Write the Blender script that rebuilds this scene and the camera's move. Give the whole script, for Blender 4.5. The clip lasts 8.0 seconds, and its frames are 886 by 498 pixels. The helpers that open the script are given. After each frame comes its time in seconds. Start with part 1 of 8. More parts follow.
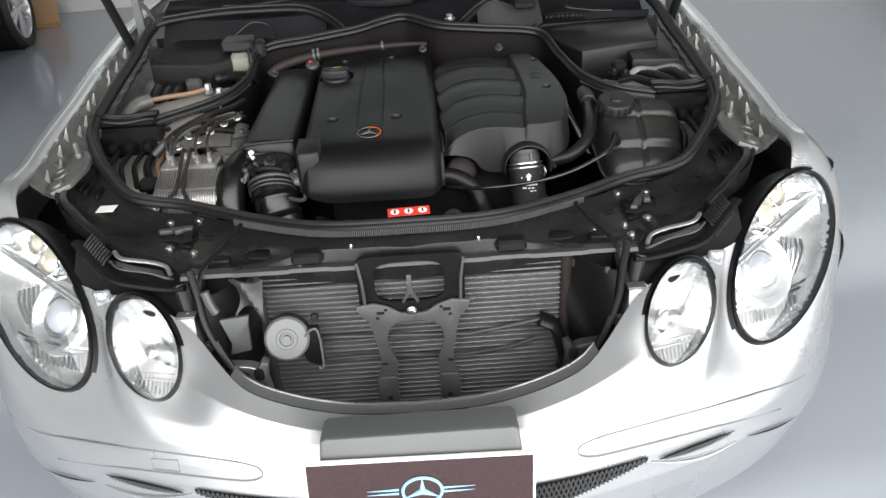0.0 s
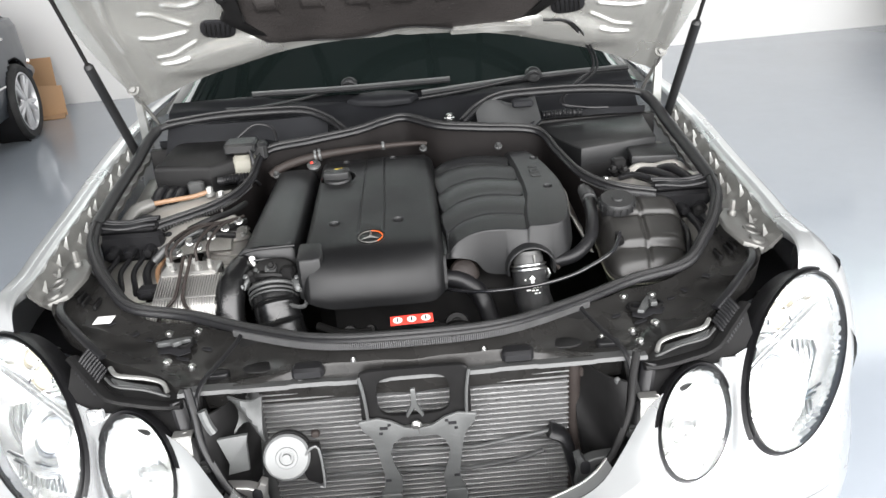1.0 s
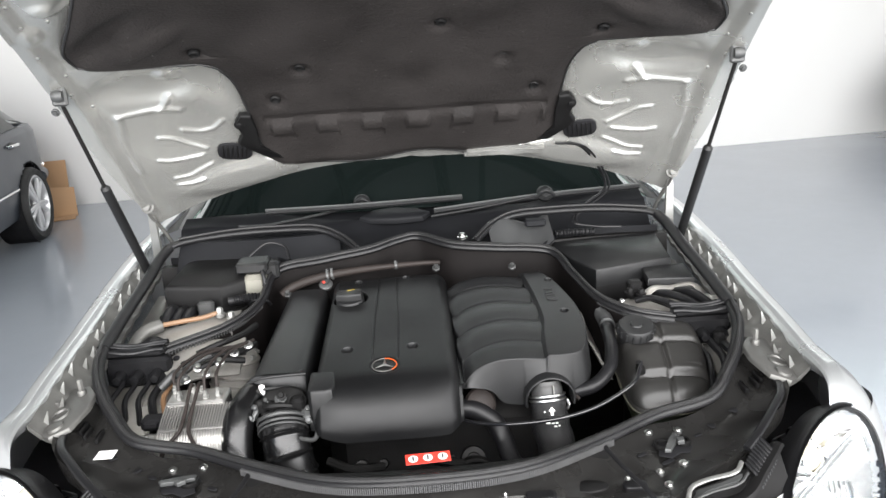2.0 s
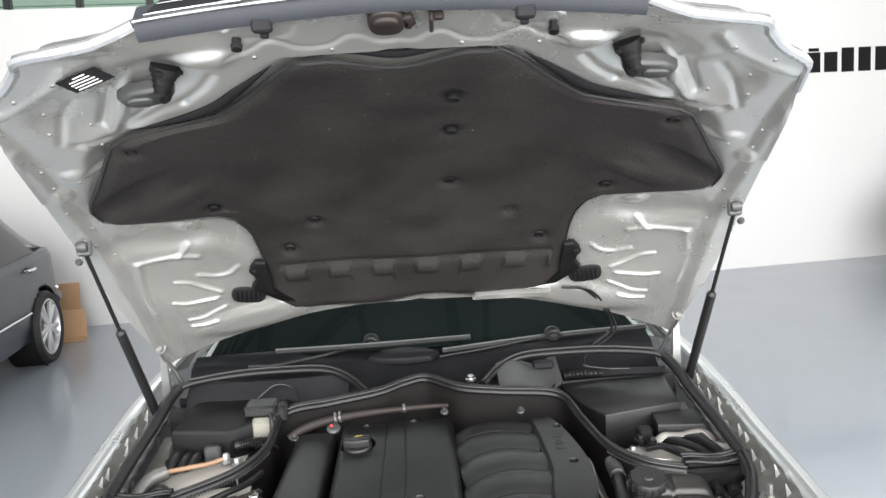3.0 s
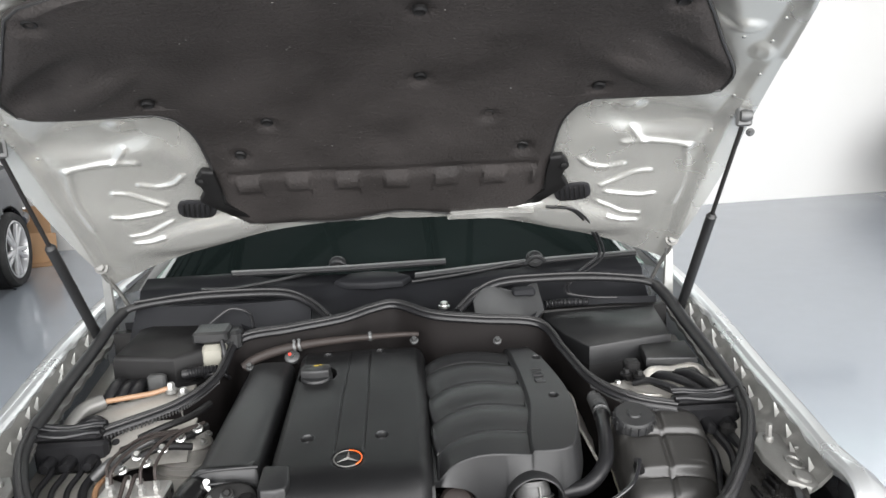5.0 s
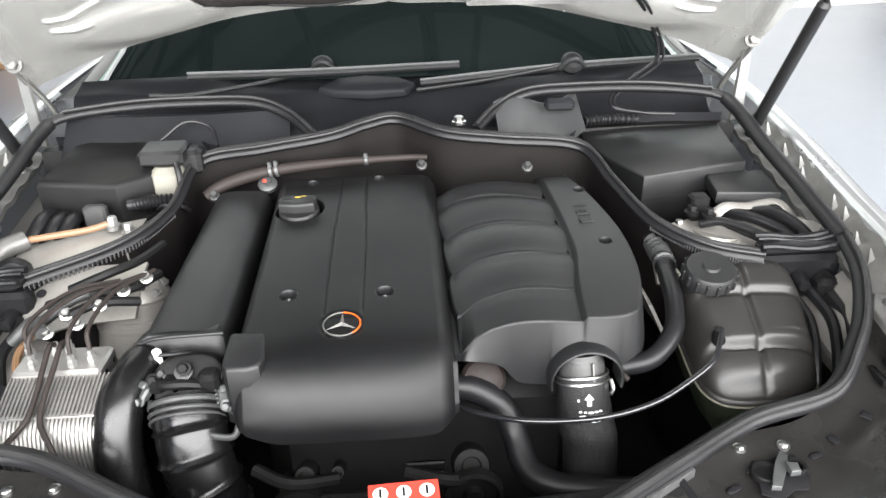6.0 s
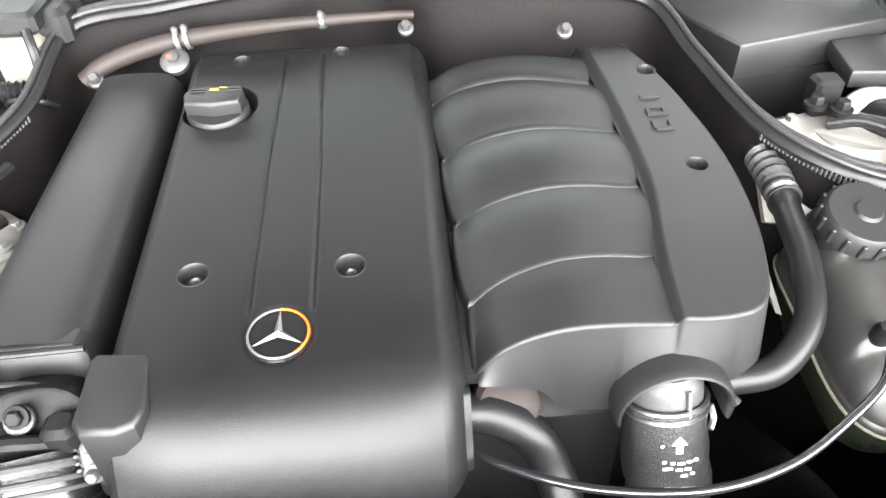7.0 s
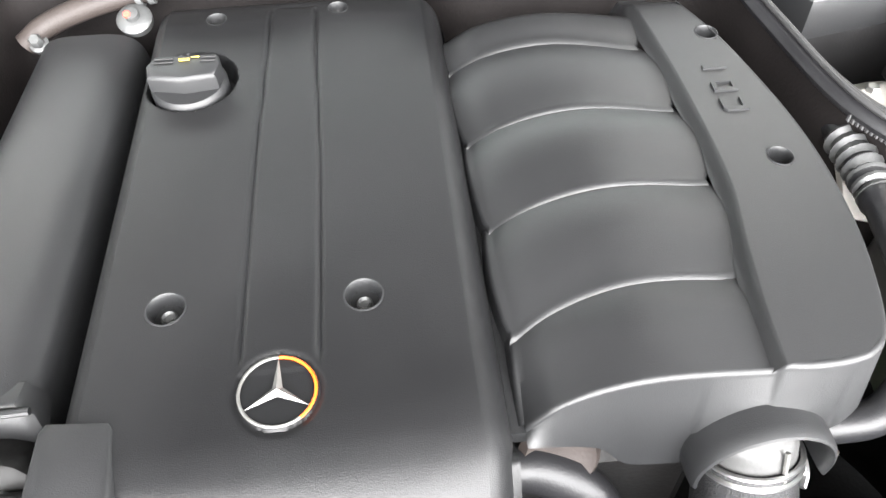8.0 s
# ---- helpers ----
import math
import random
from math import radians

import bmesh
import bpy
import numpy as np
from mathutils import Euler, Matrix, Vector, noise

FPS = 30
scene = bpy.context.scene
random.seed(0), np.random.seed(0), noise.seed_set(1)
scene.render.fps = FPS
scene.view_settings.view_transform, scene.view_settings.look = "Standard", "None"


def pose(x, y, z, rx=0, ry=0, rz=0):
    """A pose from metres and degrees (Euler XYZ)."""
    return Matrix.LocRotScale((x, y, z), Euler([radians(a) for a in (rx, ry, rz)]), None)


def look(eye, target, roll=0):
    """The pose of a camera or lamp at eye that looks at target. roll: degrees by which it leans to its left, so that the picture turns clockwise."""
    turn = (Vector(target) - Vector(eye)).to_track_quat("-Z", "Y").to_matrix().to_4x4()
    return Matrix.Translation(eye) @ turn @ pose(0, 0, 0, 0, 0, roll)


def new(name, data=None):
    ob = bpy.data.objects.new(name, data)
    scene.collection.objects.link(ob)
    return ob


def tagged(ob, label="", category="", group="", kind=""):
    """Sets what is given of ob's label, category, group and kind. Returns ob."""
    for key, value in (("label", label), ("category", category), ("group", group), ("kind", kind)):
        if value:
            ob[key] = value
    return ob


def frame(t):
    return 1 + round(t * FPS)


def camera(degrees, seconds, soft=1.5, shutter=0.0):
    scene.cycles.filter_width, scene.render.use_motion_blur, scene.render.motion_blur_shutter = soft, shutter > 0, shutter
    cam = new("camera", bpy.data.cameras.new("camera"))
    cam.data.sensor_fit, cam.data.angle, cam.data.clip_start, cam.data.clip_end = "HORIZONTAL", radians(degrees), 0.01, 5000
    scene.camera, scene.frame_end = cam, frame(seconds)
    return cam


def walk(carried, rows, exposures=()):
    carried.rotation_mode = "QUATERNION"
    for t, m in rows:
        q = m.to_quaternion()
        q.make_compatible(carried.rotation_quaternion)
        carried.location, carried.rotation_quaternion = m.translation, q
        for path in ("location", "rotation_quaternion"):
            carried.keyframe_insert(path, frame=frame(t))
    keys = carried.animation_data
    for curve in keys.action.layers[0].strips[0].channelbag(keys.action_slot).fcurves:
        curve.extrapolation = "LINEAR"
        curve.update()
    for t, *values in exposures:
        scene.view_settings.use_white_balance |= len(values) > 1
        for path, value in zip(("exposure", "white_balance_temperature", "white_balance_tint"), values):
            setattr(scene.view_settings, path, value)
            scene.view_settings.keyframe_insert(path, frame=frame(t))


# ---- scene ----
cam = camera(62.9, 8.0)
PATH = [
    (0, (0.042, -0.798, 1.419), (0.07, 0.936, 0.422), -3.3),
    (0.5, (0.044, -0.779, 1.44), (0.094, 0.998, 0.523), -3.3),
    (1, (0.041, -0.749, 1.464), (0.083, 1.078, 0.651), -4.0),
    (1.5, (0.025, -0.721, 1.493), (0.086, 1.157, 0.806), -3.2),
    (2, (0.018, -0.695, 1.521), (0.073, 1.222, 0.952), -3.6),
    (2.2, (0.016, -0.692, 1.54), (0.053, 1.25, 1.062), -3.8),
    (3.3, (0.026, -0.716, 1.607), (0.083, 1.27, 1.384), -3.3),
    (3.5, (0.045, -0.713, 1.596), (0.091, 1.275, 1.384), -3.3),
    (4, (0.027, -0.724, 1.602), (0.135, 1.261, 1.384), -2.6),
    (4.2, (0.036, -0.709, 1.587), (0.152, 1.277, 1.382), -2.7),
    (5.3, (0.064, -0.444, 1.499), (0.11, 1.467, 0.912), -2.4),
    (5.5, (0.066, -0.39, 1.477), (0.087, 1.489, 0.793), -2.7),
    (6, (0.022, -0.155, 1.417), (0.109, 1.62, 0.499), -1.4),
    (6.5, (0.004, 0.077, 1.363), (0.185, 1.707, 0.218), -1.4),
    (7, (0.036, 0.283, 1.313), (0.126, 1.79, 0.001), -1.7),
    (7.5, (0.025, 0.397, 1.28), (0.097, 1.806, -0.138), -2.2),
    (8, (0.006, 0.433, 1.274), (0.136, 1.812, -0.169), -0.8),
]
EXPOSURES = [(0, -0.62), (0.5, -0.15), (1, 0.35), (1.5, 0.3), (2, 0.28), (3.5, 0.22), (5.5, 0.42), (6, 0.85), (6.5, 1.65), (7, 2.15), (7.5, 2.05), (8, 2.35)]
walk(cam, [(t, look(eye, target, roll)) for t, eye, target, roll in PATH], EXPOSURES)

# ---- light: sky through the open shop front and the high glazing ----
ROOM = pose(0, 7.53, 0, 0, 0, 7.2)          # local x along the back wall, local y out through it
world = bpy.data.worlds.new("sky")
scene.world = world
world.use_nodes = True
sky = world.node_tree.nodes.new("ShaderNodeTexSky")
sky.sky_type, sky.sun_disc = "NISHITA", False
sky.sun_elevation, sky.sun_rotation = radians(55), radians(200)
world.node_tree.links.new(sky.outputs[0], world.node_tree.nodes["Background"].inputs[0])
world.node_tree.nodes["Background"].inputs[1].default_value = 0.12


def area(name, m, sx, sy, power, colour=(1, 1, 1)):
    lamp = bpy.data.lights.new(name, "AREA")
    lamp.shape, lamp.size, lamp.size_y, lamp.energy, lamp.color = "RECTANGLE", sx, sy, power, colour
    ob = new(name, lamp)
    ob.matrix_basis = m
    return ob


sun = bpy.data.lights.new("sun", "SUN")
sun.energy, sun.angle, sun.color = 2.5, radians(1.0), (1.0, 0.96, 0.9)
sun_ob = new("sun", sun)
sun_ob.matrix_basis = look((3, -20, 28), (0, 0, 0))
# daylight standing in the open front, and in the glazed band above the back wall
area("front_daylight", ROOM @ look((0.5, -10.3, 2.45), (0.5, -4.0, 1.2)), 12.0, 4.4, 1850, (1.0, 0.982, 0.968))
area("glazing_daylight", ROOM @ look((1.5, -0.1, 4.1), (1.5, -6, 0.5)), 16.0, 1.3, 200, (0.97, 0.99, 1.0))


# ---- materials ----
def mat(name, col, rough=0.5, metal=0.0, var=0.12, scale=7.0, fine=140.0, bump=0.04, coat=0.0, rvar=0.12, alpha=1.0, trans=0.0, ior=1.45, spec=0.5):
    m = bpy.data.materials.new(name)
    m.use_nodes = True
    nt = m.node_tree
    b = nt.nodes["Principled BSDF"]
    tc = nt.nodes.new("ShaderNodeTexCoord")
    info = nt.nodes.new("ShaderNodeObjectInfo")
    big = nt.nodes.new("ShaderNodeTexNoise")
    big.inputs["Scale"].default_value, big.inputs["Detail"].default_value = scale, 5.0
    small = nt.nodes.new("ShaderNodeTexNoise")
    small.inputs["Scale"].default_value, small.inputs["Detail"].default_value = fine, 3.0
    nt.links.new(tc.outputs["Object"], big.inputs["Vector"])
    nt.links.new(tc.outputs["Object"], small.inputs["Vector"])
    ramp = nt.nodes.new("ShaderNodeMix")
    ramp.data_type = "RGBA"
    ramp.inputs[6].default_value = (*[c * (1 - var) for c in col], 1)
    ramp.inputs[7].default_value = (*[min(1.0, c * (1 + var)) for c in col], 1)
    add = nt.nodes.new("ShaderNodeMath")
    add.operation = "MULTIPLY_ADD"
    add.inputs[1].default_value = 0.35
    nt.links.new(small.outputs[0], add.inputs[0])
    mul = nt.nodes.new("ShaderNodeMath")
    mul.operation = "MULTIPLY"
    mul.inputs[1].default_value = 0.65
    nt.links.new(big.outputs[0], mul.inputs[0])
    nt.links.new(mul.outputs[0], add.inputs[2])
    nt.links.new(add.outputs[0], ramp.inputs[0])
    nt.links.new(ramp.outputs[2], b.inputs["Base Color"])
    rr = nt.nodes.new("ShaderNodeMapRange")
    rr.inputs[1].default_value, rr.inputs[2].default_value = 0.3, 0.7
    rr.inputs[3].default_value, rr.inputs[4].default_value = max(0.0, rough * (1 - rvar)), min(1.0, rough * (1 + rvar))
    nt.links.new(big.outputs[0], rr.inputs[0])
    nt.links.new(rr.outputs[0], b.inputs["Roughness"])
    b.inputs["Metallic"].default_value = metal
    b.inputs["IOR"].default_value = ior
    b.inputs["Specular IOR Level"].default_value = spec
    b.inputs["Coat Weight"].default_value = coat
    b.inputs["Coat Roughness"].default_value = 0.05
    b.inputs["Transmission Weight"].default_value = trans
    b.inputs["Alpha"].default_value = alpha
    if bump:
        bp = nt.nodes.new("ShaderNodeBump")
        bp.inputs["Strength"].default_value, bp.inputs["Distance"].default_value = bump, 0.004
        nt.links.new(small.outputs[0], bp.inputs["Height"])
        nt.links.new(bp.outputs[0], b.inputs["Normal"])
    return m


SILVER = mat("silver_paint", (0.42, 0.43, 0.435), 0.29, 0.74, 0.03, 3, 900, 0.0, 0.6)
UNDER = mat("bonnet_underside_paint", (0.51, 0.51, 0.485), 0.27, 0.78, 0.07, 3, 300, 0.0, 0.15)
JOINT = mat("shadowed_body_joint", (0.16, 0.163, 0.165), 0.5, 0.2, 0.1, 10, 300, 0.0)
PAINTED = mat("thin_grey_paint", (0.060, 0.061, 0.062), 0.35, 0.4, 0.3, 11, 200, 0.06)
BAY = mat("bay_paint", (0.30, 0.29, 0.27), 0.38, 0.7, 0.25, 14, 160, 0.06)
PLASTIC = mat("moulded_black_plastic", (0.0076, 0.0078, 0.0082), 0.43, 0, 0.45, 4, 1100, 0.14, spec=0.34, rvar=0.2)
SATIN = mat("satin_black_cover", (0.0042, 0.0043, 0.0046), 0.42, 0, 0.5, 5, 1100, 0.14, spec=0.27, rvar=0.25)
PLASTIC2 = mat("dusty_black_plastic", (0.0060, 0.0059, 0.0060), 0.45, 0, 0.6, 18, 500, 0.12, spec=0.20, ior=1.35)
TEETH = mat("grey_seal_teeth", (0.045, 0.045, 0.046), 0.45, 0, 0.5, 40, 400, 0.1)
GLOSS = mat("black_painted_panel", (0.0120, 0.0116, 0.0112), 0.26, 0, 0.75, 9, 260, 0.06, 0.0, spec=0.32, ior=1.4, rvar=0.5)
RUBBER = mat("rubber", (0.0060, 0.0060, 0.0066), 0.38, 0, 0.35, 20, 400, 0.08, spec=0.28)
NECK = mat("dull_cast_neck", (0.036, 0.036, 0.0355), 0.5, 0.3, 0.25, 30, 300, 0.1)
HOSE = mat("satin_black_hose", (0.0042, 0.0042, 0.0044), 0.26, 0, 0.4, 14, 300, 0.05, spec=0.5, rvar=0.35)
# near-black for dark castings; below the cover the colour also stands in for shade
BLACK_SHADE = mat("black_casting_with_shade", (0.0035, 0.0034, 0.0033), 0.5, 0, 0.6, 25, 200, 0.1, spec=0.15)
WOVEN = mat("woven_hose_cover", (0.010, 0.010, 0.0105), 0.42, 0, 0.6, 60, 620, 0.6, spec=0.4)
RUBBER_GREY = mat("worn_rubber_lip", (0.0125, 0.0125, 0.0128), 0.46, 0, 0.5, 30, 400, 0.12, spec=0.35)
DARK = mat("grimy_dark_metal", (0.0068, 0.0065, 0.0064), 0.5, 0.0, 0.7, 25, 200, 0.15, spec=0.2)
FELT = mat("sooty_felt", (0.0140, 0.0122, 0.0117), 0.75, 0, 0.95, 7, 170, 0.7, spec=0.22)
CHROME = mat("chrome", (0.80, 0.80, 0.80), 0.10, 1.0, 0.05, 10, 200, 0.0)
REFLECTOR = mat("lamp_reflector", (0.66, 0.665, 0.65), 0.22, 0.8, 0.05, 20, 200, 0.0)
HOLDER = mat("grey_painted_holder", (0.095, 0.098, 0.098), 0.45, 0.2, 0.1, 10, 300, 0.03)
GREYP = mat("dark_grey_trim_plastic", (0.024, 0.0255, 0.030), 0.5, 0, 0.15, 12, 300, 0.05, spec=0.2)
PROJ = mat("projector_glass", (0.42, 0.44, 0.46), 0.06, 0.2, 0.05, 20, 200, 0.0, 0.5)
CLAD = mat("pale_green_cladding", (0.42, 0.46, 0.42), 0.6, 0, 0.08, 1, 20, 0.05)
STEEL = mat("zinc_steel", (0.55, 0.55, 0.54), 0.3, 1.0, 0.18, 30, 300, 0.05)
ALU = mat("cast_aluminium", (0.36, 0.352, 0.34), 0.40, 0.9, 0.25, 22, 350, 0.15)
FINS = mat("condenser_aluminium", (0.165, 0.166, 0.166), 0.45, 0.55, 0.8, 9, 700, 0.3)
GUNMETAL = mat("grey_steel_bracket", (0.045, 0.046, 0.046), 0.45, 0.4, 0.3, 18, 300, 0.08)
GUTTER = mat("dull_bare_gutter", (0.100, 0.099, 0.094), 0.45, 0.55, 0.4, 16, 160, 0.08)
DULL = mat("dull_zinc", (0.26, 0.26, 0.25), 0.38, 0.8, 0.3, 30, 300, 0.08)
AMBER = mat("amber_bulb_glass", (0.55, 0.50, 0.40), 0.2, 0.2, 0.1, 20, 200, 0.0, 0.4)
STEELG = mat("grey_pressed_steel", (0.062, 0.064, 0.064), 0.45, 0.4, 0.3, 18, 300, 0.06)
SHINY = mat("shiny_black_rubber", (0.008, 0.008, 0.009), 0.16, 0, 0.2, 20, 300, 0.0, 0.5)
PALE = mat("pale_cast_metal", (0.30, 0.288, 0.268), 0.38, 0.6, 0.3, 13, 220, 0.12)
COWLM = mat("weathered_cowl_plastic", (0.0088, 0.0091, 0.0102), 0.55, 0, 0.4, 12, 400, 0.10, spec=0.15, ior=1.35)
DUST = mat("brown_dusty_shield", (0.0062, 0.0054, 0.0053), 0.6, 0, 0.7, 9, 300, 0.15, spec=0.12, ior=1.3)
RUST = mat("dull_brown_pipe", (0.017, 0.0135, 0.0122), 0.6, 0.1, 0.45, 30, 300, 0.12, spec=0.25)
COPPER = mat("ochre_sleeve", (0.15, 0.085, 0.045), 0.5, 0, 0.35, 30, 300, 0.1)
WHITE = mat("white_plastic", (0.75, 0.75, 0.73), 0.4, 0, 0.06, 20, 300, 0.02)
CREAM = mat("milky_reservoir_plastic", (0.14, 0.136, 0.115), 0.38, 0, 0.25, 14, 200, 0.02)
TANKM = mat("tank_black", (0.0165, 0.0160, 0.0152), 0.36, 0, 0.5, 16, 300, 0.05, spec=0.40)
SEAM = mat("pale_moulding_seam", (0.10, 0.098, 0.075), 0.4, 0, 0.3, 30, 300, 0.05)
COOLANT = mat("green_coolant_tank", (0.016, 0.020, 0.012), 0.3, 0, 0.3, 14, 200, 0.03)
RED = mat("red_label", (0.62, 0.045, 0.03), 0.35, 0, 0.08, 20, 200, 0.0)
ORANGE = mat("orange_ring", (0.42, 0.068, 0.005), 0.35, 0.0, 0.05, 20, 200, 0.0)
YELLOW = mat("yellow_print", (0.30, 0.22, 0.025), 0.5, 0, 0.05, 20, 200, 0.0)
INK = mat("black_print", (0.010, 0.010, 0.011), 0.75, 0, 0.1, 20, 200, 0.0, spec=0.12)
SIGN = mat("brown_sign_board", (0.026, 0.0115, 0.012), 0.22, 0, 0.25, 5, 200, 0.0, 0.2)
BLUE = mat("pale_blue_print", (0.24, 0.46, 0.60), 0.3, 0, 0.1, 20, 200, 0.0)
GLASS = mat("dark_screen_glass", (0.006, 0.009, 0.0085), 0.03, 0, 0.05, 4, 50, 0.0, 0.0, spec=0.4)
TYRE = mat("tyre_rubber", (0.016, 0.016, 0.016), 0.7, 0, 0.2, 20, 300, 0.15)
RIM = mat("bright_alloy", (0.58, 0.58, 0.59), 0.32, 0.45, 0.05, 20, 300, 0.0)
GREYCAR = mat("dark_grey_metallic", (0.038, 0.044, 0.055), 0.34, 0.35, 0.05, 3, 900, 0.0, 0.25)
NAVYCAR = mat("dark_blue_metallic", (0.05, 0.06, 0.08), 0.25, 0.5, 0.05, 3, 900, 0.0, 0.7)
TAIL = mat("red_tail_lamp", (0.55, 0.03, 0.03), 0.12, 0, 0.1, 20, 200, 0.0, 0.4)
CARD = mat("brown_cardboard", (0.36, 0.22, 0.12), 0.8, 0, 0.12, 6, 160, 0.15)
WALLP = mat("white_wall_paint", (0.59, 0.59, 0.583), 0.65, 0, 0.03, 1.2, 60, 0.05)
CEIL = mat("roof_sheet", (0.12, 0.128, 0.13), 0.6, 0.2, 0.2, 2, 60, 0.05)
FRAMEM = mat("dark_window_frame", (0.02, 0.02, 0.022), 0.4, 0.3, 0.2, 8, 90, 0.02)
BEAM = mat("black_painted_steel", (0.004, 0.004, 0.0045), 0.7, 0, 0.2, 5, 90, 0.02, spec=0.1)
EPOXY = mat("grey_epoxy_floor", (0.265, 0.29, 0.322), 0.16, 0, 0.07, 0.8, 9, 0.0, 0.15, 0.35)
YARD = mat("concrete_yard", (0.32, 0.31, 0.29), 0.85, 0, 0.2, 1.0, 30, 0.2)


def clear(name, col, rough=0.0, gloss=0.06):
    m = bpy.data.materials.new(name)
    m.use_nodes = True
    nt = m.node_tree
    nt.nodes.clear()
    out = nt.nodes.new("ShaderNodeOutputMaterial")
    tr = nt.nodes.new("ShaderNodeBsdfTransparent")
    gl = nt.nodes.new("ShaderNodeBsdfGlossy")
    mix = nt.nodes.new("ShaderNodeMixShader")
    tr.inputs[0].default_value = (*col, 1)
    gl.inputs["Roughness"].default_value = rough
    mix.inputs[0].default_value = gloss
    nt.links.new(tr.outputs[0], mix.inputs[1])
    nt.links.new(gl.outputs[0], mix.inputs[2])
    nt.links.new(mix.outputs[0], out.inputs[0])
    return m


LENS = clear("clear_lamp_cover", (0.96, 0.97, 0.98), 0.02)
PANE = clear("pale_window_pane", (0.75, 0.85, 0.80), 0.02)


# ---- mesh tools ----
def thing(name, label, category, at=(0, 0, 0), group="", m=None, kind=""):
    ob = new(name)
    ob.empty_display_size = 0.1
    ob.matrix_basis = m if m else Matrix.Translation(at)
    return tagged(ob, label, category, group, kind)


def finish(name, bm, material, smooth=True, weld=True):
    if weld:
        bmesh.ops.remove_doubles(bm, verts=bm.verts, dist=1e-5)
    bmesh.ops.recalc_face_normals(bm, faces=bm.faces)
    me = bpy.data.meshes.new(name)
    bm.to_mesh(me)
    bm.free()
    me.materials.append(material)
    if smooth:
        me.polygons.foreach_set("use_smooth", [True] * len(me.polygons))
        me.set_sharp_from_angle(angle=radians(38))
    return me


def part(name, bm, material, parent, label="", smooth=True, m=None, shared=None, weld=True):
    """One bmesh, in world places, as one mesh under a thing or a part."""
    me = shared if shared else finish(name, bm, material, smooth, weld)
    ob = new(name, me)
    if parent:
        ob.parent = parent
        if parent.parent is None:
            ob.matrix_parent_inverse = parent.matrix_basis.inverted()
    if m:
        ob.matrix_basis = m
    if label:
        ob["label"] = label
    return ob


def solo(name, bm, material, label, category, kind="", group="", smooth=True):
    return tagged(part(name, bm, material, None, "", smooth), label, category, group, kind)


def BM():
    return bmesh.new()


def curve(points, n=6, closed=False):
    """A smooth line through the points."""
    p = [Vector(q) for q in points]
    out = []
    k = len(p)
    for i in range(k if closed else k - 1):
        a = p[(i - 1) % k] if closed or i > 0 else p[0] * 2 - p[1]
        b, c = p[i], p[(i + 1) % k]
        d = p[(i + 2) % k] if closed or i + 2 < k else p[-1] * 2 - p[-2]
        for j in range(n):
            t = j / n
            out.append(0.5 * ((2 * b) + (c - a) * t + (2 * a - 5 * b + 4 * c - d) * t * t + (3 * b - a - 3 * c + d) * t ** 3))
    if not closed:
        out.append(p[-1])
    return out


def loft(bm, rings, closed=True, caps=True):
    rows = [[bm.verts.new(v) for v in r] for r in rings]
    n = len(rows[0])
    for a, b in zip(rows, rows[1:]):
        for i in range(n if closed else n - 1):
            j = (i + 1) % n
            bm.faces.new((a[i], a[j], b[j], b[i]))
    if caps and closed:
        bm.faces.new(rows[0][::-1])
        bm.faces.new(rows[-1])


def tube(bm, points, r, seg=10, n=6, flat=1.0, closed=False, caps=True, smooth=True):
    """A hose along the points; r may be a function of the way along, 0 to 1."""
    path = curve(points, n, closed) if smooth else [Vector(p) for p in points]
    rings = []
    side = None
    k = len(path)
    for i, p in enumerate(path):
        a = path[(i - 1) % k] if closed or i else p
        b = path[(i + 1) % k] if closed or i + 1 < k else p
        t = (b - a).normalized()
        if side is None:
            side = t.cross(Vector((0, 0, 1)))
            if side.length < 0.05:
                side = t.cross(Vector((1, 0, 0)))
        side = (side - t * side.dot(t)).normalized()
        up = side.cross(t)
        rad = r(i / max(1, k - 1)) if callable(r) else r
        rings.append([p + rad * (math.cos(q) * side + math.sin(q) * flat * up) for q in (2 * math.pi * s / seg for s in range(seg))])
    if closed:
        rings.append(rings[0])
    loft(bm, rings, True, caps and not closed)


def cyl(bm, p0, p1, r0, r1=None, seg=20):
    tube(bm, [p0, p1], lambda t: r0 + ((r0 if r1 is None else r1) - r0) * t, seg, 1, smooth=False)


def lathe(bm, profile, m=Matrix(), seg=28, caps=True):
    """A turned shape: profile of (radius, height) along local z, placed by m."""
    rings = [[m @ Vector((r * math.cos(2 * math.pi * s / seg), r * math.sin(2 * math.pi * s / seg), h)) for s in range(seg)] for r, h in profile]
    loft(bm, rings, True, caps)


def box(bm, c, s, b=0.004, m=None):
    """A bevelled box about c."""
    m = m or Matrix()
    x, y, z = (v / 2 for v in s)
    b = min(b, x * 0.9, y * 0.9, z * 0.9)
    rings = []
    for zz, k in ((-z, b), (-z + b, 0), (z - b, 0), (z, b)):
        X, Y, r = x - k, y - k, b if k == 0 else b * 0.6
        pts = [(X - r, -Y), (X, -Y + r), (X, Y - r), (X - r, Y), (-X + r, Y), (-X, Y - r), (-X, -Y + r), (-X + r, -Y)]
        rings.append([m @ Vector((c[0] + px, c[1] + py, c[2] + zz)) for px, py in pts])
    loft(bm, rings)


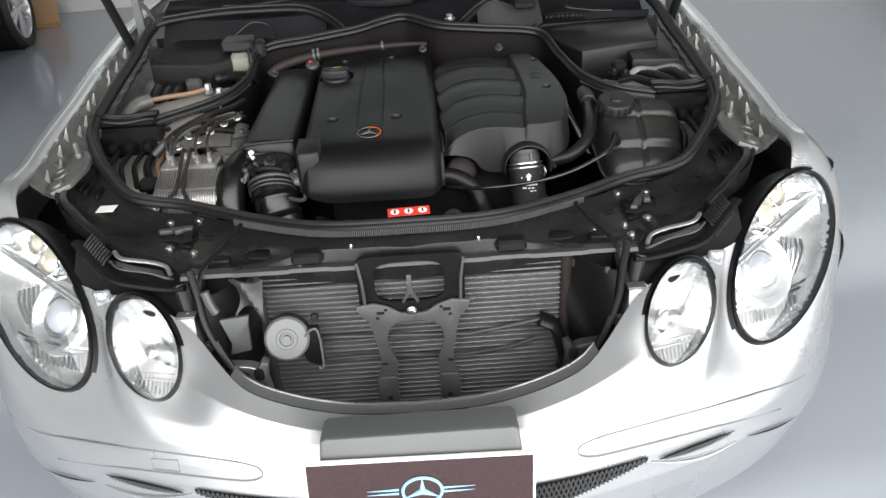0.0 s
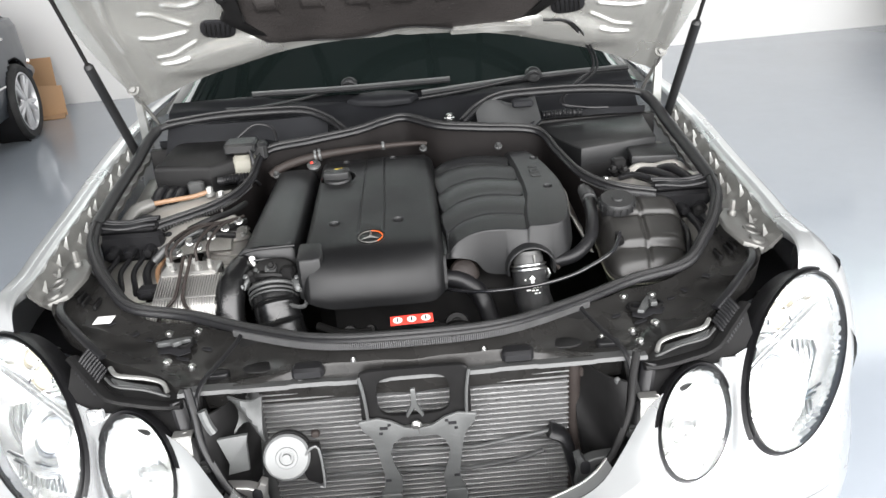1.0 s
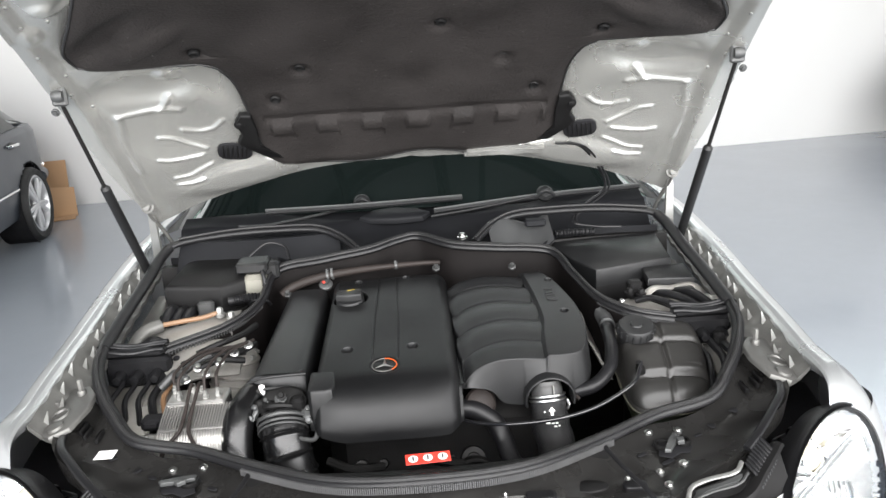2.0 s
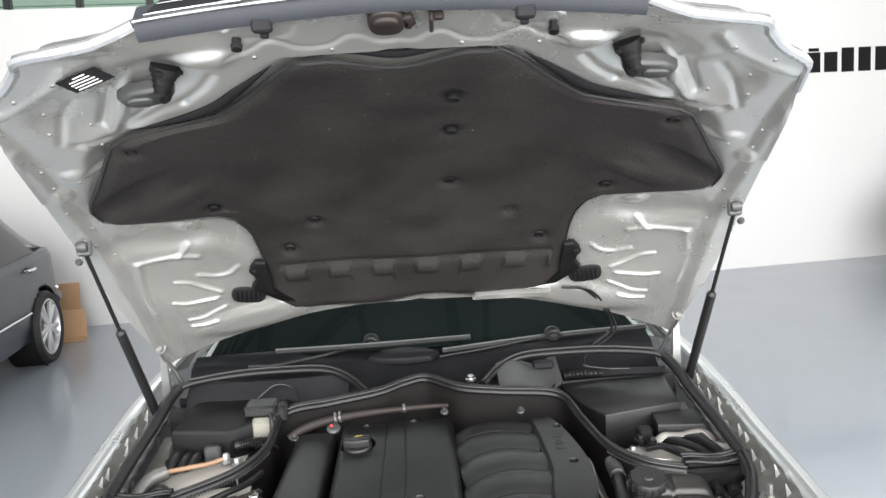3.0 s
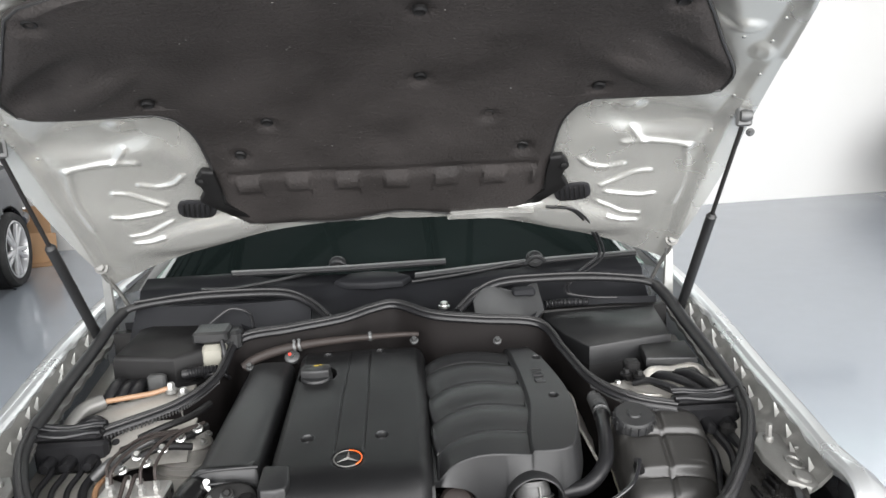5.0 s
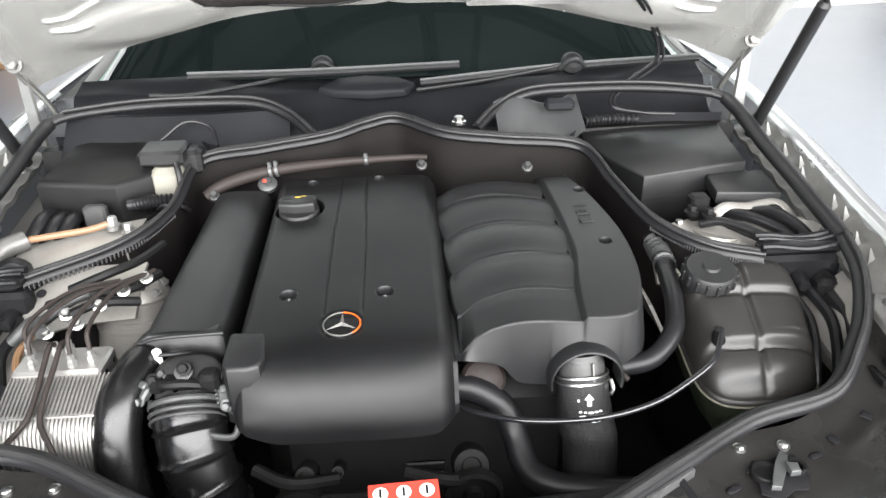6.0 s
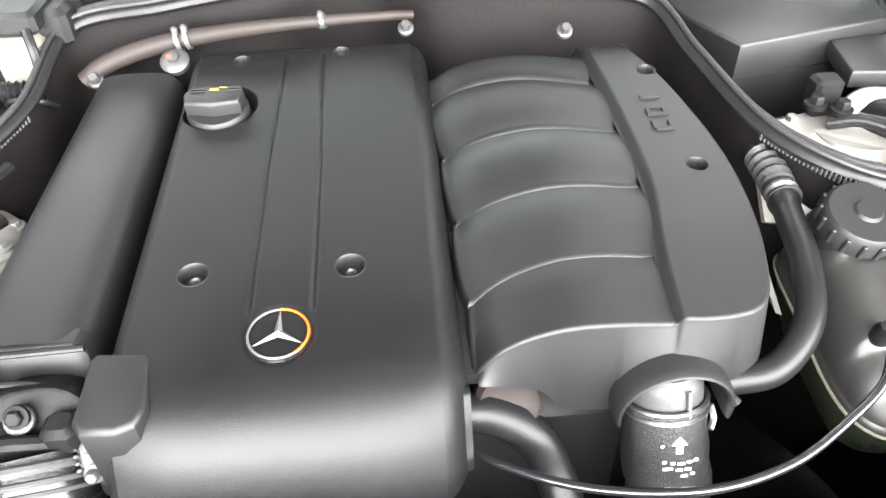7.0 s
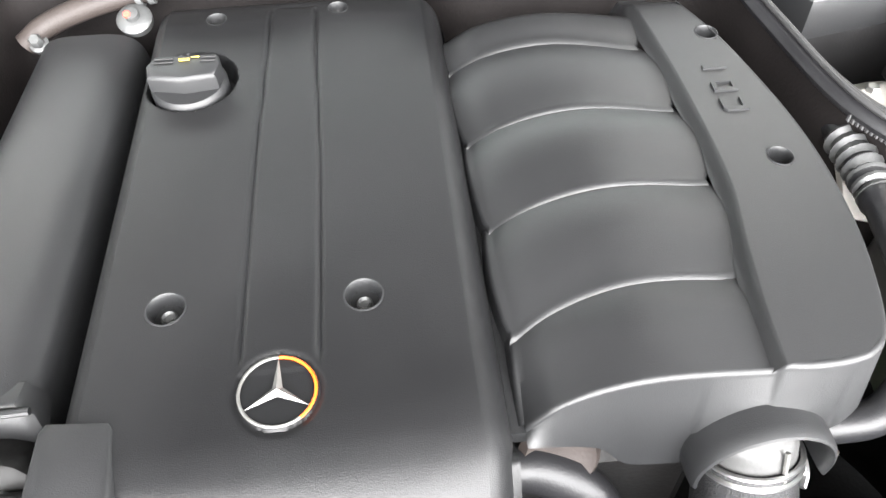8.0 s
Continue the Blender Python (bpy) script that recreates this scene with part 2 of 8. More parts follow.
def prism(bm, outline, z0, z1, ch=0.004, m=None, lift=None):
    """A plate of a given outline (x, y) between two heights, its top edge rounded. lift(x, y) raises it."""
    m = m or Matrix()
    cx, cy = (sum(p[i] for p in outline) / len(outline) for i in (0, 1))
    size = max(1e-6, sum(math.hypot(p[0] - cx, p[1] - cy) for p in outline) / len(outline))
    rings = []
    for z, k in ((z0, 0), (z1 - ch, 0), (z1 - 0.3 * ch, 0.35 * ch / size), (z1, ch / size)):
        ring = []
        for px, py in outline:
            q = Vector((cx + (px - cx) * (1 - k), cy + (py - cy) * (1 - k), z))
            if lift:
                q.z += lift(q.x, q.y)
            ring.append(m @ q)
        rings.append(ring)
    loft(bm, rings)


def sheet(bm, f, nu, nv, thick=None):
    """A surface f(u, v), u and v from 0 to 1; thick: a vector by which its back lies behind it."""
    rows = [[bm.verts.new(f(i / nu, j / nv)) for i in range(nu + 1)] for j in range(nv + 1)]
    for a, b in zip(rows, rows[1:]):
        for i in range(nu):
            bm.faces.new((a[i], a[i + 1], b[i + 1], b[i]))
    if thick:
        t = Vector(thick)
        rim = [*rows[0], *(r[-1] for r in rows[1:]), *rows[-1][-2::-1], *(r[0] for r in rows[-2:0:-1])]
        back = [bm.verts.new(v.co + t) for v in rim]
        for i in range(len(rim)):
            j = (i + 1) % len(rim)
            bm.faces.new((rim[i], rim[j], back[j], back[i]))


def lerp(table, x):
    """Straight between the pairs of a table, smooth at none."""
    return float(np.interp(x, [a for a, b in table], [b for a, b in table]))


def soft(table, x):
    """Smooth between the pairs of a table."""
    xs = [a for a, b in table]
    if x <= xs[0]:
        return table[0][1]
    if x >= xs[-1]:
        return table[-1][1]
    i = max(k for k in range(len(xs) - 1) if xs[k] <= x)
    g = []
    for k in (i, i + 1):
        lo, hi = max(0, k - 1), min(len(xs) - 1, k + 1)
        g.append((table[hi][1] - table[lo][1]) / (xs[hi] - xs[lo]))
    h = xs[i + 1] - xs[i]
    t = (x - xs[i]) / h
    a, b = table[i][1], table[i + 1][1]
    return (2 * t ** 3 - 3 * t * t + 1) * a + (t ** 3 - 2 * t * t + t) * h * g[0] + (-2 * t ** 3 + 3 * t * t) * b + (t ** 3 - t * t) * h * g[1]


def ease(a, b, x):
    t = min(1.0, max(0.0, (x - a) / (b - a)))
    return t * t * (3 - 2 * t)


def oval(cx, cy, rx, ry, n=24, power=2.0):
    out = []
    for i in range(n):
        a = 2 * math.pi * i / n
        c, s = math.cos(a), math.sin(a)
        out.append((cx + rx * math.copysign(abs(c) ** (2 / power), c), cy + ry * math.copysign(abs(s) ** (2 / power), s)))
    return out


def screw(bm, at, r=0.009, h=0.008, axis=(0, 0, 1)):
    """A hexagon bolt head on its washer."""
    m = look(at, Vector(at) - Vector(axis))
    lathe(bm, [(r * 1.5, -0.002), (r * 1.5, h * 0.25), (r * 1.35, h * 0.3)], m, 14)
    lathe(bm, [(r, 0), (r, h * 0.85), (r * 0.8, h)], m, 6)


def plate(bm, outline, y, thick=0.006, ch=0.002, dx=0.0):
    """An upright plate facing the front: outline of (x, z), its face at y."""
    prism(bm, outline, -thick, 0.0, ch, pose(dx, y, 0, 90, 0, 0))


def ring_plate(bm, outer, inner, y, thick=0.008):
    """An upright frame between two outlines of (x, z) with equally many points."""
    loft(bm, [[Vector((x, y + d, z)) for x, z in o] for o, d in ((outer, thick), (outer, 0.002), ([(a + (c - a) * 0.06, b + (d - b) * 0.06) for (a, b), (c, d) in zip(outer, inner)], 0.0), (inner, 0.0), (inner, thick), (outer, thick))], True, False)


# ---- the show room ----
def slab(name, lo, hi, material, label, category, b=0.003):
    bm = BM()
    box(bm, [(a + c) / 2 for a, c in zip(lo, hi)], [c - a for a, c in zip(lo, hi)], b)
    ob = solo(name, bm, material, label, category, "structure", smooth=False)
    ob.matrix_basis = ROOM
    return ob


slab("ground", (-220, -420, -0.4), (220, 160, -0.06), YARD, "pale concrete yard outside the show room", "ground")
slab("floor", (-9, -10.5, -0.055), (11, 0, 0), EPOXY, "glossy blue-grey epoxy floor with soft reflections", "floor")
slab("wall_north", (-9.2, 0, -0.05), (11.2, 0.2, 3.32), WALLP, "plain white painted wall below high glazing", "wall")
slab("wall_west", (-9.2, -10.5, -0.05), (-9, 0, 5.0), WALLP, "plain white painted side wall", "wall")
slab("wall_east", (11, -10.5, -0.05), (11.2, 0, 5.0), WALLP, "plain white painted side wall", "wall")
slab("ceiling", (-9.2, -10.5, 5.0), (11.2, 0.2, 5.12), CEIL, "dark sheet-metal roof over steel beams", "ceiling")
slab("wall_south", (-9.2, -10.7, 4.9), (11.2, -10.5, 5.0), WALLP, "white beam above the open shop front", "wall")

# steel beams under the roof
beam_bm = BM()
for k in range(8):
    for dx in (-0.06, 0.06):
        box(beam_bm, (-7.5 + 2.45 * k, -5.25, 4.72), (0.16 if dx < 0 else 0.02, 10.4, 0.03 if dx < 0 else 0.3), 0.002)
for k in range(14):
    box(beam_bm, (1, -0.9 - 0.7 * k, 4.93), (19.8, 0.08, 0.1), 0.002)
for k in range(9):
    box(beam_bm, (0, 0, 0), (0.07, 3.4, 0.07), 0.002, pose(-7.8 + 2.1 * k, -3.6, 4.80, 0, 0, 28 if k % 2 else -28))
beams = solo("roof_beam", beam_bm, BEAM, "dark steel beams under the roof", "roof beam", "structure", smooth=False)
beams.matrix_basis = ROOM

# cladding of the building behind
bm = BM()
for k in range(22):
    box(bm, (1, 3.0 + 0.02 * (k % 2), 1.6 + 0.28 * k), (40, 0.06, 0.27), 0.01)
neighbour = tagged(part("backdrop", bm, CLAD, None), "pale green cladding of the building behind", "backdrop", "", "structure")
neighbour.matrix_basis = ROOM

# glazed band above the back wall
band = thing("window_1", "glazed band with dark posts above the wall", "window", m=ROOM, kind="structure")
for k in range(30):
    bm = BM()
    box(bm, (-8.9 + 0.69 * k, 0.06, 4.16), (0.06, 0.1, 1.66), 0.004)
    part("window_post", bm, FRAMEM, band).matrix_basis = ROOM
    bm = BM()
    box(bm, (-8.555 + 0.69 * k, 0.08, 4.16), (0.625, 0.008, 1.64), 0.001)
    p = part("pane", bm, PANE, band)
    p.matrix_basis, p.visible_shadow = ROOM, False
bm = BM()
box(bm, (1, 0.06, 3.75), (20.2, 0.07, 0.05), 0.003)
part("window_rail", bm, FRAMEM, band).matrix_basis = ROOM

# words painted on the wall: plain bars in place of a trade name
sign_wall = thing("wall_lettering", "black painted lettering on the white wall", "lettering", m=ROOM, kind="structure")
for x, z, w, h in [(4.62, 2.45, 0.26, 0.24), (4.93, 2.45, 0.2, 0.24), (5.17, 2.45, 0.18, 0.24), (4.94, 2.60, 0.14, 0.04),
                   (5.40, 2.47, 0.17, 0.29), (5.63, 2.47, 0.17, 0.29), (5.86, 2.47, 0.17, 0.29), (4.50, 2.1, 0.12, 0.17), (4.20, 2.1, 0.12, 0.17)]:
    bm = BM()
    box(bm, (x, -0.003, z), (w, 0.006, h), 0.002)
    part("bar", bm, INK, sign_wall, smooth=False).matrix_basis = ROOM


# ---- a parked saloon, for the two in the background ----
def wheel_mesh(bm_tyre, bm_rim, c, sx, r=0.318, w=0.225):
    """A tyre and a five-spoked rim about c, its face towards sx along x."""
    m = Matrix.Translation(c) @ pose(0, 0, 0, 0, 90 * sx, 0)
    rr = r * 0.77
    lathe(bm_tyre, [(rr, -w / 2), (r * 0.93, -w / 2), (r, -w * 0.34), (r, w * 0.34), (r * 0.93, w / 2), (rr * 1.02, w / 2 - 0.006), (rr, w / 2 - 0.02)], m, 48, False)
    lathe(bm_rim, [(rr * 0.999, -w / 2 + 0.02), (rr * 0.999, w / 2 - 0.012), (rr * 0.95, w / 2 - 0.008), (rr * 0.91, w / 2 - 0.03), (rr * 0.9, -w / 2 + 0.03)], m, 48, False)
    lathe(bm_rim, [(0.0001, w * 0.28), (0.07, w * 0.32), (0.06, w * 0.39), (0.0001, w * 0.41)], m, 20)
    for k in range(5):
        for side in (-0.17, 0.17):
            a = 2 * math.pi * k / 5 + side
            rot = m @ pose(0, 0, 0, 0, 0, math.degrees(a))
            box(bm_rim, (rr * 0.52, 0, w * 0.36), (rr * 0.86, 0.036, 0.035), 0.008, rot)


def arch_cup(bm, sx, y, x, r=0.35):
    """The dark liner of a wheel arch, open towards sx."""
    m = Matrix.Translation((sx * x, y, 0.33)) @ pose(0, 0, 0, 0, 90 * sx, 0)
    rings = [[m @ Vector((k * r * math.cos(2 * math.pi * i / 40), k * r * math.sin(2 * math.pi * i / 40), h)) for i in range(40)] for k, h in ((1.02, 0.004), (1.0, 0.006), (0.98, 0.0), (0.98, -0.24), (0.3, -0.25))]
    loft(bm, rings, True, False)


def saloon(name, paint, m, label, category="car"):
    """A plain four-door saloon 4.7 m long, nose at local y 0, tail at 4.7."""
    car = thing(name, label, category, m=m)

    def put(n, bm, material, parent=None, lab=""):
        ob = part(n, bm, material, parent or car, lab)
        if parent is None:
            ob.matrix_parent_inverse = Matrix()
        return ob
    wid = [(0, 0.62), (0.25, 0.82), (0.9, 0.90), (2.2, 0.915), (3.6, 0.905), (4.3, 0.86), (4.6, 0.76), (4.7, 0.66)]
    belt = [(0, 0.60), (0.3, 0.74), (1.2, 0.90), (2.2, 0.93), (3.3, 0.96), (3.9, 0.985), (4.5, 0.97), (4.62, 0.93), (4.7, 0.62)]
    sill = [(0, 0.30), (0.3, 0.21), (4.2, 0.22), (4.7, 0.34)]

    def body(u, v):
        y = 4.7 * v
        w, b, s = soft(wid, y), soft(belt, y), soft(sill, y)
        pts = [(0.0, s), (0.80 * w, s), (0.95 * w, s + 0.06), (0.985 * w, s + 0.2), (w, 0.55 * b + 0.1), (0.985 * w, b - 0.07), (0.95 * w, b - 0.015), (0.86 * w, b), (0.0, b + 0.015)]
        q = [Vector((a, y, c)) for a, c in pts]
        k = abs(2 * u - 1) * (len(q) - 1)
        i = min(int(k), len(q) - 2)
        p = q[i].lerp(q[i + 1], k - i)
        return Vector((p.x * (1 if u > 0.5 else -1), p.y, p.z))
    bm = BM()
    sheet(bm, body, 112, 150)
    bmesh.ops.delete(bm, geom=[f for f in bm.faces if abs(f.calc_center_median().x) > 0.6 and min(math.hypot(f.calc_center_median().y - a, f.calc_center_median().z - 0.33) for a in (0.85, 3.90)) < 0.345], context="FACES")
    put("body", bm, paint)
    roof = [(1.25, 0.92), (2.05, 1.38), (2.5, 1.45), (3.2, 1.46), (3.7, 1.42), (4.1, 1.27), (4.45, 1.03)]

    def cabin(u, v):
        y = 1.25 + 3.2 * v
        h, b = soft(roof, y), soft(belt, y) - 0.02
        w = soft(wid, y)
        t = abs(2 * u - 1)
        hh = max(0.0, h - b)
        pts = [(0, h), (0.55 * w, h - 0.02), (0.70 * w, h - 0.06 * min(1, hh * 3)), (0.95 * w, b)]
        k = (1 - t) * 3
        q = pts[::-1]
        i = min(int(k), 2)
        a, c = q[i], q[i + 1]
        f = k - i
        return Vector(((a[0] + (c[0] - a[0]) * f) * (1 if u > 0.5 else -1), y, a[1] + (c[1] - a[1]) * f))
    bm = BM()
    sheet(bm, lambda u, v: cabin(u, 0.27 + 0.55 * v), 48, 30)
    put("roof", bm, paint)
    for lo, hi in ((0.0, 0.27), (0.82, 1.0)):
        bm = BM()
        sheet(bm, lambda u, v, lo=lo, hi=hi: cabin(0.04 + 0.92 * u, lo + (hi - lo) * v), 30, 10)
        put("windscreen", bm, GLASS)
    for sx in (-1, 1):
        for y0, y1, y2, y3 in ((1.62, 2.1, 2.55, 2.6), (2.68, 2.72, 3.92, 3.60)):
            bm = BM()

            def win(u, v, sx=sx, y0=y0, y1=y1, y2=y2, y3=y3):
                lo, hi = y0 + (y2 - y0) * u, y1 + (y3 - y1) * u
                y = lo + (hi - lo) * v
                p = cabin(0.5 + 0.5 * sx * (0.999 - 0.30 * v), (y - 1.25) / 3.2)
                return Vector((p.x + sx * 0.006, p.y, p.z + 0.015))
            sheet(bm, win, 8, 5)
            put("side_window", bm, GLASS)
        for y in (2.45, 3.62):
            bm = BM()
            tube(bm, [(sx * 0.905, y - 0.1, 0.855), (sx * 0.935, y - 0.06, 0.86), (sx * 0.935, y + 0.06, 0.862), (sx * 0.905, y + 0.1, 0.86)], 0.012, 8)
            put("door_handle", bm, CHROME)
            bm = BM()
            prism(bm, oval(0, 0, 0.07, 0.03, 18), 0, 0.004, 0.002, Matrix.Translation((sx * 0.899, y, 0.858)) @ pose(0, 0, 0, 90, 0, 90 if sx > 0 else -90))
            put("handle_cup", bm, GUNMETAL)
        bm = BM()
        tube(bm, [(sx * 0.908, 1.2, 0.50), (sx * 0.925, 2.4, 0.50), (sx * 0.918, 3.52, 0.51)], 0.012, 6)
        put("rubbing_strip", bm, CHROME)
        for y in (0.85, 3.90):
            bm = BM()
            arch_cup(bm, sx, y, 0.895)
            put("wheel_arch", bm, INK)
            bt, br = BM(), BM()
            wheel_mesh(bt, br, (sx * 0.82, y, 0.319), sx)
            w = put("wheel", bt, TYRE)
            part("rim", br, RIM, w)
        bm = BM()
        box(bm, (sx * 0.60, 4.60, 0.80), (0.30, 0.14, 0.20), 0.05)
        put("tail_lamp", bm, TAIL)
        bm = BM()
        box(bm, (sx * 0.55, 0.14, 0.66), (0.34, 0.16, 0.14), 0.05)
        put("headlamp", bm, CHROME)
    bm = BM()
    tube(bm, [(-0.86, 4.25, 0.50), (-0.76, 4.58, 0.50), (-0.5, 4.70, 0.50), (0.5, 4.70, 0.50), (0.76, 4.58, 0.50), (0.86, 4.25, 0.50)], 0.05, 12)
    put("rear_bumper", bm, paint)
    bm = BM()
    tube(bm, [(-0.86, 4.36, 0.60), (-0.76, 4.60, 0.60), (-0.5, 4.71, 0.60), (0.5, 4.71, 0.60), (0.76, 4.60, 0.60), (0.86, 4.36, 0.60)], 0.012, 8)
    put("bumper_strip", bm, CHROME)
    return car


saloon("parked_car", GREYCAR, pose(-3.62, 1.64, 0, 0, 0, 8.5), "dark grey saloon with bright five-spoke wheels parked on the epoxy floor")
saloon("parked_car", NAVYCAR, pose(10.22, 6.8, 0, 0, 0, 96), "dark saloon with red tail lamps parked beside the white wall")

# ---- torn cardboard by the grey car ----
carton = thing("cardboard_box", "flattened brown cardboard box leaning on the wall", "box", (-3.66, 6.6, 0))
bm = BM()
box(bm, (0, 0, 0.27), (0.42, 0.02, 0.54), 0.003, pose(-3.72, 6.62, 0.0, -12, 0, 12))
part("panel", bm, CARD, carton, smooth=False)
bm = BM()
box(bm, (0, 0, 0.16), (0.26, 0.012, 0.30), 0.003, pose(-3.50, 6.44, 0.0, -20, 8, 40))
part("flap", bm, CARD, carton, smooth=False)
bm = BM()
box(bm, (0, 0, 0.012), (0.5, 0.2, 0.014), 0.003, pose(-3.62, 6.36, 0.0, 2, 0, 20))
part("flap", bm, CARD, carton, smooth=False)


# ---- the silver car ----
car = thing("car", "silver saloon car with its bonnet raised", "car", (0, 2.4, 0))

# bumper and nose: plan line of the front at lamp foot, and of its upper edge
NOSE = [(0, 0.055), (0.2, 0.068), (0.43, 0.128), (0.63, 0.215), (0.75, 0.30), (0.83, 0.39), (0.88, 0.49), (0.905, 0.62), (0.908, 0.80)]
EDGE_Y = [(0, 0.112), (0.17, 0.118), (0.25, 0.130), (0.29, 0.145), (0.33, 0.185), (0.40, 0.262), (0.48, 0.302), (0.55, 0.325), (0.70, 0.36), (0.82, 0.46), (0.87, 0.56), (0.895, 0.66), (0.9, 0.80)]
EDGE_Z = [(0, 0.585), (0.10, 0.588), (0.17, 0.600), (0.25, 0.622), (0.29, 0.638), (0.33, 0.655), (0.39, 0.685), (0.48, 0.716), (0.55, 0.725), (0.66, 0.76), (0.80, 0.785), (0.88, 0.77), (0.9, 0.76)]
ARC = [(0, 0.0), (0.30, 0.30), (0.55, 0.58), (0.70, 0.80), (0.85, 0.895), (1.0, 0.908)]


def nose(u, v):
    """u across from the car's right to its left, v from the upper edge down."""
    a = abs(2 * u - 1)
    x = soft(ARC, a)
    back = 0.0 if a < 0.85 else (a - 0.85) / 0.15
    yf, ye, ze = soft(NOSE, x), soft(EDGE_Y, x), soft(EDGE_Z, x)
    yf, ye = yf + back * 0.10, max(ye, yf + 0.01) + back * 0.10
    low = 1 - ease(0.61, 0.67, ze)
    z1, z2 = 0.60 + 0.48 * (ze - 0.60), 0.595
    z1, z2 = z1 + low * (ze - 0.20 * (ze - 0.56) - z1), z2 + low * (ze - 0.55 * (ze - 0.56) - z2)
    rows = [(ye, ze), (yf + 0.35 * (ye - yf), z1), (yf, z2), (yf - 0.020, 0.565 - 0.004 * low), (yf - 0.034, 0.535), (yf - 0.045, 0.50),
            (yf - 0.052, 0.45), (yf - 0.048, 0.40), (yf - 0.032, 0.35), (yf - 0.005, 0.28), (yf + 0.05, 0.20)]
    k = v * (len(rows) - 1)
    i = min(int(k), len(rows) - 2)
    f = k - i
    y, z = (p + (q - p) * f for p, q in zip(rows[i], rows[i + 1]))
    return Vector((x if u > 0.5 else -x, y, z))


LAMPS = [((0.709, 0.361, 0.695), (0.057, 0.122, 0.109), (0.121, 0.059, -0.005)), ((0.467, 0.224, 0.677), (0.019, 0.072, 0.057), (0.066, 0.021, 0.007))]


FRAMES = []
for c, up, out in LAMPS:
    c, up, out = Vector(c), Vector(up), Vector(out)
    n = out.cross(up).normalized()
    FRAMES.append((c, n, Matrix((out, up, n)).transposed().inverted()))


def fit_lamps(p):
    """Lets the body flow up to the lamps' rims, and leaves a well behind them."""
    q = Vector((abs(p.x), p.y, p.z))
    shift, total, well = Vector((0, 0, 0)), 1.0, Vector((0, 0, 0))
    for c, n, inv in FRAMES:
        w = inv @ (q - c)
        k = math.hypot(w.x, w.y)
        if abs(w.z) < 0.2:
            share = 1 - ease(1.04, 1.95, k)
            share = share / (1.002 - share)
            shift += n * (-0.006 - w.z) * share
            total += share
            well -= n * 0.15 * ease(0.97, 0.84, k)
    q = q + shift / total + well
    return Vector((math.copysign(q.x, p.x), q.y, q.z))


def nose_xz(x, z, d=0.0):
    """A place on the nose by its x and height, d metres proud of it."""
    lo, hi = 0.0, 1.0
    for _ in range(30):
        mid = (lo + hi) / 2
        lo, hi = (mid, hi) if soft(ARC, mid) < abs(x) else (lo, mid)
    u = 0.5 + math.copysign(lo / 2, x)
    lo, hi = 0.0, 1.0
    for _ in range(30):
        mid = (lo + hi) / 2
        lo, hi = (mid, hi) if nose(u, mid).z > z else (lo, mid)
    return nose(u, lo) + Vector((math.copysign(d * 0.5 * abs(x), x), -d, 0))


bm = BM()
sheet(bm, lambda u, v: fit_lamps(nose(u, v)), 340, 150)
bumper = part("front_bumper", bm, SILVER, car)

# trim lip along the grille opening


def lip(x, k):
    """The flat ledge behind the nose's edge, k from its front to its back, then down."""
    p = Vector((x, soft(EDGE_Y, abs(x)), soft(EDGE_Z, abs(x))))
    inward = Vector((-x * 0.35, 1.0, 0)).normalized()
    if k <= 1:
        return p + inward * 0.030 * k + Vector((0, 0, 0.002 - 0.003 * k))
    return p + inward * (0.030 + 0.004 * (k - 1)) + Vector((0, 0, -0.001 - 0.05 * (k - 1)))


bm = BM()
sheet(bm, lambda u, v: lip(-0.31 + 0.62 * u, 2 * v), 60, 8)
trim_lip = part("grille_lip", bm, HOLDER, bumper, "dull grey ledge along the grille opening")
bm = BM()
tube(bm, [lip(-0.31 + 0.62 * k / 30, 0.9) + Vector((0, 0, 0.001)) for k in range(31)], 0.0022, 6, 2)
part("bright_bead", bm, STEEL, trim_lip, "thin bright bead")

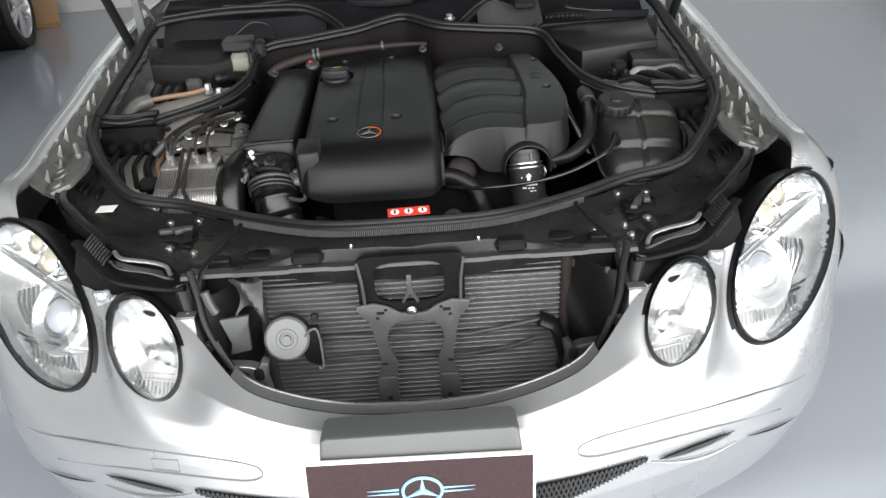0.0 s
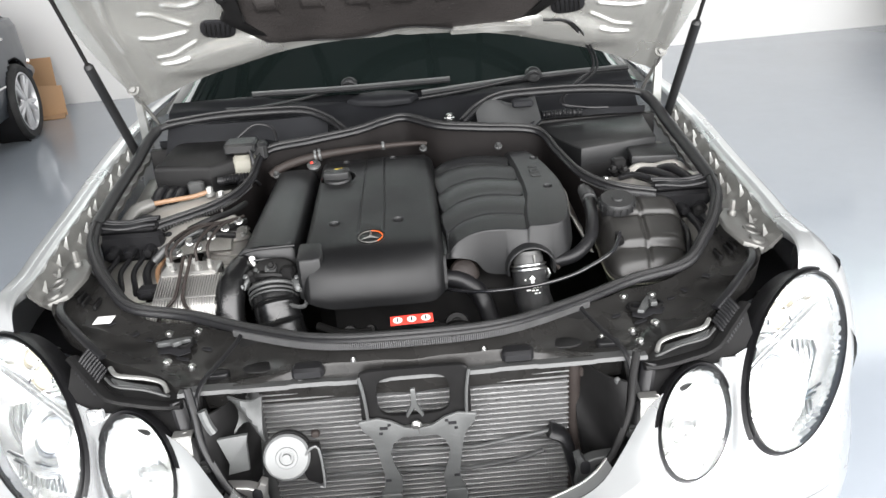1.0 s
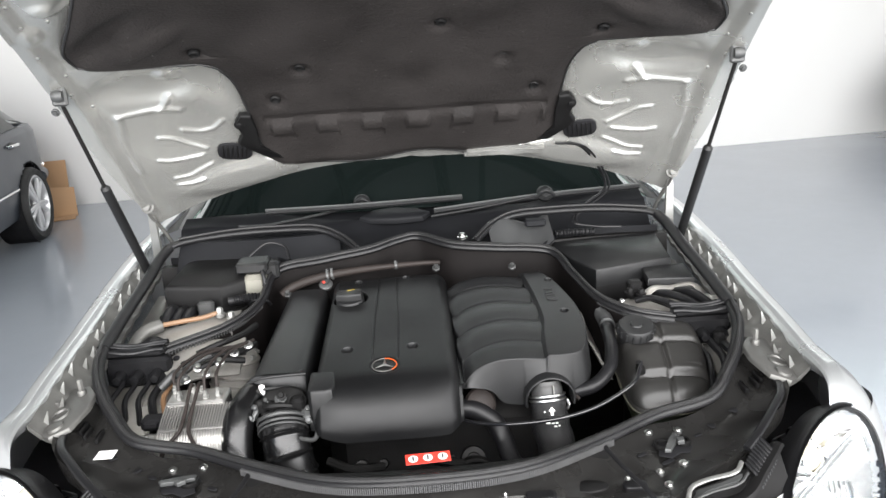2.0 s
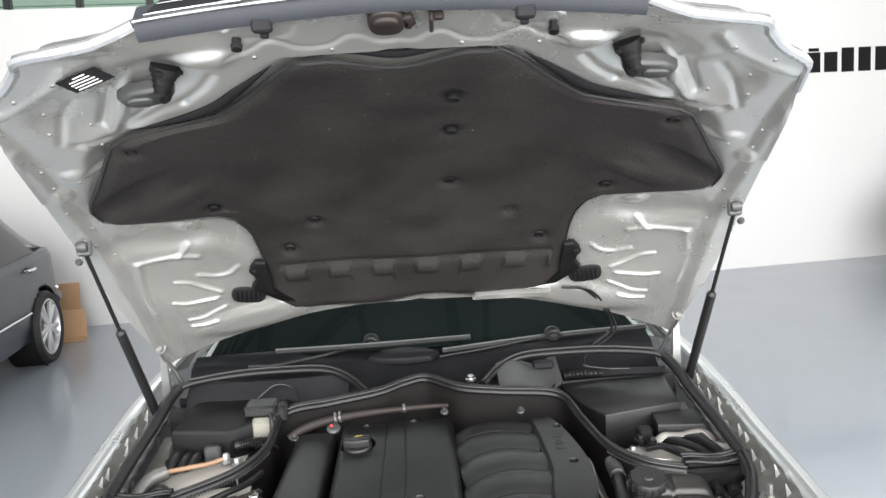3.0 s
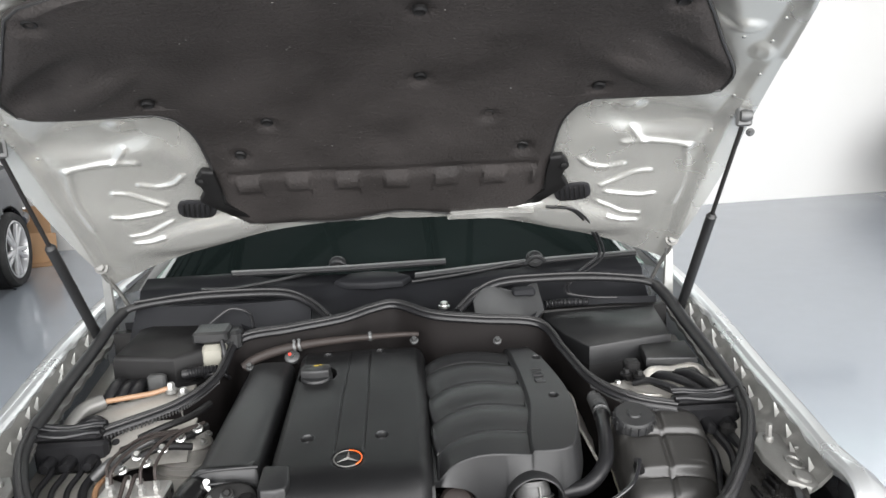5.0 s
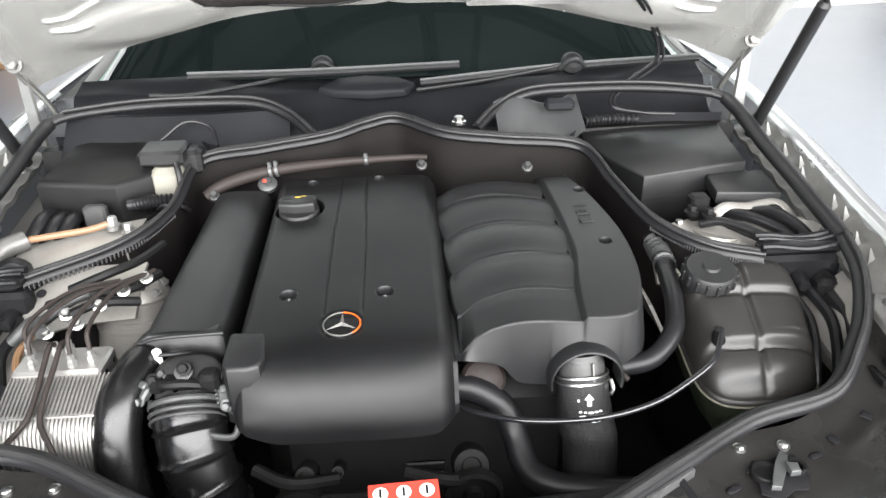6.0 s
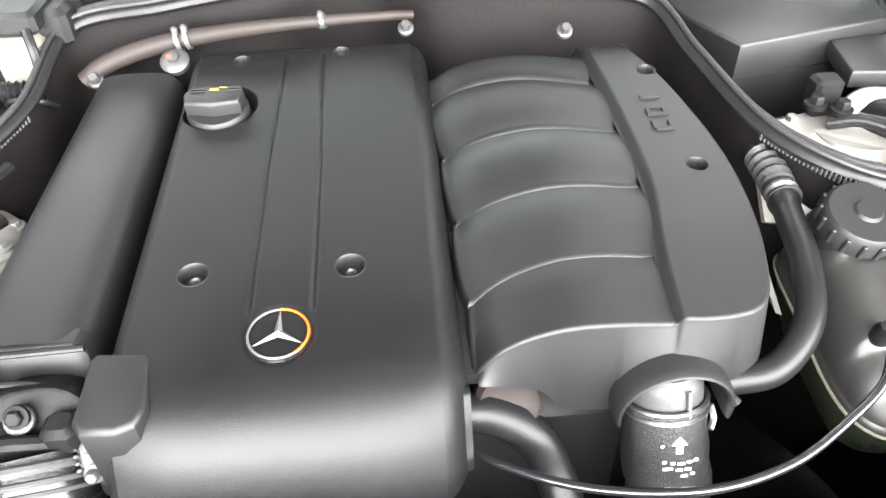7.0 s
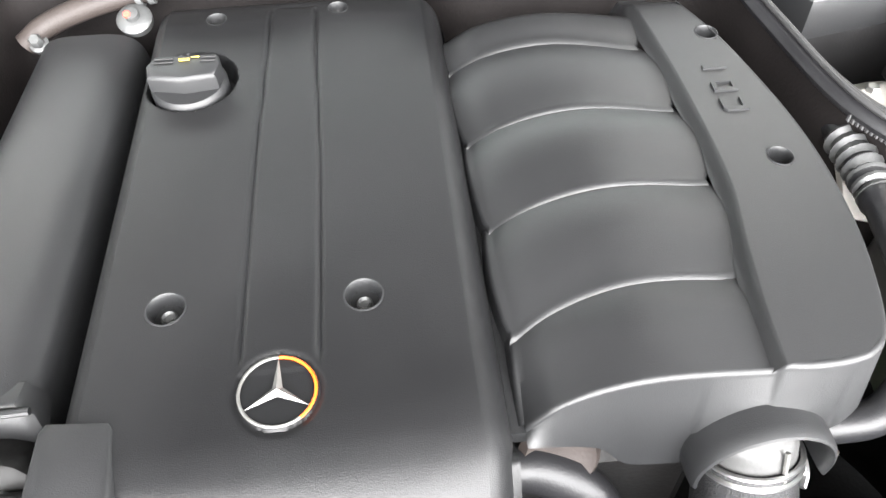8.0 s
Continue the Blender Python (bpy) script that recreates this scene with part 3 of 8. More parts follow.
# pads and mesh in the bumper
for sx in (-1, 1):
    bm = BM()
    tube(bm, [nose_xz(sx * x, z, 0.0006) for x, z in ((0.80, 0.482), (0.70, 0.508), (0.60, 0.530), (0.52, 0.541), (0.42, 0.550), (0.32, 0.553), (0.27, 0.549), (0.256, 0.541), (0.262, 0.531), (0.29, 0.524), (0.36, 0.520), (0.44, 0.514), (0.54, 0.50), (0.66, 0.47))], 0.0016, 6, 5)
    part("panel_line", bm, JOINT, bumper, "fine joint round the bumper pad")
    bm = BM()
    sheet(bm, lambda u, v, sx=sx: nose_xz(sx * (0.172 + 0.205 * u), 0.503 - 0.004 * u - (0.060 - 0.052 * u) * v, 0.003), 26, 6)
    opening = part("lower_opening", bm, INK, bumper, "dark lower opening")
    bm = BM()
    for i in range(24):
        x = 0.178 + 0.19 * i / 23
        h = 0.056 - 0.048 * i / 23
        for w in (-1, 1):
            line = []
            for t in (0, 0.5, 1):
                px = min(x + w * 0.02 * t * h / 0.05, 0.374)
                line.append(nose_xz(sx * px, max(0.501 - h * t, 0.445 + 0.048 * (px - 0.172) / 0.205), 0.0065))
            tube(bm, line, 0.0018, 5, 1, smooth=False)
    tagged(part("grille_mesh", bm, GUNMETAL, bumper, "black diamond mesh"), kind="stuff")
    bm = BM()
    sheet(bm, lambda u, v, sx=sx: nose_xz(sx * (0.40 + 0.15 * u), 0.486 - 0.004 * u + 0.012 * math.sin(math.pi * (0.06 + 0.9 * u)) * (v - 0.6), 0.003), 18, 6)
    part("fog_lamp_opening", bm, INK, bumper, "dark fog lamp opening")
    bm = BM()
    for i in range(22):
        a = 0.415 + 0.12 * i / 21
        h = 0.010 * math.sin(math.pi * (0.06 + 0.9 * (a - 0.40) / 0.15))
        for w in (-1, 1):
            tube(bm, [nose_xz(sx * (a + w * 0.004 * t), 0.486 - 0.027 * (a - 0.40) + h * (0.4 - t), 0.0055) for t in (0, 1)], 0.0011, 5, 1, smooth=False)
    tagged(part("grille_mesh", bm, STEELG, bumper, "fine mesh before the fog lamp"), kind="stuff")
    bm = BM()
    tube(bm, [nose_xz(sx * (0.385 + 0.175 * k / 8), 0.484 - 0.030 * k / 8 - 0.013 * math.sin(math.pi * k / 8), 0.001) for k in range(9)], lambda t: 0.0008 + 0.0045 * math.sin(math.pi * t), 8, 3)
    part("fog_lamp_lip", bm, SILVER, bumper, "swelling silver lip under the fog lamp opening")
    bm = BM()
    sheet(bm, lambda u, v, sx=sx: nose_xz(sx * (0.58 + 0.145 * u), 0.456 - 0.05 * u + 0.006 * math.sin(math.pi * (0.04 + 0.92 * u)) * (v - 0.5), 0.003), 14, 4)
    part("side_slit", bm, INK, bumper, "dark slit beside the fog lamp")
bm = BM()
tube(bm, [nose_xz(x, z, 0.0006) for x, z in ((-0.40, 0.522), (-0.45, 0.517), (-0.452, 0.535), (-0.402, 0.541), (-0.40, 0.522))], 0.0014, 6, 1, smooth=False)
part("tow_flap", bm, JOINT, bumper, "joint of the square tow-eye flap")

# holder and board where the plate would sit
bm = BM()
prism(bm, [(-0.155, -0.02), (-0.15, 0.028), (-0.142, 0.033), (0.142, 0.033), (0.15, 0.028), (0.155, -0.02)], -0.03, 0.032, 0.006, pose(0.004, 0.028, 0.605, 78, 0, 0))
part("plate_holder", bm, HOLDER, bumper, "grey plate holder", m=None)
board = thing("sign_board", "brown show board with a pale blue emblem on the bumper", "sign", (0, 0, 0.45))
BOARD = pose(0.0, -0.026, 0.533, 80, 1.2, 0)
bm = BM()
box(bm, (0, 0, 0), (0.345, 0.16, 0.006), 0.002, BOARD)
part("panel", bm, SIGN, board)
bm = BM()
for c, s in (((0, 0.079, 0.001), (0.349, 0.004, 0.009)), ((0, -0.079, 0.001), (0.349, 0.004, 0.009)), ((-0.1725, 0, 0.001), (0.004, 0.16, 0.009)), ((0.1725, 0, 0.001), (0.004, 0.16, 0.009))):
    box(bm, c, s, 0.001, BOARD)
part("border", bm, WHITE, board, "thin white border")
bm = BM()
tube(bm, [BOARD @ Vector((0.002 + 0.030 * math.cos(a), 0.022 + 0.024 * math.sin(a), 0.0045)) for a in [2 * math.pi * k / 28 for k in range(28)]], 0.0025, 6, 1, closed=True)
for k in range(3):
    a = math.pi / 2 + 2 * math.pi * k / 3
    tip = BOARD @ Vector((0.002 + 0.027 * math.cos(a), 0.022 + 0.021 * math.sin(a), 0.0045))
    tube(bm, [BOARD @ Vector((0.002, 0.022, 0.005)), tip], lambda t: 0.0045 * (1 - t) + 0.0006, 6, 1, smooth=False)
for sx in (-1, 1):
    for y in (0.019, 0.026):
        tube(bm, [BOARD @ Vector((sx * 0.034, y, 0.004)), BOARD @ Vector((sx * 0.082, y + 0.001 * sx, 0.004))], lambda t: 0.0016 * (1 - t) + 0.0003, 5, 1, smooth=False)
part("emblem", bm, BLUE, board, "pale blue ring emblem")


# ---- lamps ----
def headlamp(name, c, up, out, depth, kind):
    """An oval lamp: centre, half height and half width as vectors, bowl depth."""
    c, up, out = Vector(c), Vector(up), Vector(out)
    n = out.cross(up).normalized()
    if n.y > 0:
        n = -n
    bm = BM()

    def ring(k, d):
        return [c + up * k * math.sin(a) + out * k * math.cos(a) + n * d for a in [2 * math.pi * i / 48 for i in range(48)]]
    loft(bm, [ring(1.0, -0.05), ring(1.034, -0.014), ring(1.030, -0.005), ring(1.016, 0.003), ring(1.005, 0.006), ring(0.990, 0.004), ring(0.980, -0.012)], True, False)
    lamp = part("headlamp", bm, RUBBER, car, name + ", clear oval glass in a black rubber rim")
    bm = BM()
    loft(bm, [ring(k, -depth * (1 - k * k) - 0.012) for k in (0.995, 0.95, 0.85, 0.7, 0.5, 0.3, 0.12, 0.001)], True, False)
    part("reflector", bm, REFLECTOR, lamp, "bright reflector bowl")
    def at(a, b, d=0.0):
        return c + out * a + up * b - n * d

    if kind == "big":
        # upper chamber: ribbed bowl with two round bulbs
        for (a, b), r in (((-0.28, 0.56), 0.026), ((-0.16, 0.78), 0.020)):
            bm = BM()
            lathe(bm, [(r * 1.35, -0.03), (r * 1.3, 0.018), (r * 1.15, 0.024), (r, 0.018), (r * 0.9, 0.002)], look(at(a, b, 0.045), at(a, b, 1.0)), 26, False)
            part("bulb_housing", bm, CHROME, lamp, "round bright bulb housing")
            bm = BM()
            lathe(bm, [(r * 0.95, 0.0), (r * 0.9, 0.012), (r * 0.6, 0.022), (0.0005, 0.026)], look(at(a, b, 0.045), at(a, b, 1.0)), 20)
            part("bulb", bm, AMBER, lamp, "amber tinted bulb")
        bm = BM()
        for i in range(9):
            t = 0.02 + 0.062 * i
            tube(bm, [at(t, 0.50 + 0.38 * t, 0.05), at(t, 0.93 * math.sqrt(max(0.05, 1 - t * t)) - 0.04, 0.03)], 0.0026, 5, 1, smooth=False)
        tagged(part("flute", bm, CHROME, lamp, "fine upright ribs of the reflector"), kind="stuff")
        # slanting divider, a shallow trough with bright edges
        bm = BM()
        for off, r in ((0.0, 0.006), (0.085, 0.005)):
            tube(bm, [at(t, 0.36 + 0.38 * t + off * (1 - 0.4 * t * t), 0.024) for t in (-0.86, -0.45, 0, 0.40, 0.72)], r, 8, 4, 0.6)
        part("divider", bm, REFLECTOR, lamp, "bright slanting divider between the chambers")
        bm = BM()
        sheet(bm, lambda u, v: at(-0.84 + 1.54 * u, 0.37 + 0.38 * (-0.84 + 1.54 * u) + 0.07 * v, 0.036), 12, 3)
        part("divider_trough", bm, AMBER, lamp, "brownish strip along the divider")
        # lower chamber: a round dish with the projector lens in it
        p = at(-0.22, -0.12, 0.0)
        bm = BM()
        lathe(bm, [(0.078, -0.050), (0.076, -0.028), (0.066, -0.020), (0.058, -0.022), (0.048, -0.034), (0.040, -0.040)], look(p, p - n), 36, False)
        part("projector_dish", bm, REFLECTOR, lamp, "round white-silver dish")
        bm = BM()
        lathe(bm, [(0.043, -0.042), (0.042, -0.026), (0.037, -0.022), (0.0345, -0.026)], look(p, p - n), 30, False)
        part("projector_ring", bm, STEEL, lamp, "dark steel ring")
        bm = BM()
        lathe(bm, [(0.0345, -0.034), (0.031, -0.022), (0.020, -0.013), (0.0005, -0.010)], look(p, p - n), 30)
        part("projector_lens", bm, PROJ, lamp, "round projector lens")
        bm = BM()
        for k in range(2):
            tube(bm, [at(t, -0.50 - 0.06 * k + 0.10 * t * t, 0.026) for t in (-0.78 + 0.1 * k, -0.4, 0, 0.4, 0.74 - 0.1 * k)], 0.004, 8, 4, 0.6)
        part("sill", bm, CHROME, lamp, "bright curved sill under the projector")
        bm = BM()
        for i in range(15):
            t = -0.62 + 1.24 * i / 14
            tube(bm, [at(t, -0.56, 0.034), at(t * 0.95, -0.56 - 0.20 * math.sqrt(1 - t * t), 0.026)], 0.0022, 5, 1, smooth=False)
        tagged(part("flute", bm, STEEL, lamp, "fine upright ribs below the sill"), kind="stuff")
        bm = BM()
        for i in range(5):
            a = 0.30 + 0.11 * i
            tube(bm, [at(a, 0.20 - 0.3 * i * 0.1, 0.05), at(a + 0.05, -0.12, 0.045), at(a - 0.02, -0.42, 0.05)], 0.003, 5, 3)
        tagged(part("flute", bm, STEEL, lamp, "dark ribs beside the projector"), kind="stuff")
    else:
        bm = BM()
        p = at(0, -0.02, 0.055)
        lathe(bm, [(0.020, -0.03), (0.019, 0.012), (0.012, 0.026), (0.0005, 0.030)], look(p, p - n), 24)
        part("bulb_shield", bm, REFLECTOR, lamp, "chrome bulb shield")
        for k, (a0, a1) in enumerate(((80, 200), (-20, 80), (200, 340))):
            bm = BM()
            sheet(bm, lambda u, v: at((0.25 + 0.68 * v) * math.cos(radians(a0 + (a1 - a0) * u)), (0.25 + 0.68 * v) * math.sin(radians(a0 + (a1 - a0) * u)), 0.070 - 0.045 * v * v), 12, 6)
            part("facet", bm, REFLECTOR, lamp)
        bm = BM()
        for i in range(11):
            t = -0.55 + 1.1 * i / 10
            tube(bm, [at(t, -0.52 + 0.1 * t * t, 0.036), at(t, -0.88 * math.sqrt(1 - t * t), 0.02)], 0.0018, 5, 1, smooth=False)
        tagged(part("flute", bm, STEEL, lamp, "fine upright ribs at the foot"), kind="stuff")
        bm = BM()
        tube(bm, [at(t, -0.46 - 0.10 * t, 0.03) for t in (-0.75, -0.3, 0.1, 0.5)], 0.003, 6, 4, 0.6)
        tube(bm, [at(t, -0.58 - 0.10 * t, 0.026) for t in (-0.66, -0.3, 0.1, 0.45)], 0.003, 6, 4, 0.6)
        part("sill", bm, DULL, lamp, "curved sills at the foot")
    bm = BM()
    loft(bm, [ring(k, 0.004 + 0.030 * (1 - k * k)) for k in (0.984, 0.92, 0.8, 0.6, 0.4, 0.2, 0.05)], True, True)
    lens = part("lens", bm, LENS, lamp, "clear domed glass")
    lens.visible_shadow = False
    return lamp


for sx in (-1, 1):
    for (c, up, out), words, depth, kind in zip(LAMPS, ("large outer headlamp", "small inner headlamp"), (0.10, 0.08), ("big", "small")):
        headlamp(words, *[Vector((sx * a, b, d)) for a, b, d in (c, up, out)], depth, kind)


# ---- wings ----
RIDGE = [(0.36, 0.775, 0.775), (0.50, 0.778, 0.835), (0.72, 0.788, 0.875), (0.95, 0.796, 0.905), (1.25, 0.812, 0.942), (1.6, 0.83, 0.965), (2.4, 0.845, 0.975), (3.6, 0.83, 0.985), (4.4, 0.78, 0.96)]
RX = [(a, b) for a, b, c in RIDGE]
RZ = [(a, c) for a, b, c in RIDGE]
WIDE = [(0.36, 0.86), (0.6, 0.895), (1.0, 0.91), (2.4, 0.911), (3.8, 0.90), (4.5, 0.85)]


def wing(sx, y0, y1, inner):
    def f(u, v):
        y = y0 + (y1 - y0) * v
        x, z, w = soft(RX, y), soft(RZ, y), soft(WIDE, y)
        pts = [(x - 0.016, z - 0.05), (x - 0.014, z - 0.03), (x - 0.012, z - 0.010), (x - 0.006, z - 0.002), (x + 0.006, z), (x + 0.035, z - 0.012), (x + 0.065, z - 0.05), (w - 0.01, z - 0.14), (w, z - 0.28), (w - 0.01, 0.45), (w - 0.03, 0.25)]
        if not inner:
            pts = pts[3:]
        k = u * (len(pts) - 1)
        i = min(int(k), len(pts) - 2)
        a, b = pts[i], pts[i + 1]
        return Vector((sx * (a[0] + (b[0] - a[0]) * (k - i)), y, a[1] + (b[1] - a[1]) * (k - i)))
    return f


for sx in (-1, 1):
    bm = BM()
    sheet(bm, lambda u, v, sx=sx: fit_lamps(wing(sx, 0.44, 1.66, True)(u, v)), 66, 130)
    bmesh.ops.delete(bm, geom=[f for f in bm.faces if math.hypot(f.calc_center_median().y - 0.86, f.calc_center_median().z - 0.33) < 0.345 and abs(f.calc_center_median().x) > 0.82], context="FACES")
    fender = part("fender", bm, SILVER, car, "silver front wing with an open gutter")
    # ribbed gutter between wing and bay
    bm = BM()

    def gutter(u, v, sx=sx):
        y = 0.59 + 0.79 * v
        x, z = soft(RX, y), soft(RZ, y)
        return Vector((sx * (x - 0.010 - 0.062 * u), y, z - 0.012 - 0.036 * u - 0.012 * math.sin(math.pi * u) + 0.003 * math.sin(y * 90)))
    sheet(bm, gutter, 8, 90, (0, 0, -0.01))
    part("gutter", bm, GUTTER, fender, "bare metal gutter")
    for i in range(15):
        y = 0.625 + 0.050 * i + 0.008 * math.sin(i * 2.3)
        bm = BM()
        p = gutter(0.30 + 0.12 * math.sin(i * 1.7), (y - 0.59) / 0.79)
        tall = 1 + 0.35 * math.sin(i * 3.1)
        loft(bm, [[p + Vector((sx * (dx * k - 0.010 * h / 0.03), dy * k, h * tall)) for dx, dy in ((-0.008, -0.0016), (0.006, -0.001), (0.006, 0.001), (-0.008, 0.0016))] for k, h in ((1, -0.006), (0.55, 0.010), (0.22, 0.022), (0.1, 0.025))])
        part("fin", bm, DULL, fender)
    for y in (0.62, 0.82, 1.06, 1.27):
        bm = BM()
        screw(bm, gutter(0.75, (y - 0.59) / 0.79) + Vector((0, 0, 0.002)), 0.0045, 0.006)
        part("bolt", bm, DULL, fender)
    bm = BM()
    p = Vector((sx * 0.722, 0.66, 0.832))
    m = Matrix.Translation(p) @ pose(0, 0, 0, 8, sx * 16, 0)
    prism(bm, [(sx * x, y) for x, y in ((-0.050, -0.020), (-0.030, -0.075), (0.010, -0.085), (0.045, -0.060), (0.052, 0.050), (0.020, 0.085), (-0.020, 0.075), (-0.048, 0.030))], -0.006, 0.004, 0.004, m)
    lathe(bm, [(0.020, 0.004), (0.019, 0.007), (0.015, 0.0075), (0.013, 0.004)], m @ Matrix.Translation((sx * 0.012, -0.012, 0)), 24, False)
    lathe(bm, [(0.016, 0.004), (0.015, 0.009), (0.010, 0.010), (0.0005, 0.010)], m @ Matrix.Translation((sx * 0.004, -0.058, 0)), 20)
    screw(bm, m @ Vector((sx * -0.012, 0.046, 0.004)), 0.006, 0.034)
    screw(bm, m @ Vector((sx * 0.034, 0.030, 0.004)), 0.007, 0.010)
    part("bonnet_stop", bm, GUTTER, fender, "stamped metal bracket with a threaded stop")
    # remainder of the flank
    bm = BM()
    sheet(bm, wing(sx, 1.66, 4.45, False), 40, 120)
    bmesh.ops.delete(bm, geom=[f for f in bm.faces if math.hypot(f.calc_center_median().y - 3.70, f.calc_center_median().z - 0.33) < 0.345], context="FACES")
    part("flank", bm, SILVER, car)
    for y in (0.86, 3.70):
        bm = BM()
        arch_cup(bm, sx, y, 0.905)
        part("wheel_arch", bm, INK, car)
    for y in (0.86, 3.70):
        bt, br = BM(), BM()
        wheel_mesh(bt, br, (sx * 0.82, y, 0.319), sx)
        w = part("wheel", bt, TYRE, car)
        part("rim", br, RIM, w)

# cabin and tail, mostly behind the raised bonnet
CAB = [(1.50, 1.005), (2.35, 1.40), (2.7, 1.445), (3.3, 1.42), (3.7, 1.32), (4.2, 1.0)]


def cabin_top(u, v):
    y = 1.50 + 2.7 * v
    h = soft(CAB, y)
    b = soft(RZ, y) - 0.01
    t = 2 * u - 1
    w = soft(RX, y)
    hh = max(0.02, h - b)
    k = abs(t)
    if k < 0.7:
        return Vector((t / 0.7 * w * 0.80, y + 0.10 * (k / 0.7) ** 2 * (1 - v), h - 0.05 * (k / 0.7) ** 2 * min(1, hh * 3)))
    f = (k - 0.7) / 0.3
    return Vector((math.copysign(w * (0.80 + 0.19 * f), t), y + 0.10 * (1 - v) * (1 - 0.0 * f), h - 0.05 * min(1, hh * 3) - (hh - 0.05 * min(1, hh * 3)) * f))


bm = BM()
sheet(bm, lambda u, v: cabin_top(0.05 + 0.90 * u, 0.002 + 0.30 * v), 30, 14)
screen = part("windscreen", bm, GLASS, car, "dark windscreen reflecting the roof")
bm = BM()
sheet(bm, lambda u, v: cabin_top(u, 0.302 + 0.50 * v), 40, 24)
part("roof", bm, SILVER, car)
bm = BM()
sheet(bm, lambda u, v: cabin_top(0.1 + 0.8 * u, 0.802 + 0.198 * v), 30, 10)
part("rear_window", bm, GLASS, car)
for sx in (0.0, 0.95):
    bm = BM()
    sheet(bm, lambda u, v, sx=sx: cabin_top(sx + 0.05 * u, 0.0 + 0.30 * v), 8, 12)
    part("pillar", bm, PLASTIC2, car)
bm = BM()
sheet(bm, lambda u, v: Vector(((2 * u - 1) * 0.80 * (1 - 0.1 * v), 4.15 + 0.42 * v, 0.985 - 0.03 * v - 0.5 * max(0, v - 0.85) / 0.15)), 24, 14)
part("boot_lid", bm, SILVER, car)
bm = BM()
tube(bm, [(-0.88, 4.3, 0.5), (-0.78, 4.55, 0.5), (-0.5, 4.66, 0.5), (0.5, 4.66, 0.5), (0.78, 4.55, 0.5), (0.88, 4.3, 0.5)], 0.14, 14)
part("rear_bumper", bm, SILVER, car)

# inside of the bay
bm = BM()
box(bm, (0, 0.95, 0.30), (1.50, 1.15, 0.04), 0.01)
part("undertray", bm, DARK, car, "dark undertray")
bm = BM()
sheet(bm, lambda u, v: Vector(((2 * u - 1) * 0.74, 1.33 + 0.02 * math.sin(9 * u) - 0.06 * (1 - v), 0.32 + 0.60 * v)), 20, 10, (0, 0.03, 0))
part("bulkhead", bm, DARK, car, "grimy dark bulkhead")
for sx in (-1, 1):
    bm = BM()

    def inner(u, v, sx=sx):
        y = 0.62 + 0.73 * v
        z = soft(RZ, y) - 0.06
        x = soft(RX, y) - 0.05
        tower = 0.15 * math.exp(-((y - 1.02) / 0.16) ** 2)
        return Vector((sx * (x - (0.06 + tower) * ease(0, 0.6, u) - 0.02 * u), y, z - 0.06 - 0.42 * ease(0.25, 1, u)))
    sheet(bm, lambda u, v: inner(0.42 * u, v), 10, 30, (0, 0, -0.02))
    part("inner_wing", bm, BAY, car, "dusty grey inner wing")
    # same inner wing surface continued downwards, in black
    bm = BM()
    sheet(bm, lambda u, v: inner(0.42 + 0.58 * u, v), 12, 30, (0, 0, -0.02))
    part("lower_inner_wing", bm, BLACK_SHADE, car, "black lower part of the inner wing")
    bm = BM()
    lathe(bm, [(0.11, -0.03), (0.10, 0.0), (0.075, 0.008), (0.05, 0.006), (0.045, 0.02), (0.02, 0.022), (0.0005, 0.022)], pose(sx * 0.575, 0.99, 0.815, -6, sx * 4, 0), 32)
    part("strut_tower", bm, BAY, car, "dusty painted strut tower")
    for k in range(3):
        a = 2 * math.pi * k / 3 + 0.4
        bm = BM()
        screw(bm, (sx * 0.575 + 0.07 * math.cos(a), 0.99 + 0.07 * math.sin(a), 0.824), 0.008, 0.016)
        part("bolt", bm, STEEL, car)


# ---- the raised bonnet: x across, s along it from the rear edge ----
PROFILE = [(1.47, 1.035), (1.35, 1.173), (1.25, 1.286), (1.153, 1.394), (1.075, 1.470), (0.93, 1.562), (0.72, 1.658), (0.49, 1.75), (0.33, 1.815), (0.16, 1.885)]
_line = curve([(0, y, z) for y, z in PROFILE], 10)
_acc = [0.0]
for _a, _b in zip(_line, _line[1:]):
    _acc.append(_acc[-1] + (_b - _a).length)
_zero = _acc[10]


def bonnet_at(x, s, d=0.0):
    """A place on the bonnet's under face; d: how far it stands proud towards the engine."""
    q = s + _zero
    y, z = float(np.interp(q, _acc, [p.y for p in _line])), float(np.interp(q, _acc, [p.z for p in _line]))
    y1, z1 = float(np.interp(q - 0.03, _acc, [p.y for p in _line])), float(np.interp(q - 0.03, _acc, [p.z for p in _line]))
    y2, z2 = float(np.interp(q + 0.03, _acc, [p.y for p in _line])), float(np.interp(q + 0.03, _acc, [p.z for p in _line]))
    t = Vector((0, y2 - y1, z2 - z1)).normalized()
    n = Vector((0, -t.z, t.y))
    return Vector((x, y, z)) + n * (0.055 * (x / 0.8) ** 2 + d)


def bonnet_pose(x, s, d=0.0, turn=0.0):
    """A frame on the under face: local x across, y up along the bonnet, z towards the engine."""
    p = bonnet_at(x, s, d)
    ey = (bonnet_at(x, s + 0.02, d) - bonnet_at(x, s - 0.02, d)).normalized()
    ex = (bonnet_at(x + 0.02, s, d) - bonnet_at(x - 0.02, s, d)).normalized()
    ez = ex.cross(ey).normalized()
    ey = ez.cross(ex)
    return Matrix.Translation(p) @ Matrix((ex, ey, ez)).transposed().to_4x4() @ pose(0, 0, 0, 0, 0, turn)


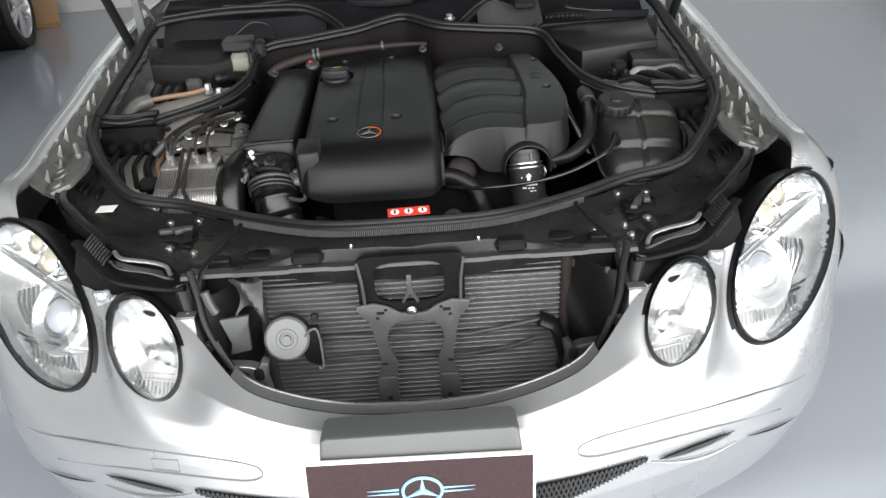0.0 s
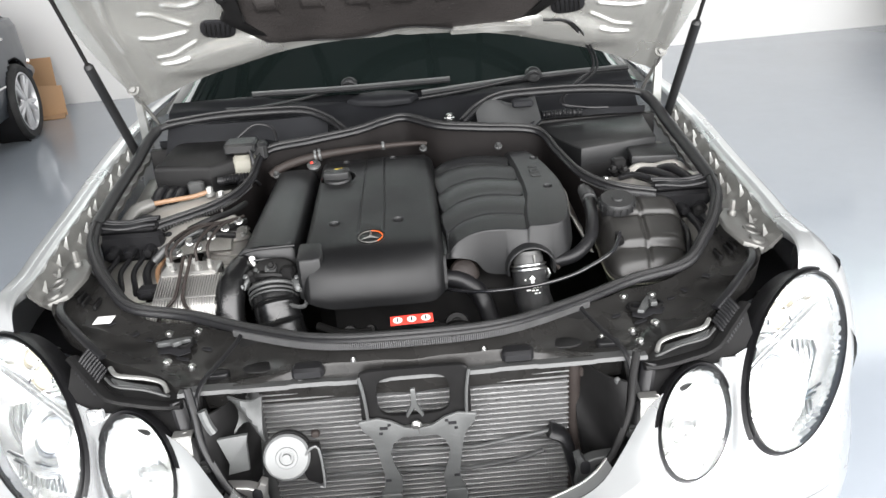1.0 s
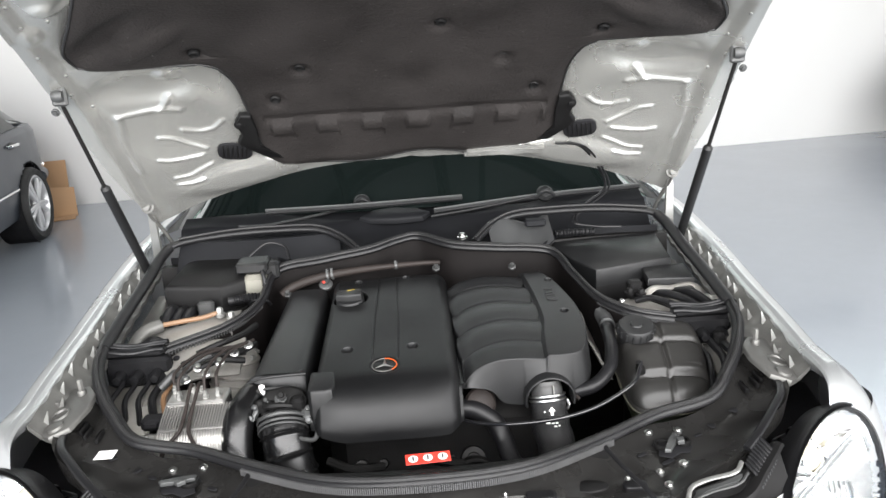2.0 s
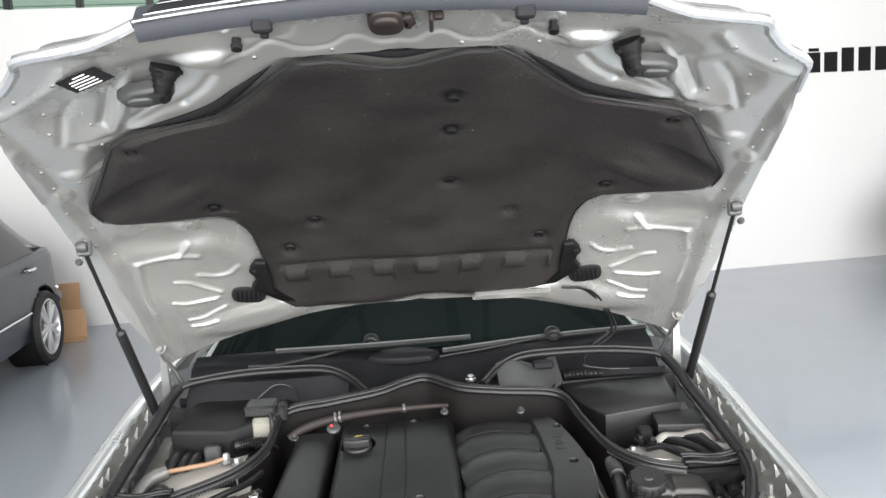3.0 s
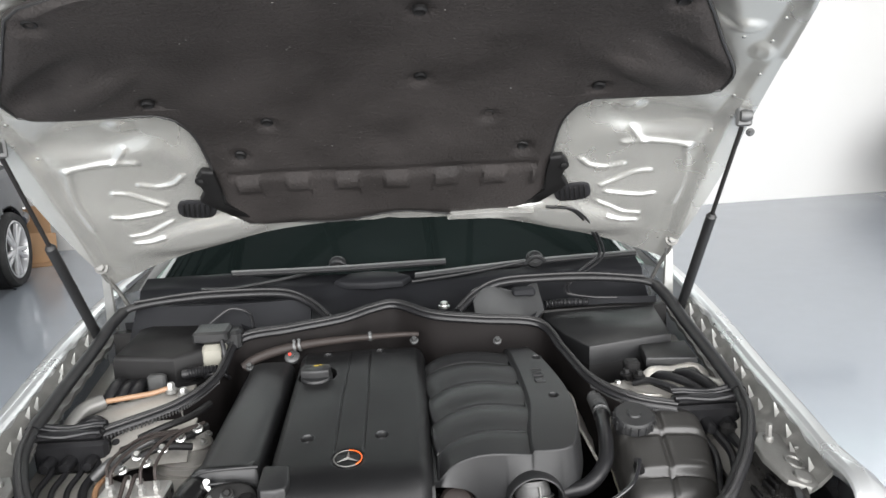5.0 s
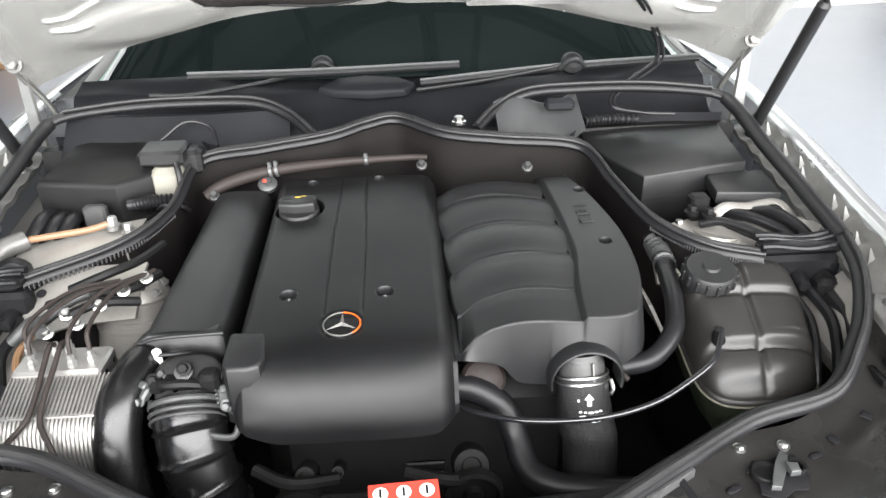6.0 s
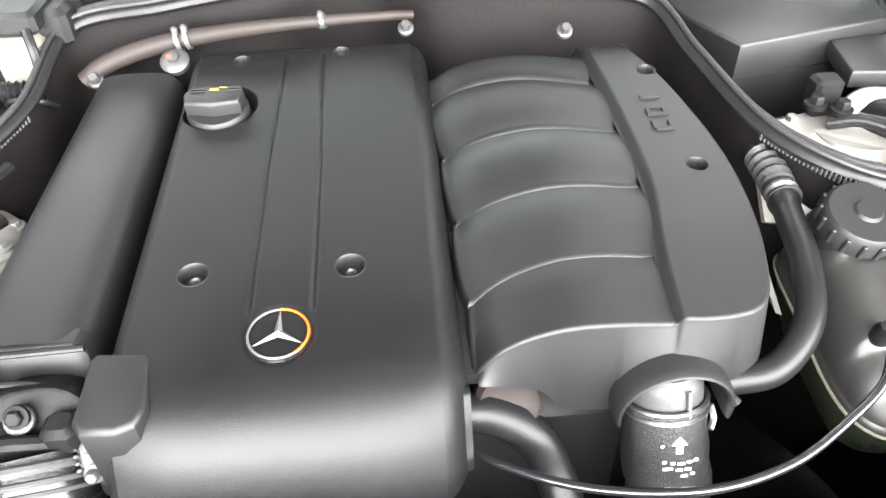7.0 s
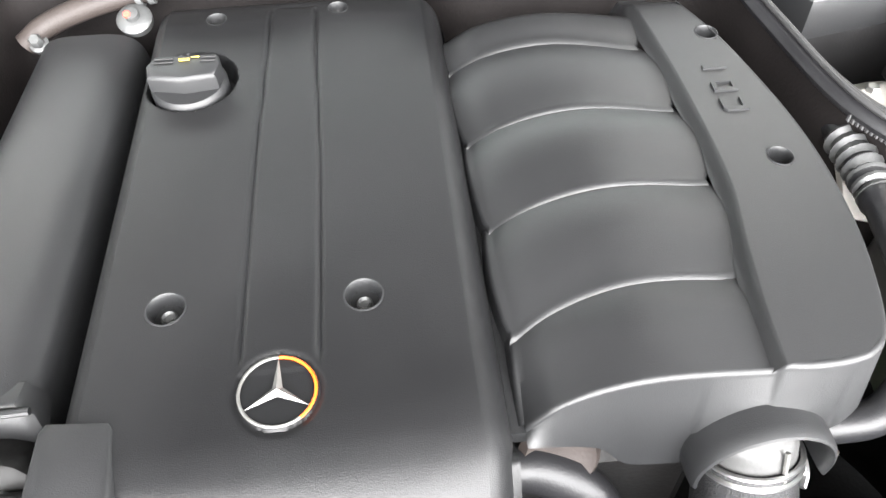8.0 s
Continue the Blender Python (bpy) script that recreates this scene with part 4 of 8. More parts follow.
WIDTH = [(-0.16, 0.735), (0.0, 0.772), (0.2, 0.797), (0.34, 0.803), (0.50, 0.79), (0.66, 0.763), (0.86, 0.718), (0.97, 0.688), (1.03, 0.674), (1.055, 0.664), (1.075, 0.632), (1.10, 0.600), (1.14, 0.565), (1.176, 0.535), (1.195, 0.44), (1.215, 0.362)]
PADW = [(0.058, 0.20), (0.07, 0.30), (0.09, 0.36), (0.12, 0.385), (0.25, 0.393), (0.38, 0.403), (0.43, 0.418), (0.465, 0.442), (0.492, 0.51), (0.502, 0.62), (0.512, 0.685), (0.55, 0.708), (0.60, 0.70), (0.72, 0.63), (0.845, 0.557), (0.88, 0.53), (0.905, 0.47), (0.925, 0.36), (0.955, 0.308), (1.02, 0.242), (1.075, 0.19), (1.098, 0.155)]


def rear_s(x):
    a = abs(x)
    return soft([(0, 0.03), (0.2, 0.026), (0.4, -0.005), (0.6, -0.07), (0.7, -0.115), (0.8, -0.15)], a)


def dab(x, s, cx, cs, rx, rs, turn=0.0):
    c, n = math.cos(turn), math.sin(turn)
    dx, ds = x - cx, s - cs
    q = ((dx * c + ds * n) / rx) ** 2 + ((ds * c - dx * n) / rs) ** 2
    return math.exp(-q * q) if q < 3 else 0.0


REAR_RIDGES = [
    ([(0.53, 0.150), (0.57, 0.172), (0.605, 0.196), (0.635, 0.204)], 0.0085, 0.007), ([(0.545, 0.128), (0.59, 0.122), (0.63, 0.120), (0.66, 0.128)], 0.008, 0.007),
    ([(0.53, 0.092), (0.565, 0.074), (0.60, 0.056), (0.64, 0.052)], 0.008, 0.007), ([(0.565, 0.040), (0.60, 0.028), (0.64, 0.024)], 0.007, 0.006),
    ([(0.465, 0.245), (0.49, 0.222), (0.53, 0.212), (0.57, 0.222)], 0.010, 0.006), ([(0.555, 0.298), (0.60, 0.306), (0.65, 0.305), (0.70, 0.302)], 0.012, 0.008),
    ([(0.565, 0.345), (0.585, 0.318), (0.60, 0.306)], 0.010, 0.005), ([(0.70, 0.30), (0.72, 0.20), (0.715, 0.10)], 0.014, 0.004)]
FRONT_GROOVES = [
    ([(0.42, 0.99), (0.46, 0.955), (0.49, 0.93)], 0.012, -0.006), ([(0.475, 1.04), (0.50, 0.985), (0.53, 0.93)], 0.012, -0.007),
    ([(0.54, 1.02), (0.585, 0.96), (0.62, 0.89)], 0.012, -0.005), ([(0.60, 0.88), (0.57, 0.83), (0.585, 0.78), (0.63, 0.76)], 0.012, -0.007),
    ([(0.30, 1.06), (0.33, 1.02), (0.37, 0.985)], 0.012, -0.006), ([(0.37, 0.985), (0.42, 0.965), (0.47, 0.93), (0.54, 0.885), (0.60, 0.87)], 0.014, -0.005),
    ([(0.66, 1.02), (0.60, 1.045), (0.54, 1.085), (0.50, 1.13)], 0.016, 0.006), ([(0.70, 0.90), (0.735, 0.80), (0.76, 0.68)], 0.014, 0.006)]
WAVE_GROOVES = [
    ([(0.0, 1.125), (0.025, 1.128), (0.05, 1.148), (0.075, 1.15), (0.10, 1.13), (0.125, 1.125), (0.15, 1.128), (0.175, 1.148), (0.20, 1.15), (0.225, 1.13), (0.26, 1.12)], 0.008, -0.005),
    ([(0.15, 1.19), (0.16, 1.165), (0.20, 1.160), (0.235, 1.165), (0.24, 1.19)], 0.008, -0.004)]
RIDGES = [([(p.x, p.y) for p in curve([(x, q, 0) for x, q in pts], 5)], r * 0.85, h * 0.72) for pts, r, h in REAR_RIDGES + FRONT_GROOVES + WAVE_GROOVES]
RIDGES = [(pts, r, h, min(p[0] for p in pts) - 2 * r, max(p[0] for p in pts) + 2 * r, min(p[1] for p in pts) - 2 * r, max(p[1] for p in pts) + 2 * r) for pts, r, h in RIDGES]


def ridge(a, s):
    """Ridges and grooves pressed along curved lines."""
    out = 0.0
    for pts, r, h, x0, x1, s0, s1 in RIDGES:
        if x0 < a < x1 and s0 < s < s1:
            best = 1.0
            for (ax, ay), (bx, by) in zip(pts, pts[1:]):
                dx, dy = bx - ax, by - ay
                t = min(1.0, max(0.0, ((a - ax) * dx + (s - ay) * dy) / (dx * dx + dy * dy + 1e-12)))
                best = min(best, math.hypot(a - ax - t * dx, s - ay - t * dy))
            out += h * math.exp(-(best / r) ** 2 * 1.6)
    return out


def relief(x, s):
    """Pressed shapes of the inner panel."""
    a = abs(x)
    h = 0.0
    pw = lerp(PADW, s) if 0.05 < s < 1.1 else 0.0
    h -= 0.012 * (1 - ease(pw - 0.05, pw + 0.045, a))                     # bed of the pad
    h += 0.010 * ease(0.725, 0.76, a + 0.06 * ease(0.5, 1.0, s))         # outer flange
    h -= 0.016 * dab(a, s, 0.60, 0.40, 0.115, 0.062, -0.05)              # rear pockets
    h += 0.010 * dab(a, s, 0.545, 0.425, 0.028, 0.022)
    h -= 0.010 * dab(a, s, 0.61, 0.24, 0.12, 0.11)
    h -= 0.020 * dab(a, s, 0.395, 1.06, 0.088, 0.06, -0.5)               # pockets behind the lamps
    h += 0.012 * dab(a, s, 0.30, 1.115, 0.05, 0.022, -0.2)
    h -= 0.014 * dab(a, s, 0.545, 0.98, 0.075, 0.085, 0.6)
    h += 0.010 * dab(a, s, 0.475, 0.985, 0.012, 0.09, 0.5)
    h -= 0.010 * dab(a, s, 0.58, 0.80, 0.03, 0.06, 0.5)
    h += 0.008 * dab(a, s, 0.655, 0.76, 0.026, 0.02)
    h += 0.008 * dab(a, s, 0.715, 0.68, 0.018, 0.03, 0.3)
    h += 0.016 * dab(a, s, 0.46, 0.030, 0.17, 0.050, -0.22)               # rolled rear band
    h += ridge(a, s)
    if s > 1.14:
        h += 0.012 * ease(1.15, 1.2, s) * ease(0.36, 0.42, a)
    return h


def bonnet_uv(u, v):
    s = -0.16 + 1.375 * v
    for _ in range(3):
        x = (2 * u - 1) * soft(WIDTH, s)
        lo = rear_s(x)
        s = lo + (1.215 - lo) * v
    return x, s


bm = BM()
sheet(bm, lambda u, v: bonnet_at(*bonnet_uv(u, v ** 1.25), relief(*bonnet_uv(u, v ** 1.25))), 480, 400)
bonnet = part("bonnet", bm, UNDER, car, "raised bonnet with a pressed silver under face")


def skin(u, v):
    """The outer skin, drawn in to the hem along its edges."""
    k = max(abs(2 * u - 1) ** 14, v ** 20, (1 - v) ** 20)
    return bonnet_at(*bonnet_uv(u, v), (-0.034 if k < 0.999 else 0.0) + (0.030 * k + (relief(*bonnet_uv(u, v)) - 0.004 if k >= 0.999 else 0.0)))


bm = BM()
sheet(bm, lambda u, v: skin(0.004 + 0.992 * u, 0.005 + 0.99 * v), 90, 90)
part("outer_skin", bm, SILVER, bonnet)

# rolled edge all round
for sx in (0, 1):
    # side hem in darker grey, which also paints in the shadow gap along it
    bm = BM()
    tube(bm, [bonnet_at(*bonnet_uv(sx, k / 70), relief(*bonnet_uv(sx, k / 70)) - 0.010 + 0.002 * math.sin(k * 1.9)) for k in range(58)], 0.005, 8, 2)
    part("edge_roll", bm, GUNMETAL, bonnet, "hemmed edge with sealer, darkened for its shadow gap")
    bm = BM()
    tube(bm, [bonnet_at(*bonnet_uv(sx, k / 70), relief(*bonnet_uv(sx, k / 70)) - 0.006) for k in range(57, 71)], 0.009, 8, 2)
    part("edge_roll", bm, SILVER, bonnet)
bm = BM()
tube(bm, [bonnet_at(*bonnet_uv(k / 60, 0), relief(*bonnet_uv(k / 60, 0)) - 0.008) for k in range(61)], 0.004, 8, 2)
part("edge_roll", bm, GUTTER, bonnet)

# felt pad
def pad(u, v):
    s = 0.058 + 1.04 * v
    w = soft(PADW, s)
    x = (2 * u - 1) * w
    s -= 0.036 * ease(0.12, 0.0, abs(x)) * ease(0.96, 1.0, v)
    s += 0.012 * math.sin(x * 21 + 0.6) * ease(0.06, 0.0, v) - 0.02 * ease(0.0, -0.3, x) * ease(0.1, 0.0, v)
    rim = min(1.0, (1 - abs(2 * u - 1)) * w / 0.03, v / 0.03, (1 - v) / 0.03)
    puff = 0.004 + 0.014 * math.sqrt(max(0, rim))
    puff += 0.010 * math.sin(x * 4.1 + 1.3) * math.sin(s * 5.2) * min(1, rim) + 0.005 * noise.noise(Vector((x * 6, s * 6, 0)))
    puff -= 0.016 * dab(abs(x), s, 0.60, 0.64, 0.13, 0.035, -0.75) - 0.010 * dab(abs(x), s, 0.52, 0.60, 0.10, 0.03, -0.6)
    for cx, cs in ((0.089, 0.948), (0.09, 0.567), (-0.238, 0.421), (0.236, 0.423), (-0.317, 0.312), (0.32, 0.306), (-0.45, 0.526), (0.45, 0.53), (0.511, 0.853), (-0.511, 0.853), (0.089, 0.809)):
        puff -= 0.010 * dab(x, s, cx, cs, 0.022, 0.022)
    if 0.13 < s < 0.27 and abs(x) < 0.36:
        k = math.sin(x * 2 * math.pi / 0.115)
        puff += 0.011 * ease(-0.15, 0.15, k) * dab(x, s, x, 0.20 + 0.012 * math.copysign(1, k), 1, 0.022)
        puff -= 0.008 * math.exp(-((s - 0.245) / 0.012) ** 2)
    return bonnet_at(x, s, puff)


bm = BM()
sheet(bm, pad, 150, 130)
felt = part("insulation_pad", bm, FELT, bonnet, "sooty black felt pad held by clips")
for pts in ([(-0.50, 0.90), (-0.40, 0.932), (-0.325, 0.962), (-0.262, 1.02), (-0.20, 1.082)], [(-0.15, 1.100), (-0.08, 1.092), (0.0, 1.074), (0.08, 1.092), (0.15, 1.102)], [(0.20, 1.082), (0.262, 1.02), (0.325, 0.962), (0.40, 0.932), (0.50, 0.90)]):
    bm = BM()
    tube(bm, [bonnet_at(x, q, relief(abs(x), q) + 0.002) for x, q in pts], lambda t: 0.001 + 0.015 * math.sin(math.pi * min(1, max(0, t))), 8, 8, 0.45)
    part("pad_gap", bm, INK, bonnet, "dark gap where the pad lifts off")
bm = BM()
tube(bm, [pad(u, v) + Vector((0, -0.002, 0)) for u, v in [(0.004, k / 40) for k in range(41)]], 0.003, 6, 1)
tube(bm, [pad(u, v) + Vector((0, -0.002, 0)) for u, v in [(0.996, k / 40) for k in range(41)]], 0.003, 6, 1)
tube(bm, [pad(u, 0.996) + Vector((0, -0.002, 0)) for u in [k / 24 for k in range(25)]], 0.003, 6, 1)
tube(bm, [pad(u, 0.004) + Vector((0, -0.002, 0)) for u in [k / 30 for k in range(31)]], 0.003, 6, 1)
part("pad_hem", bm, RUBBER_GREY, bonnet, "stitched hem of the pad")
for cx, cs in ((0.089, 0.948), (0.09, 0.567), (-0.238, 0.421), (0.236, 0.423), (-0.317, 0.312), (0.32, 0.306), (-0.45, 0.526), (0.45, 0.53), (0.511, 0.853), (-0.511, 0.853), (0.089, 0.809)):
    bm = BM()
    lathe(bm, [(0.013, 0.0), (0.013, 0.006), (0.010, 0.009), (0.006, 0.006), (0.0005, 0.006)], bonnet_pose(cx, cs, 0.008), 18)
    part("pad_clip", bm, PLASTIC2, bonnet)

# lint and dust specks on the felt
dust = random.Random(5)
bm = BM()
for _ in range(170):
    u, v = 0.04 + 0.92 * dust.random(), 0.04 + 0.92 * dust.random()
    p, r = pad(u, v), 0.0004 + 0.0008 * dust.random() ** 2
    n = Vector((0, -0.55, -0.83))
    e, f = Vector((1, 0, 0)), Vector((0, -0.83, 0.55))
    vs = [bm.verts.new(p + n * 0.001 + e * r * math.cos(a) * (1 + dust.random()) + f * r * math.sin(a)) for a in (0.3, 1.6, 2.9, 4.1, 5.3)]
    top = bm.verts.new(p + n * (0.001 + r))
    for k in range(5):
        bm.faces.new((vs[k], vs[(k + 1) % 5], top))
tagged(part("lint", bm, GUTTER, felt, "pale lint specks", weld=False), kind="stuff")

# spot welds and rubber dots on the panel
for cx, cs in ((0.61, 1.06), (0.60, 0.99), (0.62, 0.93), (0.55, 0.93), (0.56, 0.86), (0.70, 0.80), (0.665, 0.72), (0.715, 0.72), (0.745, 0.60), (0.735, 0.50), (0.755, 0.43), (0.735, 0.36), (0.53, 1.10), (0.30, 0.985), (0.10, 1.115), (0.22, 1.11)):
    for sx in (-1, 1):
        bm = BM()
        lathe(bm, [(0.0038, 0.0), (0.0038, 0.0012), (0.0028, 0.0022), (0.0005, 0.0024)], bonnet_pose(sx * cx, cs, relief(cx, cs)), 12)
        part("plug", bm, DULL, bonnet)

# air inlets beside the pad, with slats
for sx in (-1, 1):
    inlet = BM()
    m = bonnet_pose(sx * 0.462, 0.128, 0.0, sx * 12)
    prism(inlet, oval(0, 0, 0.045, 0.032, 24, 3.0), -0.004, 0.006, 0.003, m)
    vent = part("air_inlet", inlet, INK, bonnet, "slatted black air inlet")
    bm = BM()
    for k in range(6):
        box(bm, (-0.03 + 0.012 * k, 0, 0.007), (0.004, 0.048, 0.006), 0.001, m)
    part("slat", bm, PLASTIC2, bonnet)
    bm = BM()
    prism(bm, [(sx * x, y) for x, y in ((-0.020, 0.105), (0.006, 0.110), (0.024, 0.085), (0.016, 0.040), (0.034, 0.010), (0.010, -0.020), (-0.030, -0.060), (-0.070, -0.070), (-0.062, -0.055), (-0.020, -0.010), (-0.024, 0.050))], 0, 0.016, 0.006, bonnet_pose(sx * 0.408, 0.165, 0.006))
    screw(bm, bonnet_at(sx * 0.42, 0.245, 0.02), 0.009, 0.008, (0, -1, -0.5))
    part("trim_clip", bm, PLASTIC2, bonnet)
    # bulb holders behind the grille corners
    bm = BM()
    m = bonnet_pose(sx * 0.372, 1.078, -0.01)
    t = m @ pose(sx * -0.006, 0.006, 0.002, 50, 0, sx * 32) @ Matrix.Scale(0.74, 4)
    lathe(bm, [(0.030, -0.012), (0.031, 0.004), (0.026, 0.006), (0.026, 0.014), (0.022, 0.016), (0.023, 0.026), (0.019, 0.028), (0.019, 0.040), (0.015, 0.042), (0.015, 0.052), (0.0005, 0.054)], t, 26)
    for k in range(3):
        box(bm, (0.031 * math.cos(2.1 * k), 0.031 * math.sin(2.1 * k), -0.002), (0.012, 0.012, 0.010), 0.002, t)
    holder = part("adjuster_cap", bm, PLASTIC2, bonnet, "black ribbed bulb holder in the panel")
    bm = BM()
    prism(bm, [(sx * x, y) for x, y in ((-0.012, -0.010), (0.020, -0.018), (0.060, -0.022), (0.088, -0.040), (0.084, -0.066), (0.050, -0.074), (0.012, -0.062), (-0.006, -0.040))], 0.0, 0.022, 0.008, m)
    prism(bm, oval(sx * 0.052, -0.046, 0.022, 0.012, 18, 3), 0.020, 0.027, 0.003, m)
    part("bracket_foot", bm, GUNMETAL, bonnet, "dusty grey plastic shoe")
    bm = BM()
    tube(bm, [m @ Vector((sx * -0.006, -0.012, 0.012)), m @ Vector((sx * 0.004, -0.034, 0.024)), m @ Vector((sx * 0.016, -0.050, 0.022))], 0.007, 8, 5)
    part("bulb_lead", bm, PLASTIC2, bonnet)
    bm = BM()
    lathe(bm, [(0.007, 0), (0.007, 0.012), (0.009, 0.013), (0.008, 0.02), (0.0005, 0.021)], bonnet_pose(sx * 0.234, 1.162, -0.004), 16)
    part("rubber_stop", bm, RUBBER, bonnet)

# white-on-black data sticker: unreadable print as bars
bm = BM()
m = bonnet_pose(-0.477, 1.108, 0.006, 24)
box(bm, (0, 0, 0), (0.080, 0.040, 0.0012), 0.0004, m)
label = part("data_sticker", bm, INK, bonnet, "black data sticker with white print")
for k, w in enumerate((0.03, 0.05, 0.06, 0.06, 0.06)):
    bm = BM()
    box(bm, (-0.004 if k else 0.002, 0.014 - 0.007 * k, 0.0012), (w * 0.8, 0.0020, 0.001), 0.0003, m)
    part("print", bm, WHITE, label)

# catch and washer hose
bm = BM()
m = bonnet_pose(0.0, 1.192, 0.0)
prism(bm, oval(-0.012, 0.004, 0.027, 0.030, 24, 2.6), 0, 0.016, 0.006, m)
prism(bm, oval(-0.012, 0.016, 0.018, 0.010, 20), 0.014, 0.022, 0.003, m)
prism(bm, [(0.012, 0.016), (0.024, 0.018), (0.030, 0.0), (0.022, -0.014), (0.014, -0.012), (0.020, 0.0)], 0.006, 0.014, 0.003, m)
box(bm, (0.052, 0.006, 0.012), (0.006, 0.034, 0.022), 0.002, m)
box(bm, (0.062, 0.014, 0.010), (0.016, 0.010, 0.012), 0.002, m)
part("bonnet_catch", bm, RUST, bonnet, "brown-stained bonnet catch")
bm = BM()
tube(bm, [bonnet_at(0.40, 0.085, 0.016), bonnet_at(0.47, 0.075, 0.02), (0.545, 1.36, 1.12), (0.565, 1.38, 1.06), (0.52, 1.385, 1.02), (0.475, 1.375, 0.985), (0.47, 1.345, 0.965), (0.53, 1.33, 0.955), (0.6, 1.33, 0.95)], 0.0042, 8, 8)
tube(bm, [bonnet_at(0.40, 0.09, 0.022), bonnet_at(0.475, 0.085, 0.028), (0.55, 1.352, 1.125), (0.575, 1.372, 1.06), (0.53, 1.378, 1.015), (0.482, 1.37, 0.985), (0.478, 1.34, 0.965), (0.54, 1.325, 0.955)], 0.0030, 8, 8)
part("washer_hose", bm, RUBBER, bonnet, "black corrugated washer hose")
bm = BM()
prism(bm, [(-0.10, -0.012), (0.11, -0.004), (0.12, 0.012), (0.02, 0.016), (-0.09, 0.006)], 0, 0.014, 0.004, bonnet_pose(0.25, 0.062, 0.014))
part("hose_cover", bm, UNDER, bonnet, "bare grey cover strip")

# grille carried on the bonnet's edge
def grille_at(x, k, d):
    """k from the frame outwards over the slats; the ends draw in towards the corners."""
    return bonnet_at(x, 1.246 + 0.044 * k - 0.026 * (abs(x) / 0.355) ** 1.6, d - 0.030 * k)


bm = BM()
sheet(bm, lambda u, v: grille_at((2 * u - 1) * (0.345 - 0.10 * v), v, -0.016), 30, 5, (0, 0.004, 0.004))
grille_part = part("grille", bm, INK, bonnet, "grille seen from below, chrome slats over a black ground")
for k in range(5):
    bm = BM()
    w = 0.345 - 0.022 * k
    tube(bm, [grille_at(w * (i / 8 - 1), 0.08 + 0.22 * k, -0.012) for i in range(17)], lambda t: 0.0008 + 0.0024 * math.sin(math.pi * t) ** 0.4, 8, 3, 0.7)
    part("slat", bm, CHROME, grille_part)
bm = BM()
sheet(bm, lambda u, v: bonnet_at((2 * u - 1) * 0.36, 1.224 + 0.026 * v - 0.026 * abs(2 * u - 1) ** 1.6, 0.012 - 0.022 * v + 0.005 * math.sin(math.pi * v)), 40, 6, (0, 0.02, 0.02))
part("grille_frame", bm, GREYP, bonnet, "grey plastic grille frame")
bm = BM()
tube(bm, [bonnet_at((2 * u - 1) * 0.36, 1.250 - 0.026 * abs(2 * u - 1) ** 1.6, -0.006) for u in [i / 30 for i in range(31)]], 0.0032, 8, 2)
part("chrome_edge", bm, CHROME, bonnet, "bright edge of the grille frame")
for sx in (-1, 1):
    bm = BM()
    box(bm, bonnet_at(sx * 0.185, 1.214, 0.012), (0.028, 0.016, 0.022), 0.003)
    box(bm, bonnet_at(sx * 0.185, 1.200, 0.010), (0.012, 0.010, 0.026), 0.002)
    part("grille_clip", bm, INK, bonnet)
    # hinge arms
    bm = BM()
    a, b = Vector((sx * 0.757, 1.375, 0.925)), Vector((sx * 0.752, 1.365, 1.085))
    prism(bm, [(-0.016, -0.085), (0.016, -0.085), (0.011, 0.05), (0.004, 0.085), (-0.010, 0.085)], -0.004, 0.004, 0.002, Matrix.Translation((a + b) / 2) @ pose(0, 0, 0, 90, 0, sx * 18))
    part("hinge", bm, DULL, bonnet, "bare steel hinge arm")
    bm = BM()
    tube(bm, [(sx * 0.735, 1.36, 1.13), (sx * 0.752, 1.352, 1.11), (sx * 0.757, 1.36, 1.08), (sx * 0.735, 1.39, 1.02), (sx * 0.715, 1.40, 0.97)], 0.011, 8, 5, 0.5)
    screw(bm, (sx * 0.752, 1.345, 1.10), 0.012, 0.012, (0, -1, 0.2))
    screw(bm, (sx * 0.738, 1.35, 1.13), 0.009, 0.012, (0, -1, 0.2))
    part("hinge_bracket", bm, GUTTER, bonnet)
    # gas stays
    bm = BM()
    foot, head = Vector((sx * 0.765, 1.310, 0.905)), bonnet_at(sx * 0.772, 0.455, 0.022)
    mid = foot.lerp(head, 0.55)
    cyl(bm, foot, mid, 0.0125, seg=18)
    cyl(bm, mid, mid.lerp(head, 0.03), 0.0125, 0.007, 18)
    stay = part("gas_stay", bm, PLASTIC, car, "black gas stay")
    bm = BM()
    cyl(bm, mid, head, 0.005, seg=12)
    part("rod", bm, DARK, stay, "thin dark rod")
    bm = BM()
    lathe(bm, [(0.011, -0.012), (0.014, 0), (0.011, 0.012)], Matrix.Translation(head) @ pose(0, 0, 0, 0, 90, 0), 16)
    box(bm, head + Vector((0, 0.006, 0.005)), (0.035, 0.012, 0.055), 0.004)
    for dz in (-0.035, 0.035):
        screw(bm, head + Vector((sx * 0.012, 0.0, dz)), 0.006, 0.008, (0, -1, -0.4))
    part("ball_joint", bm, GUNMETAL, stay)


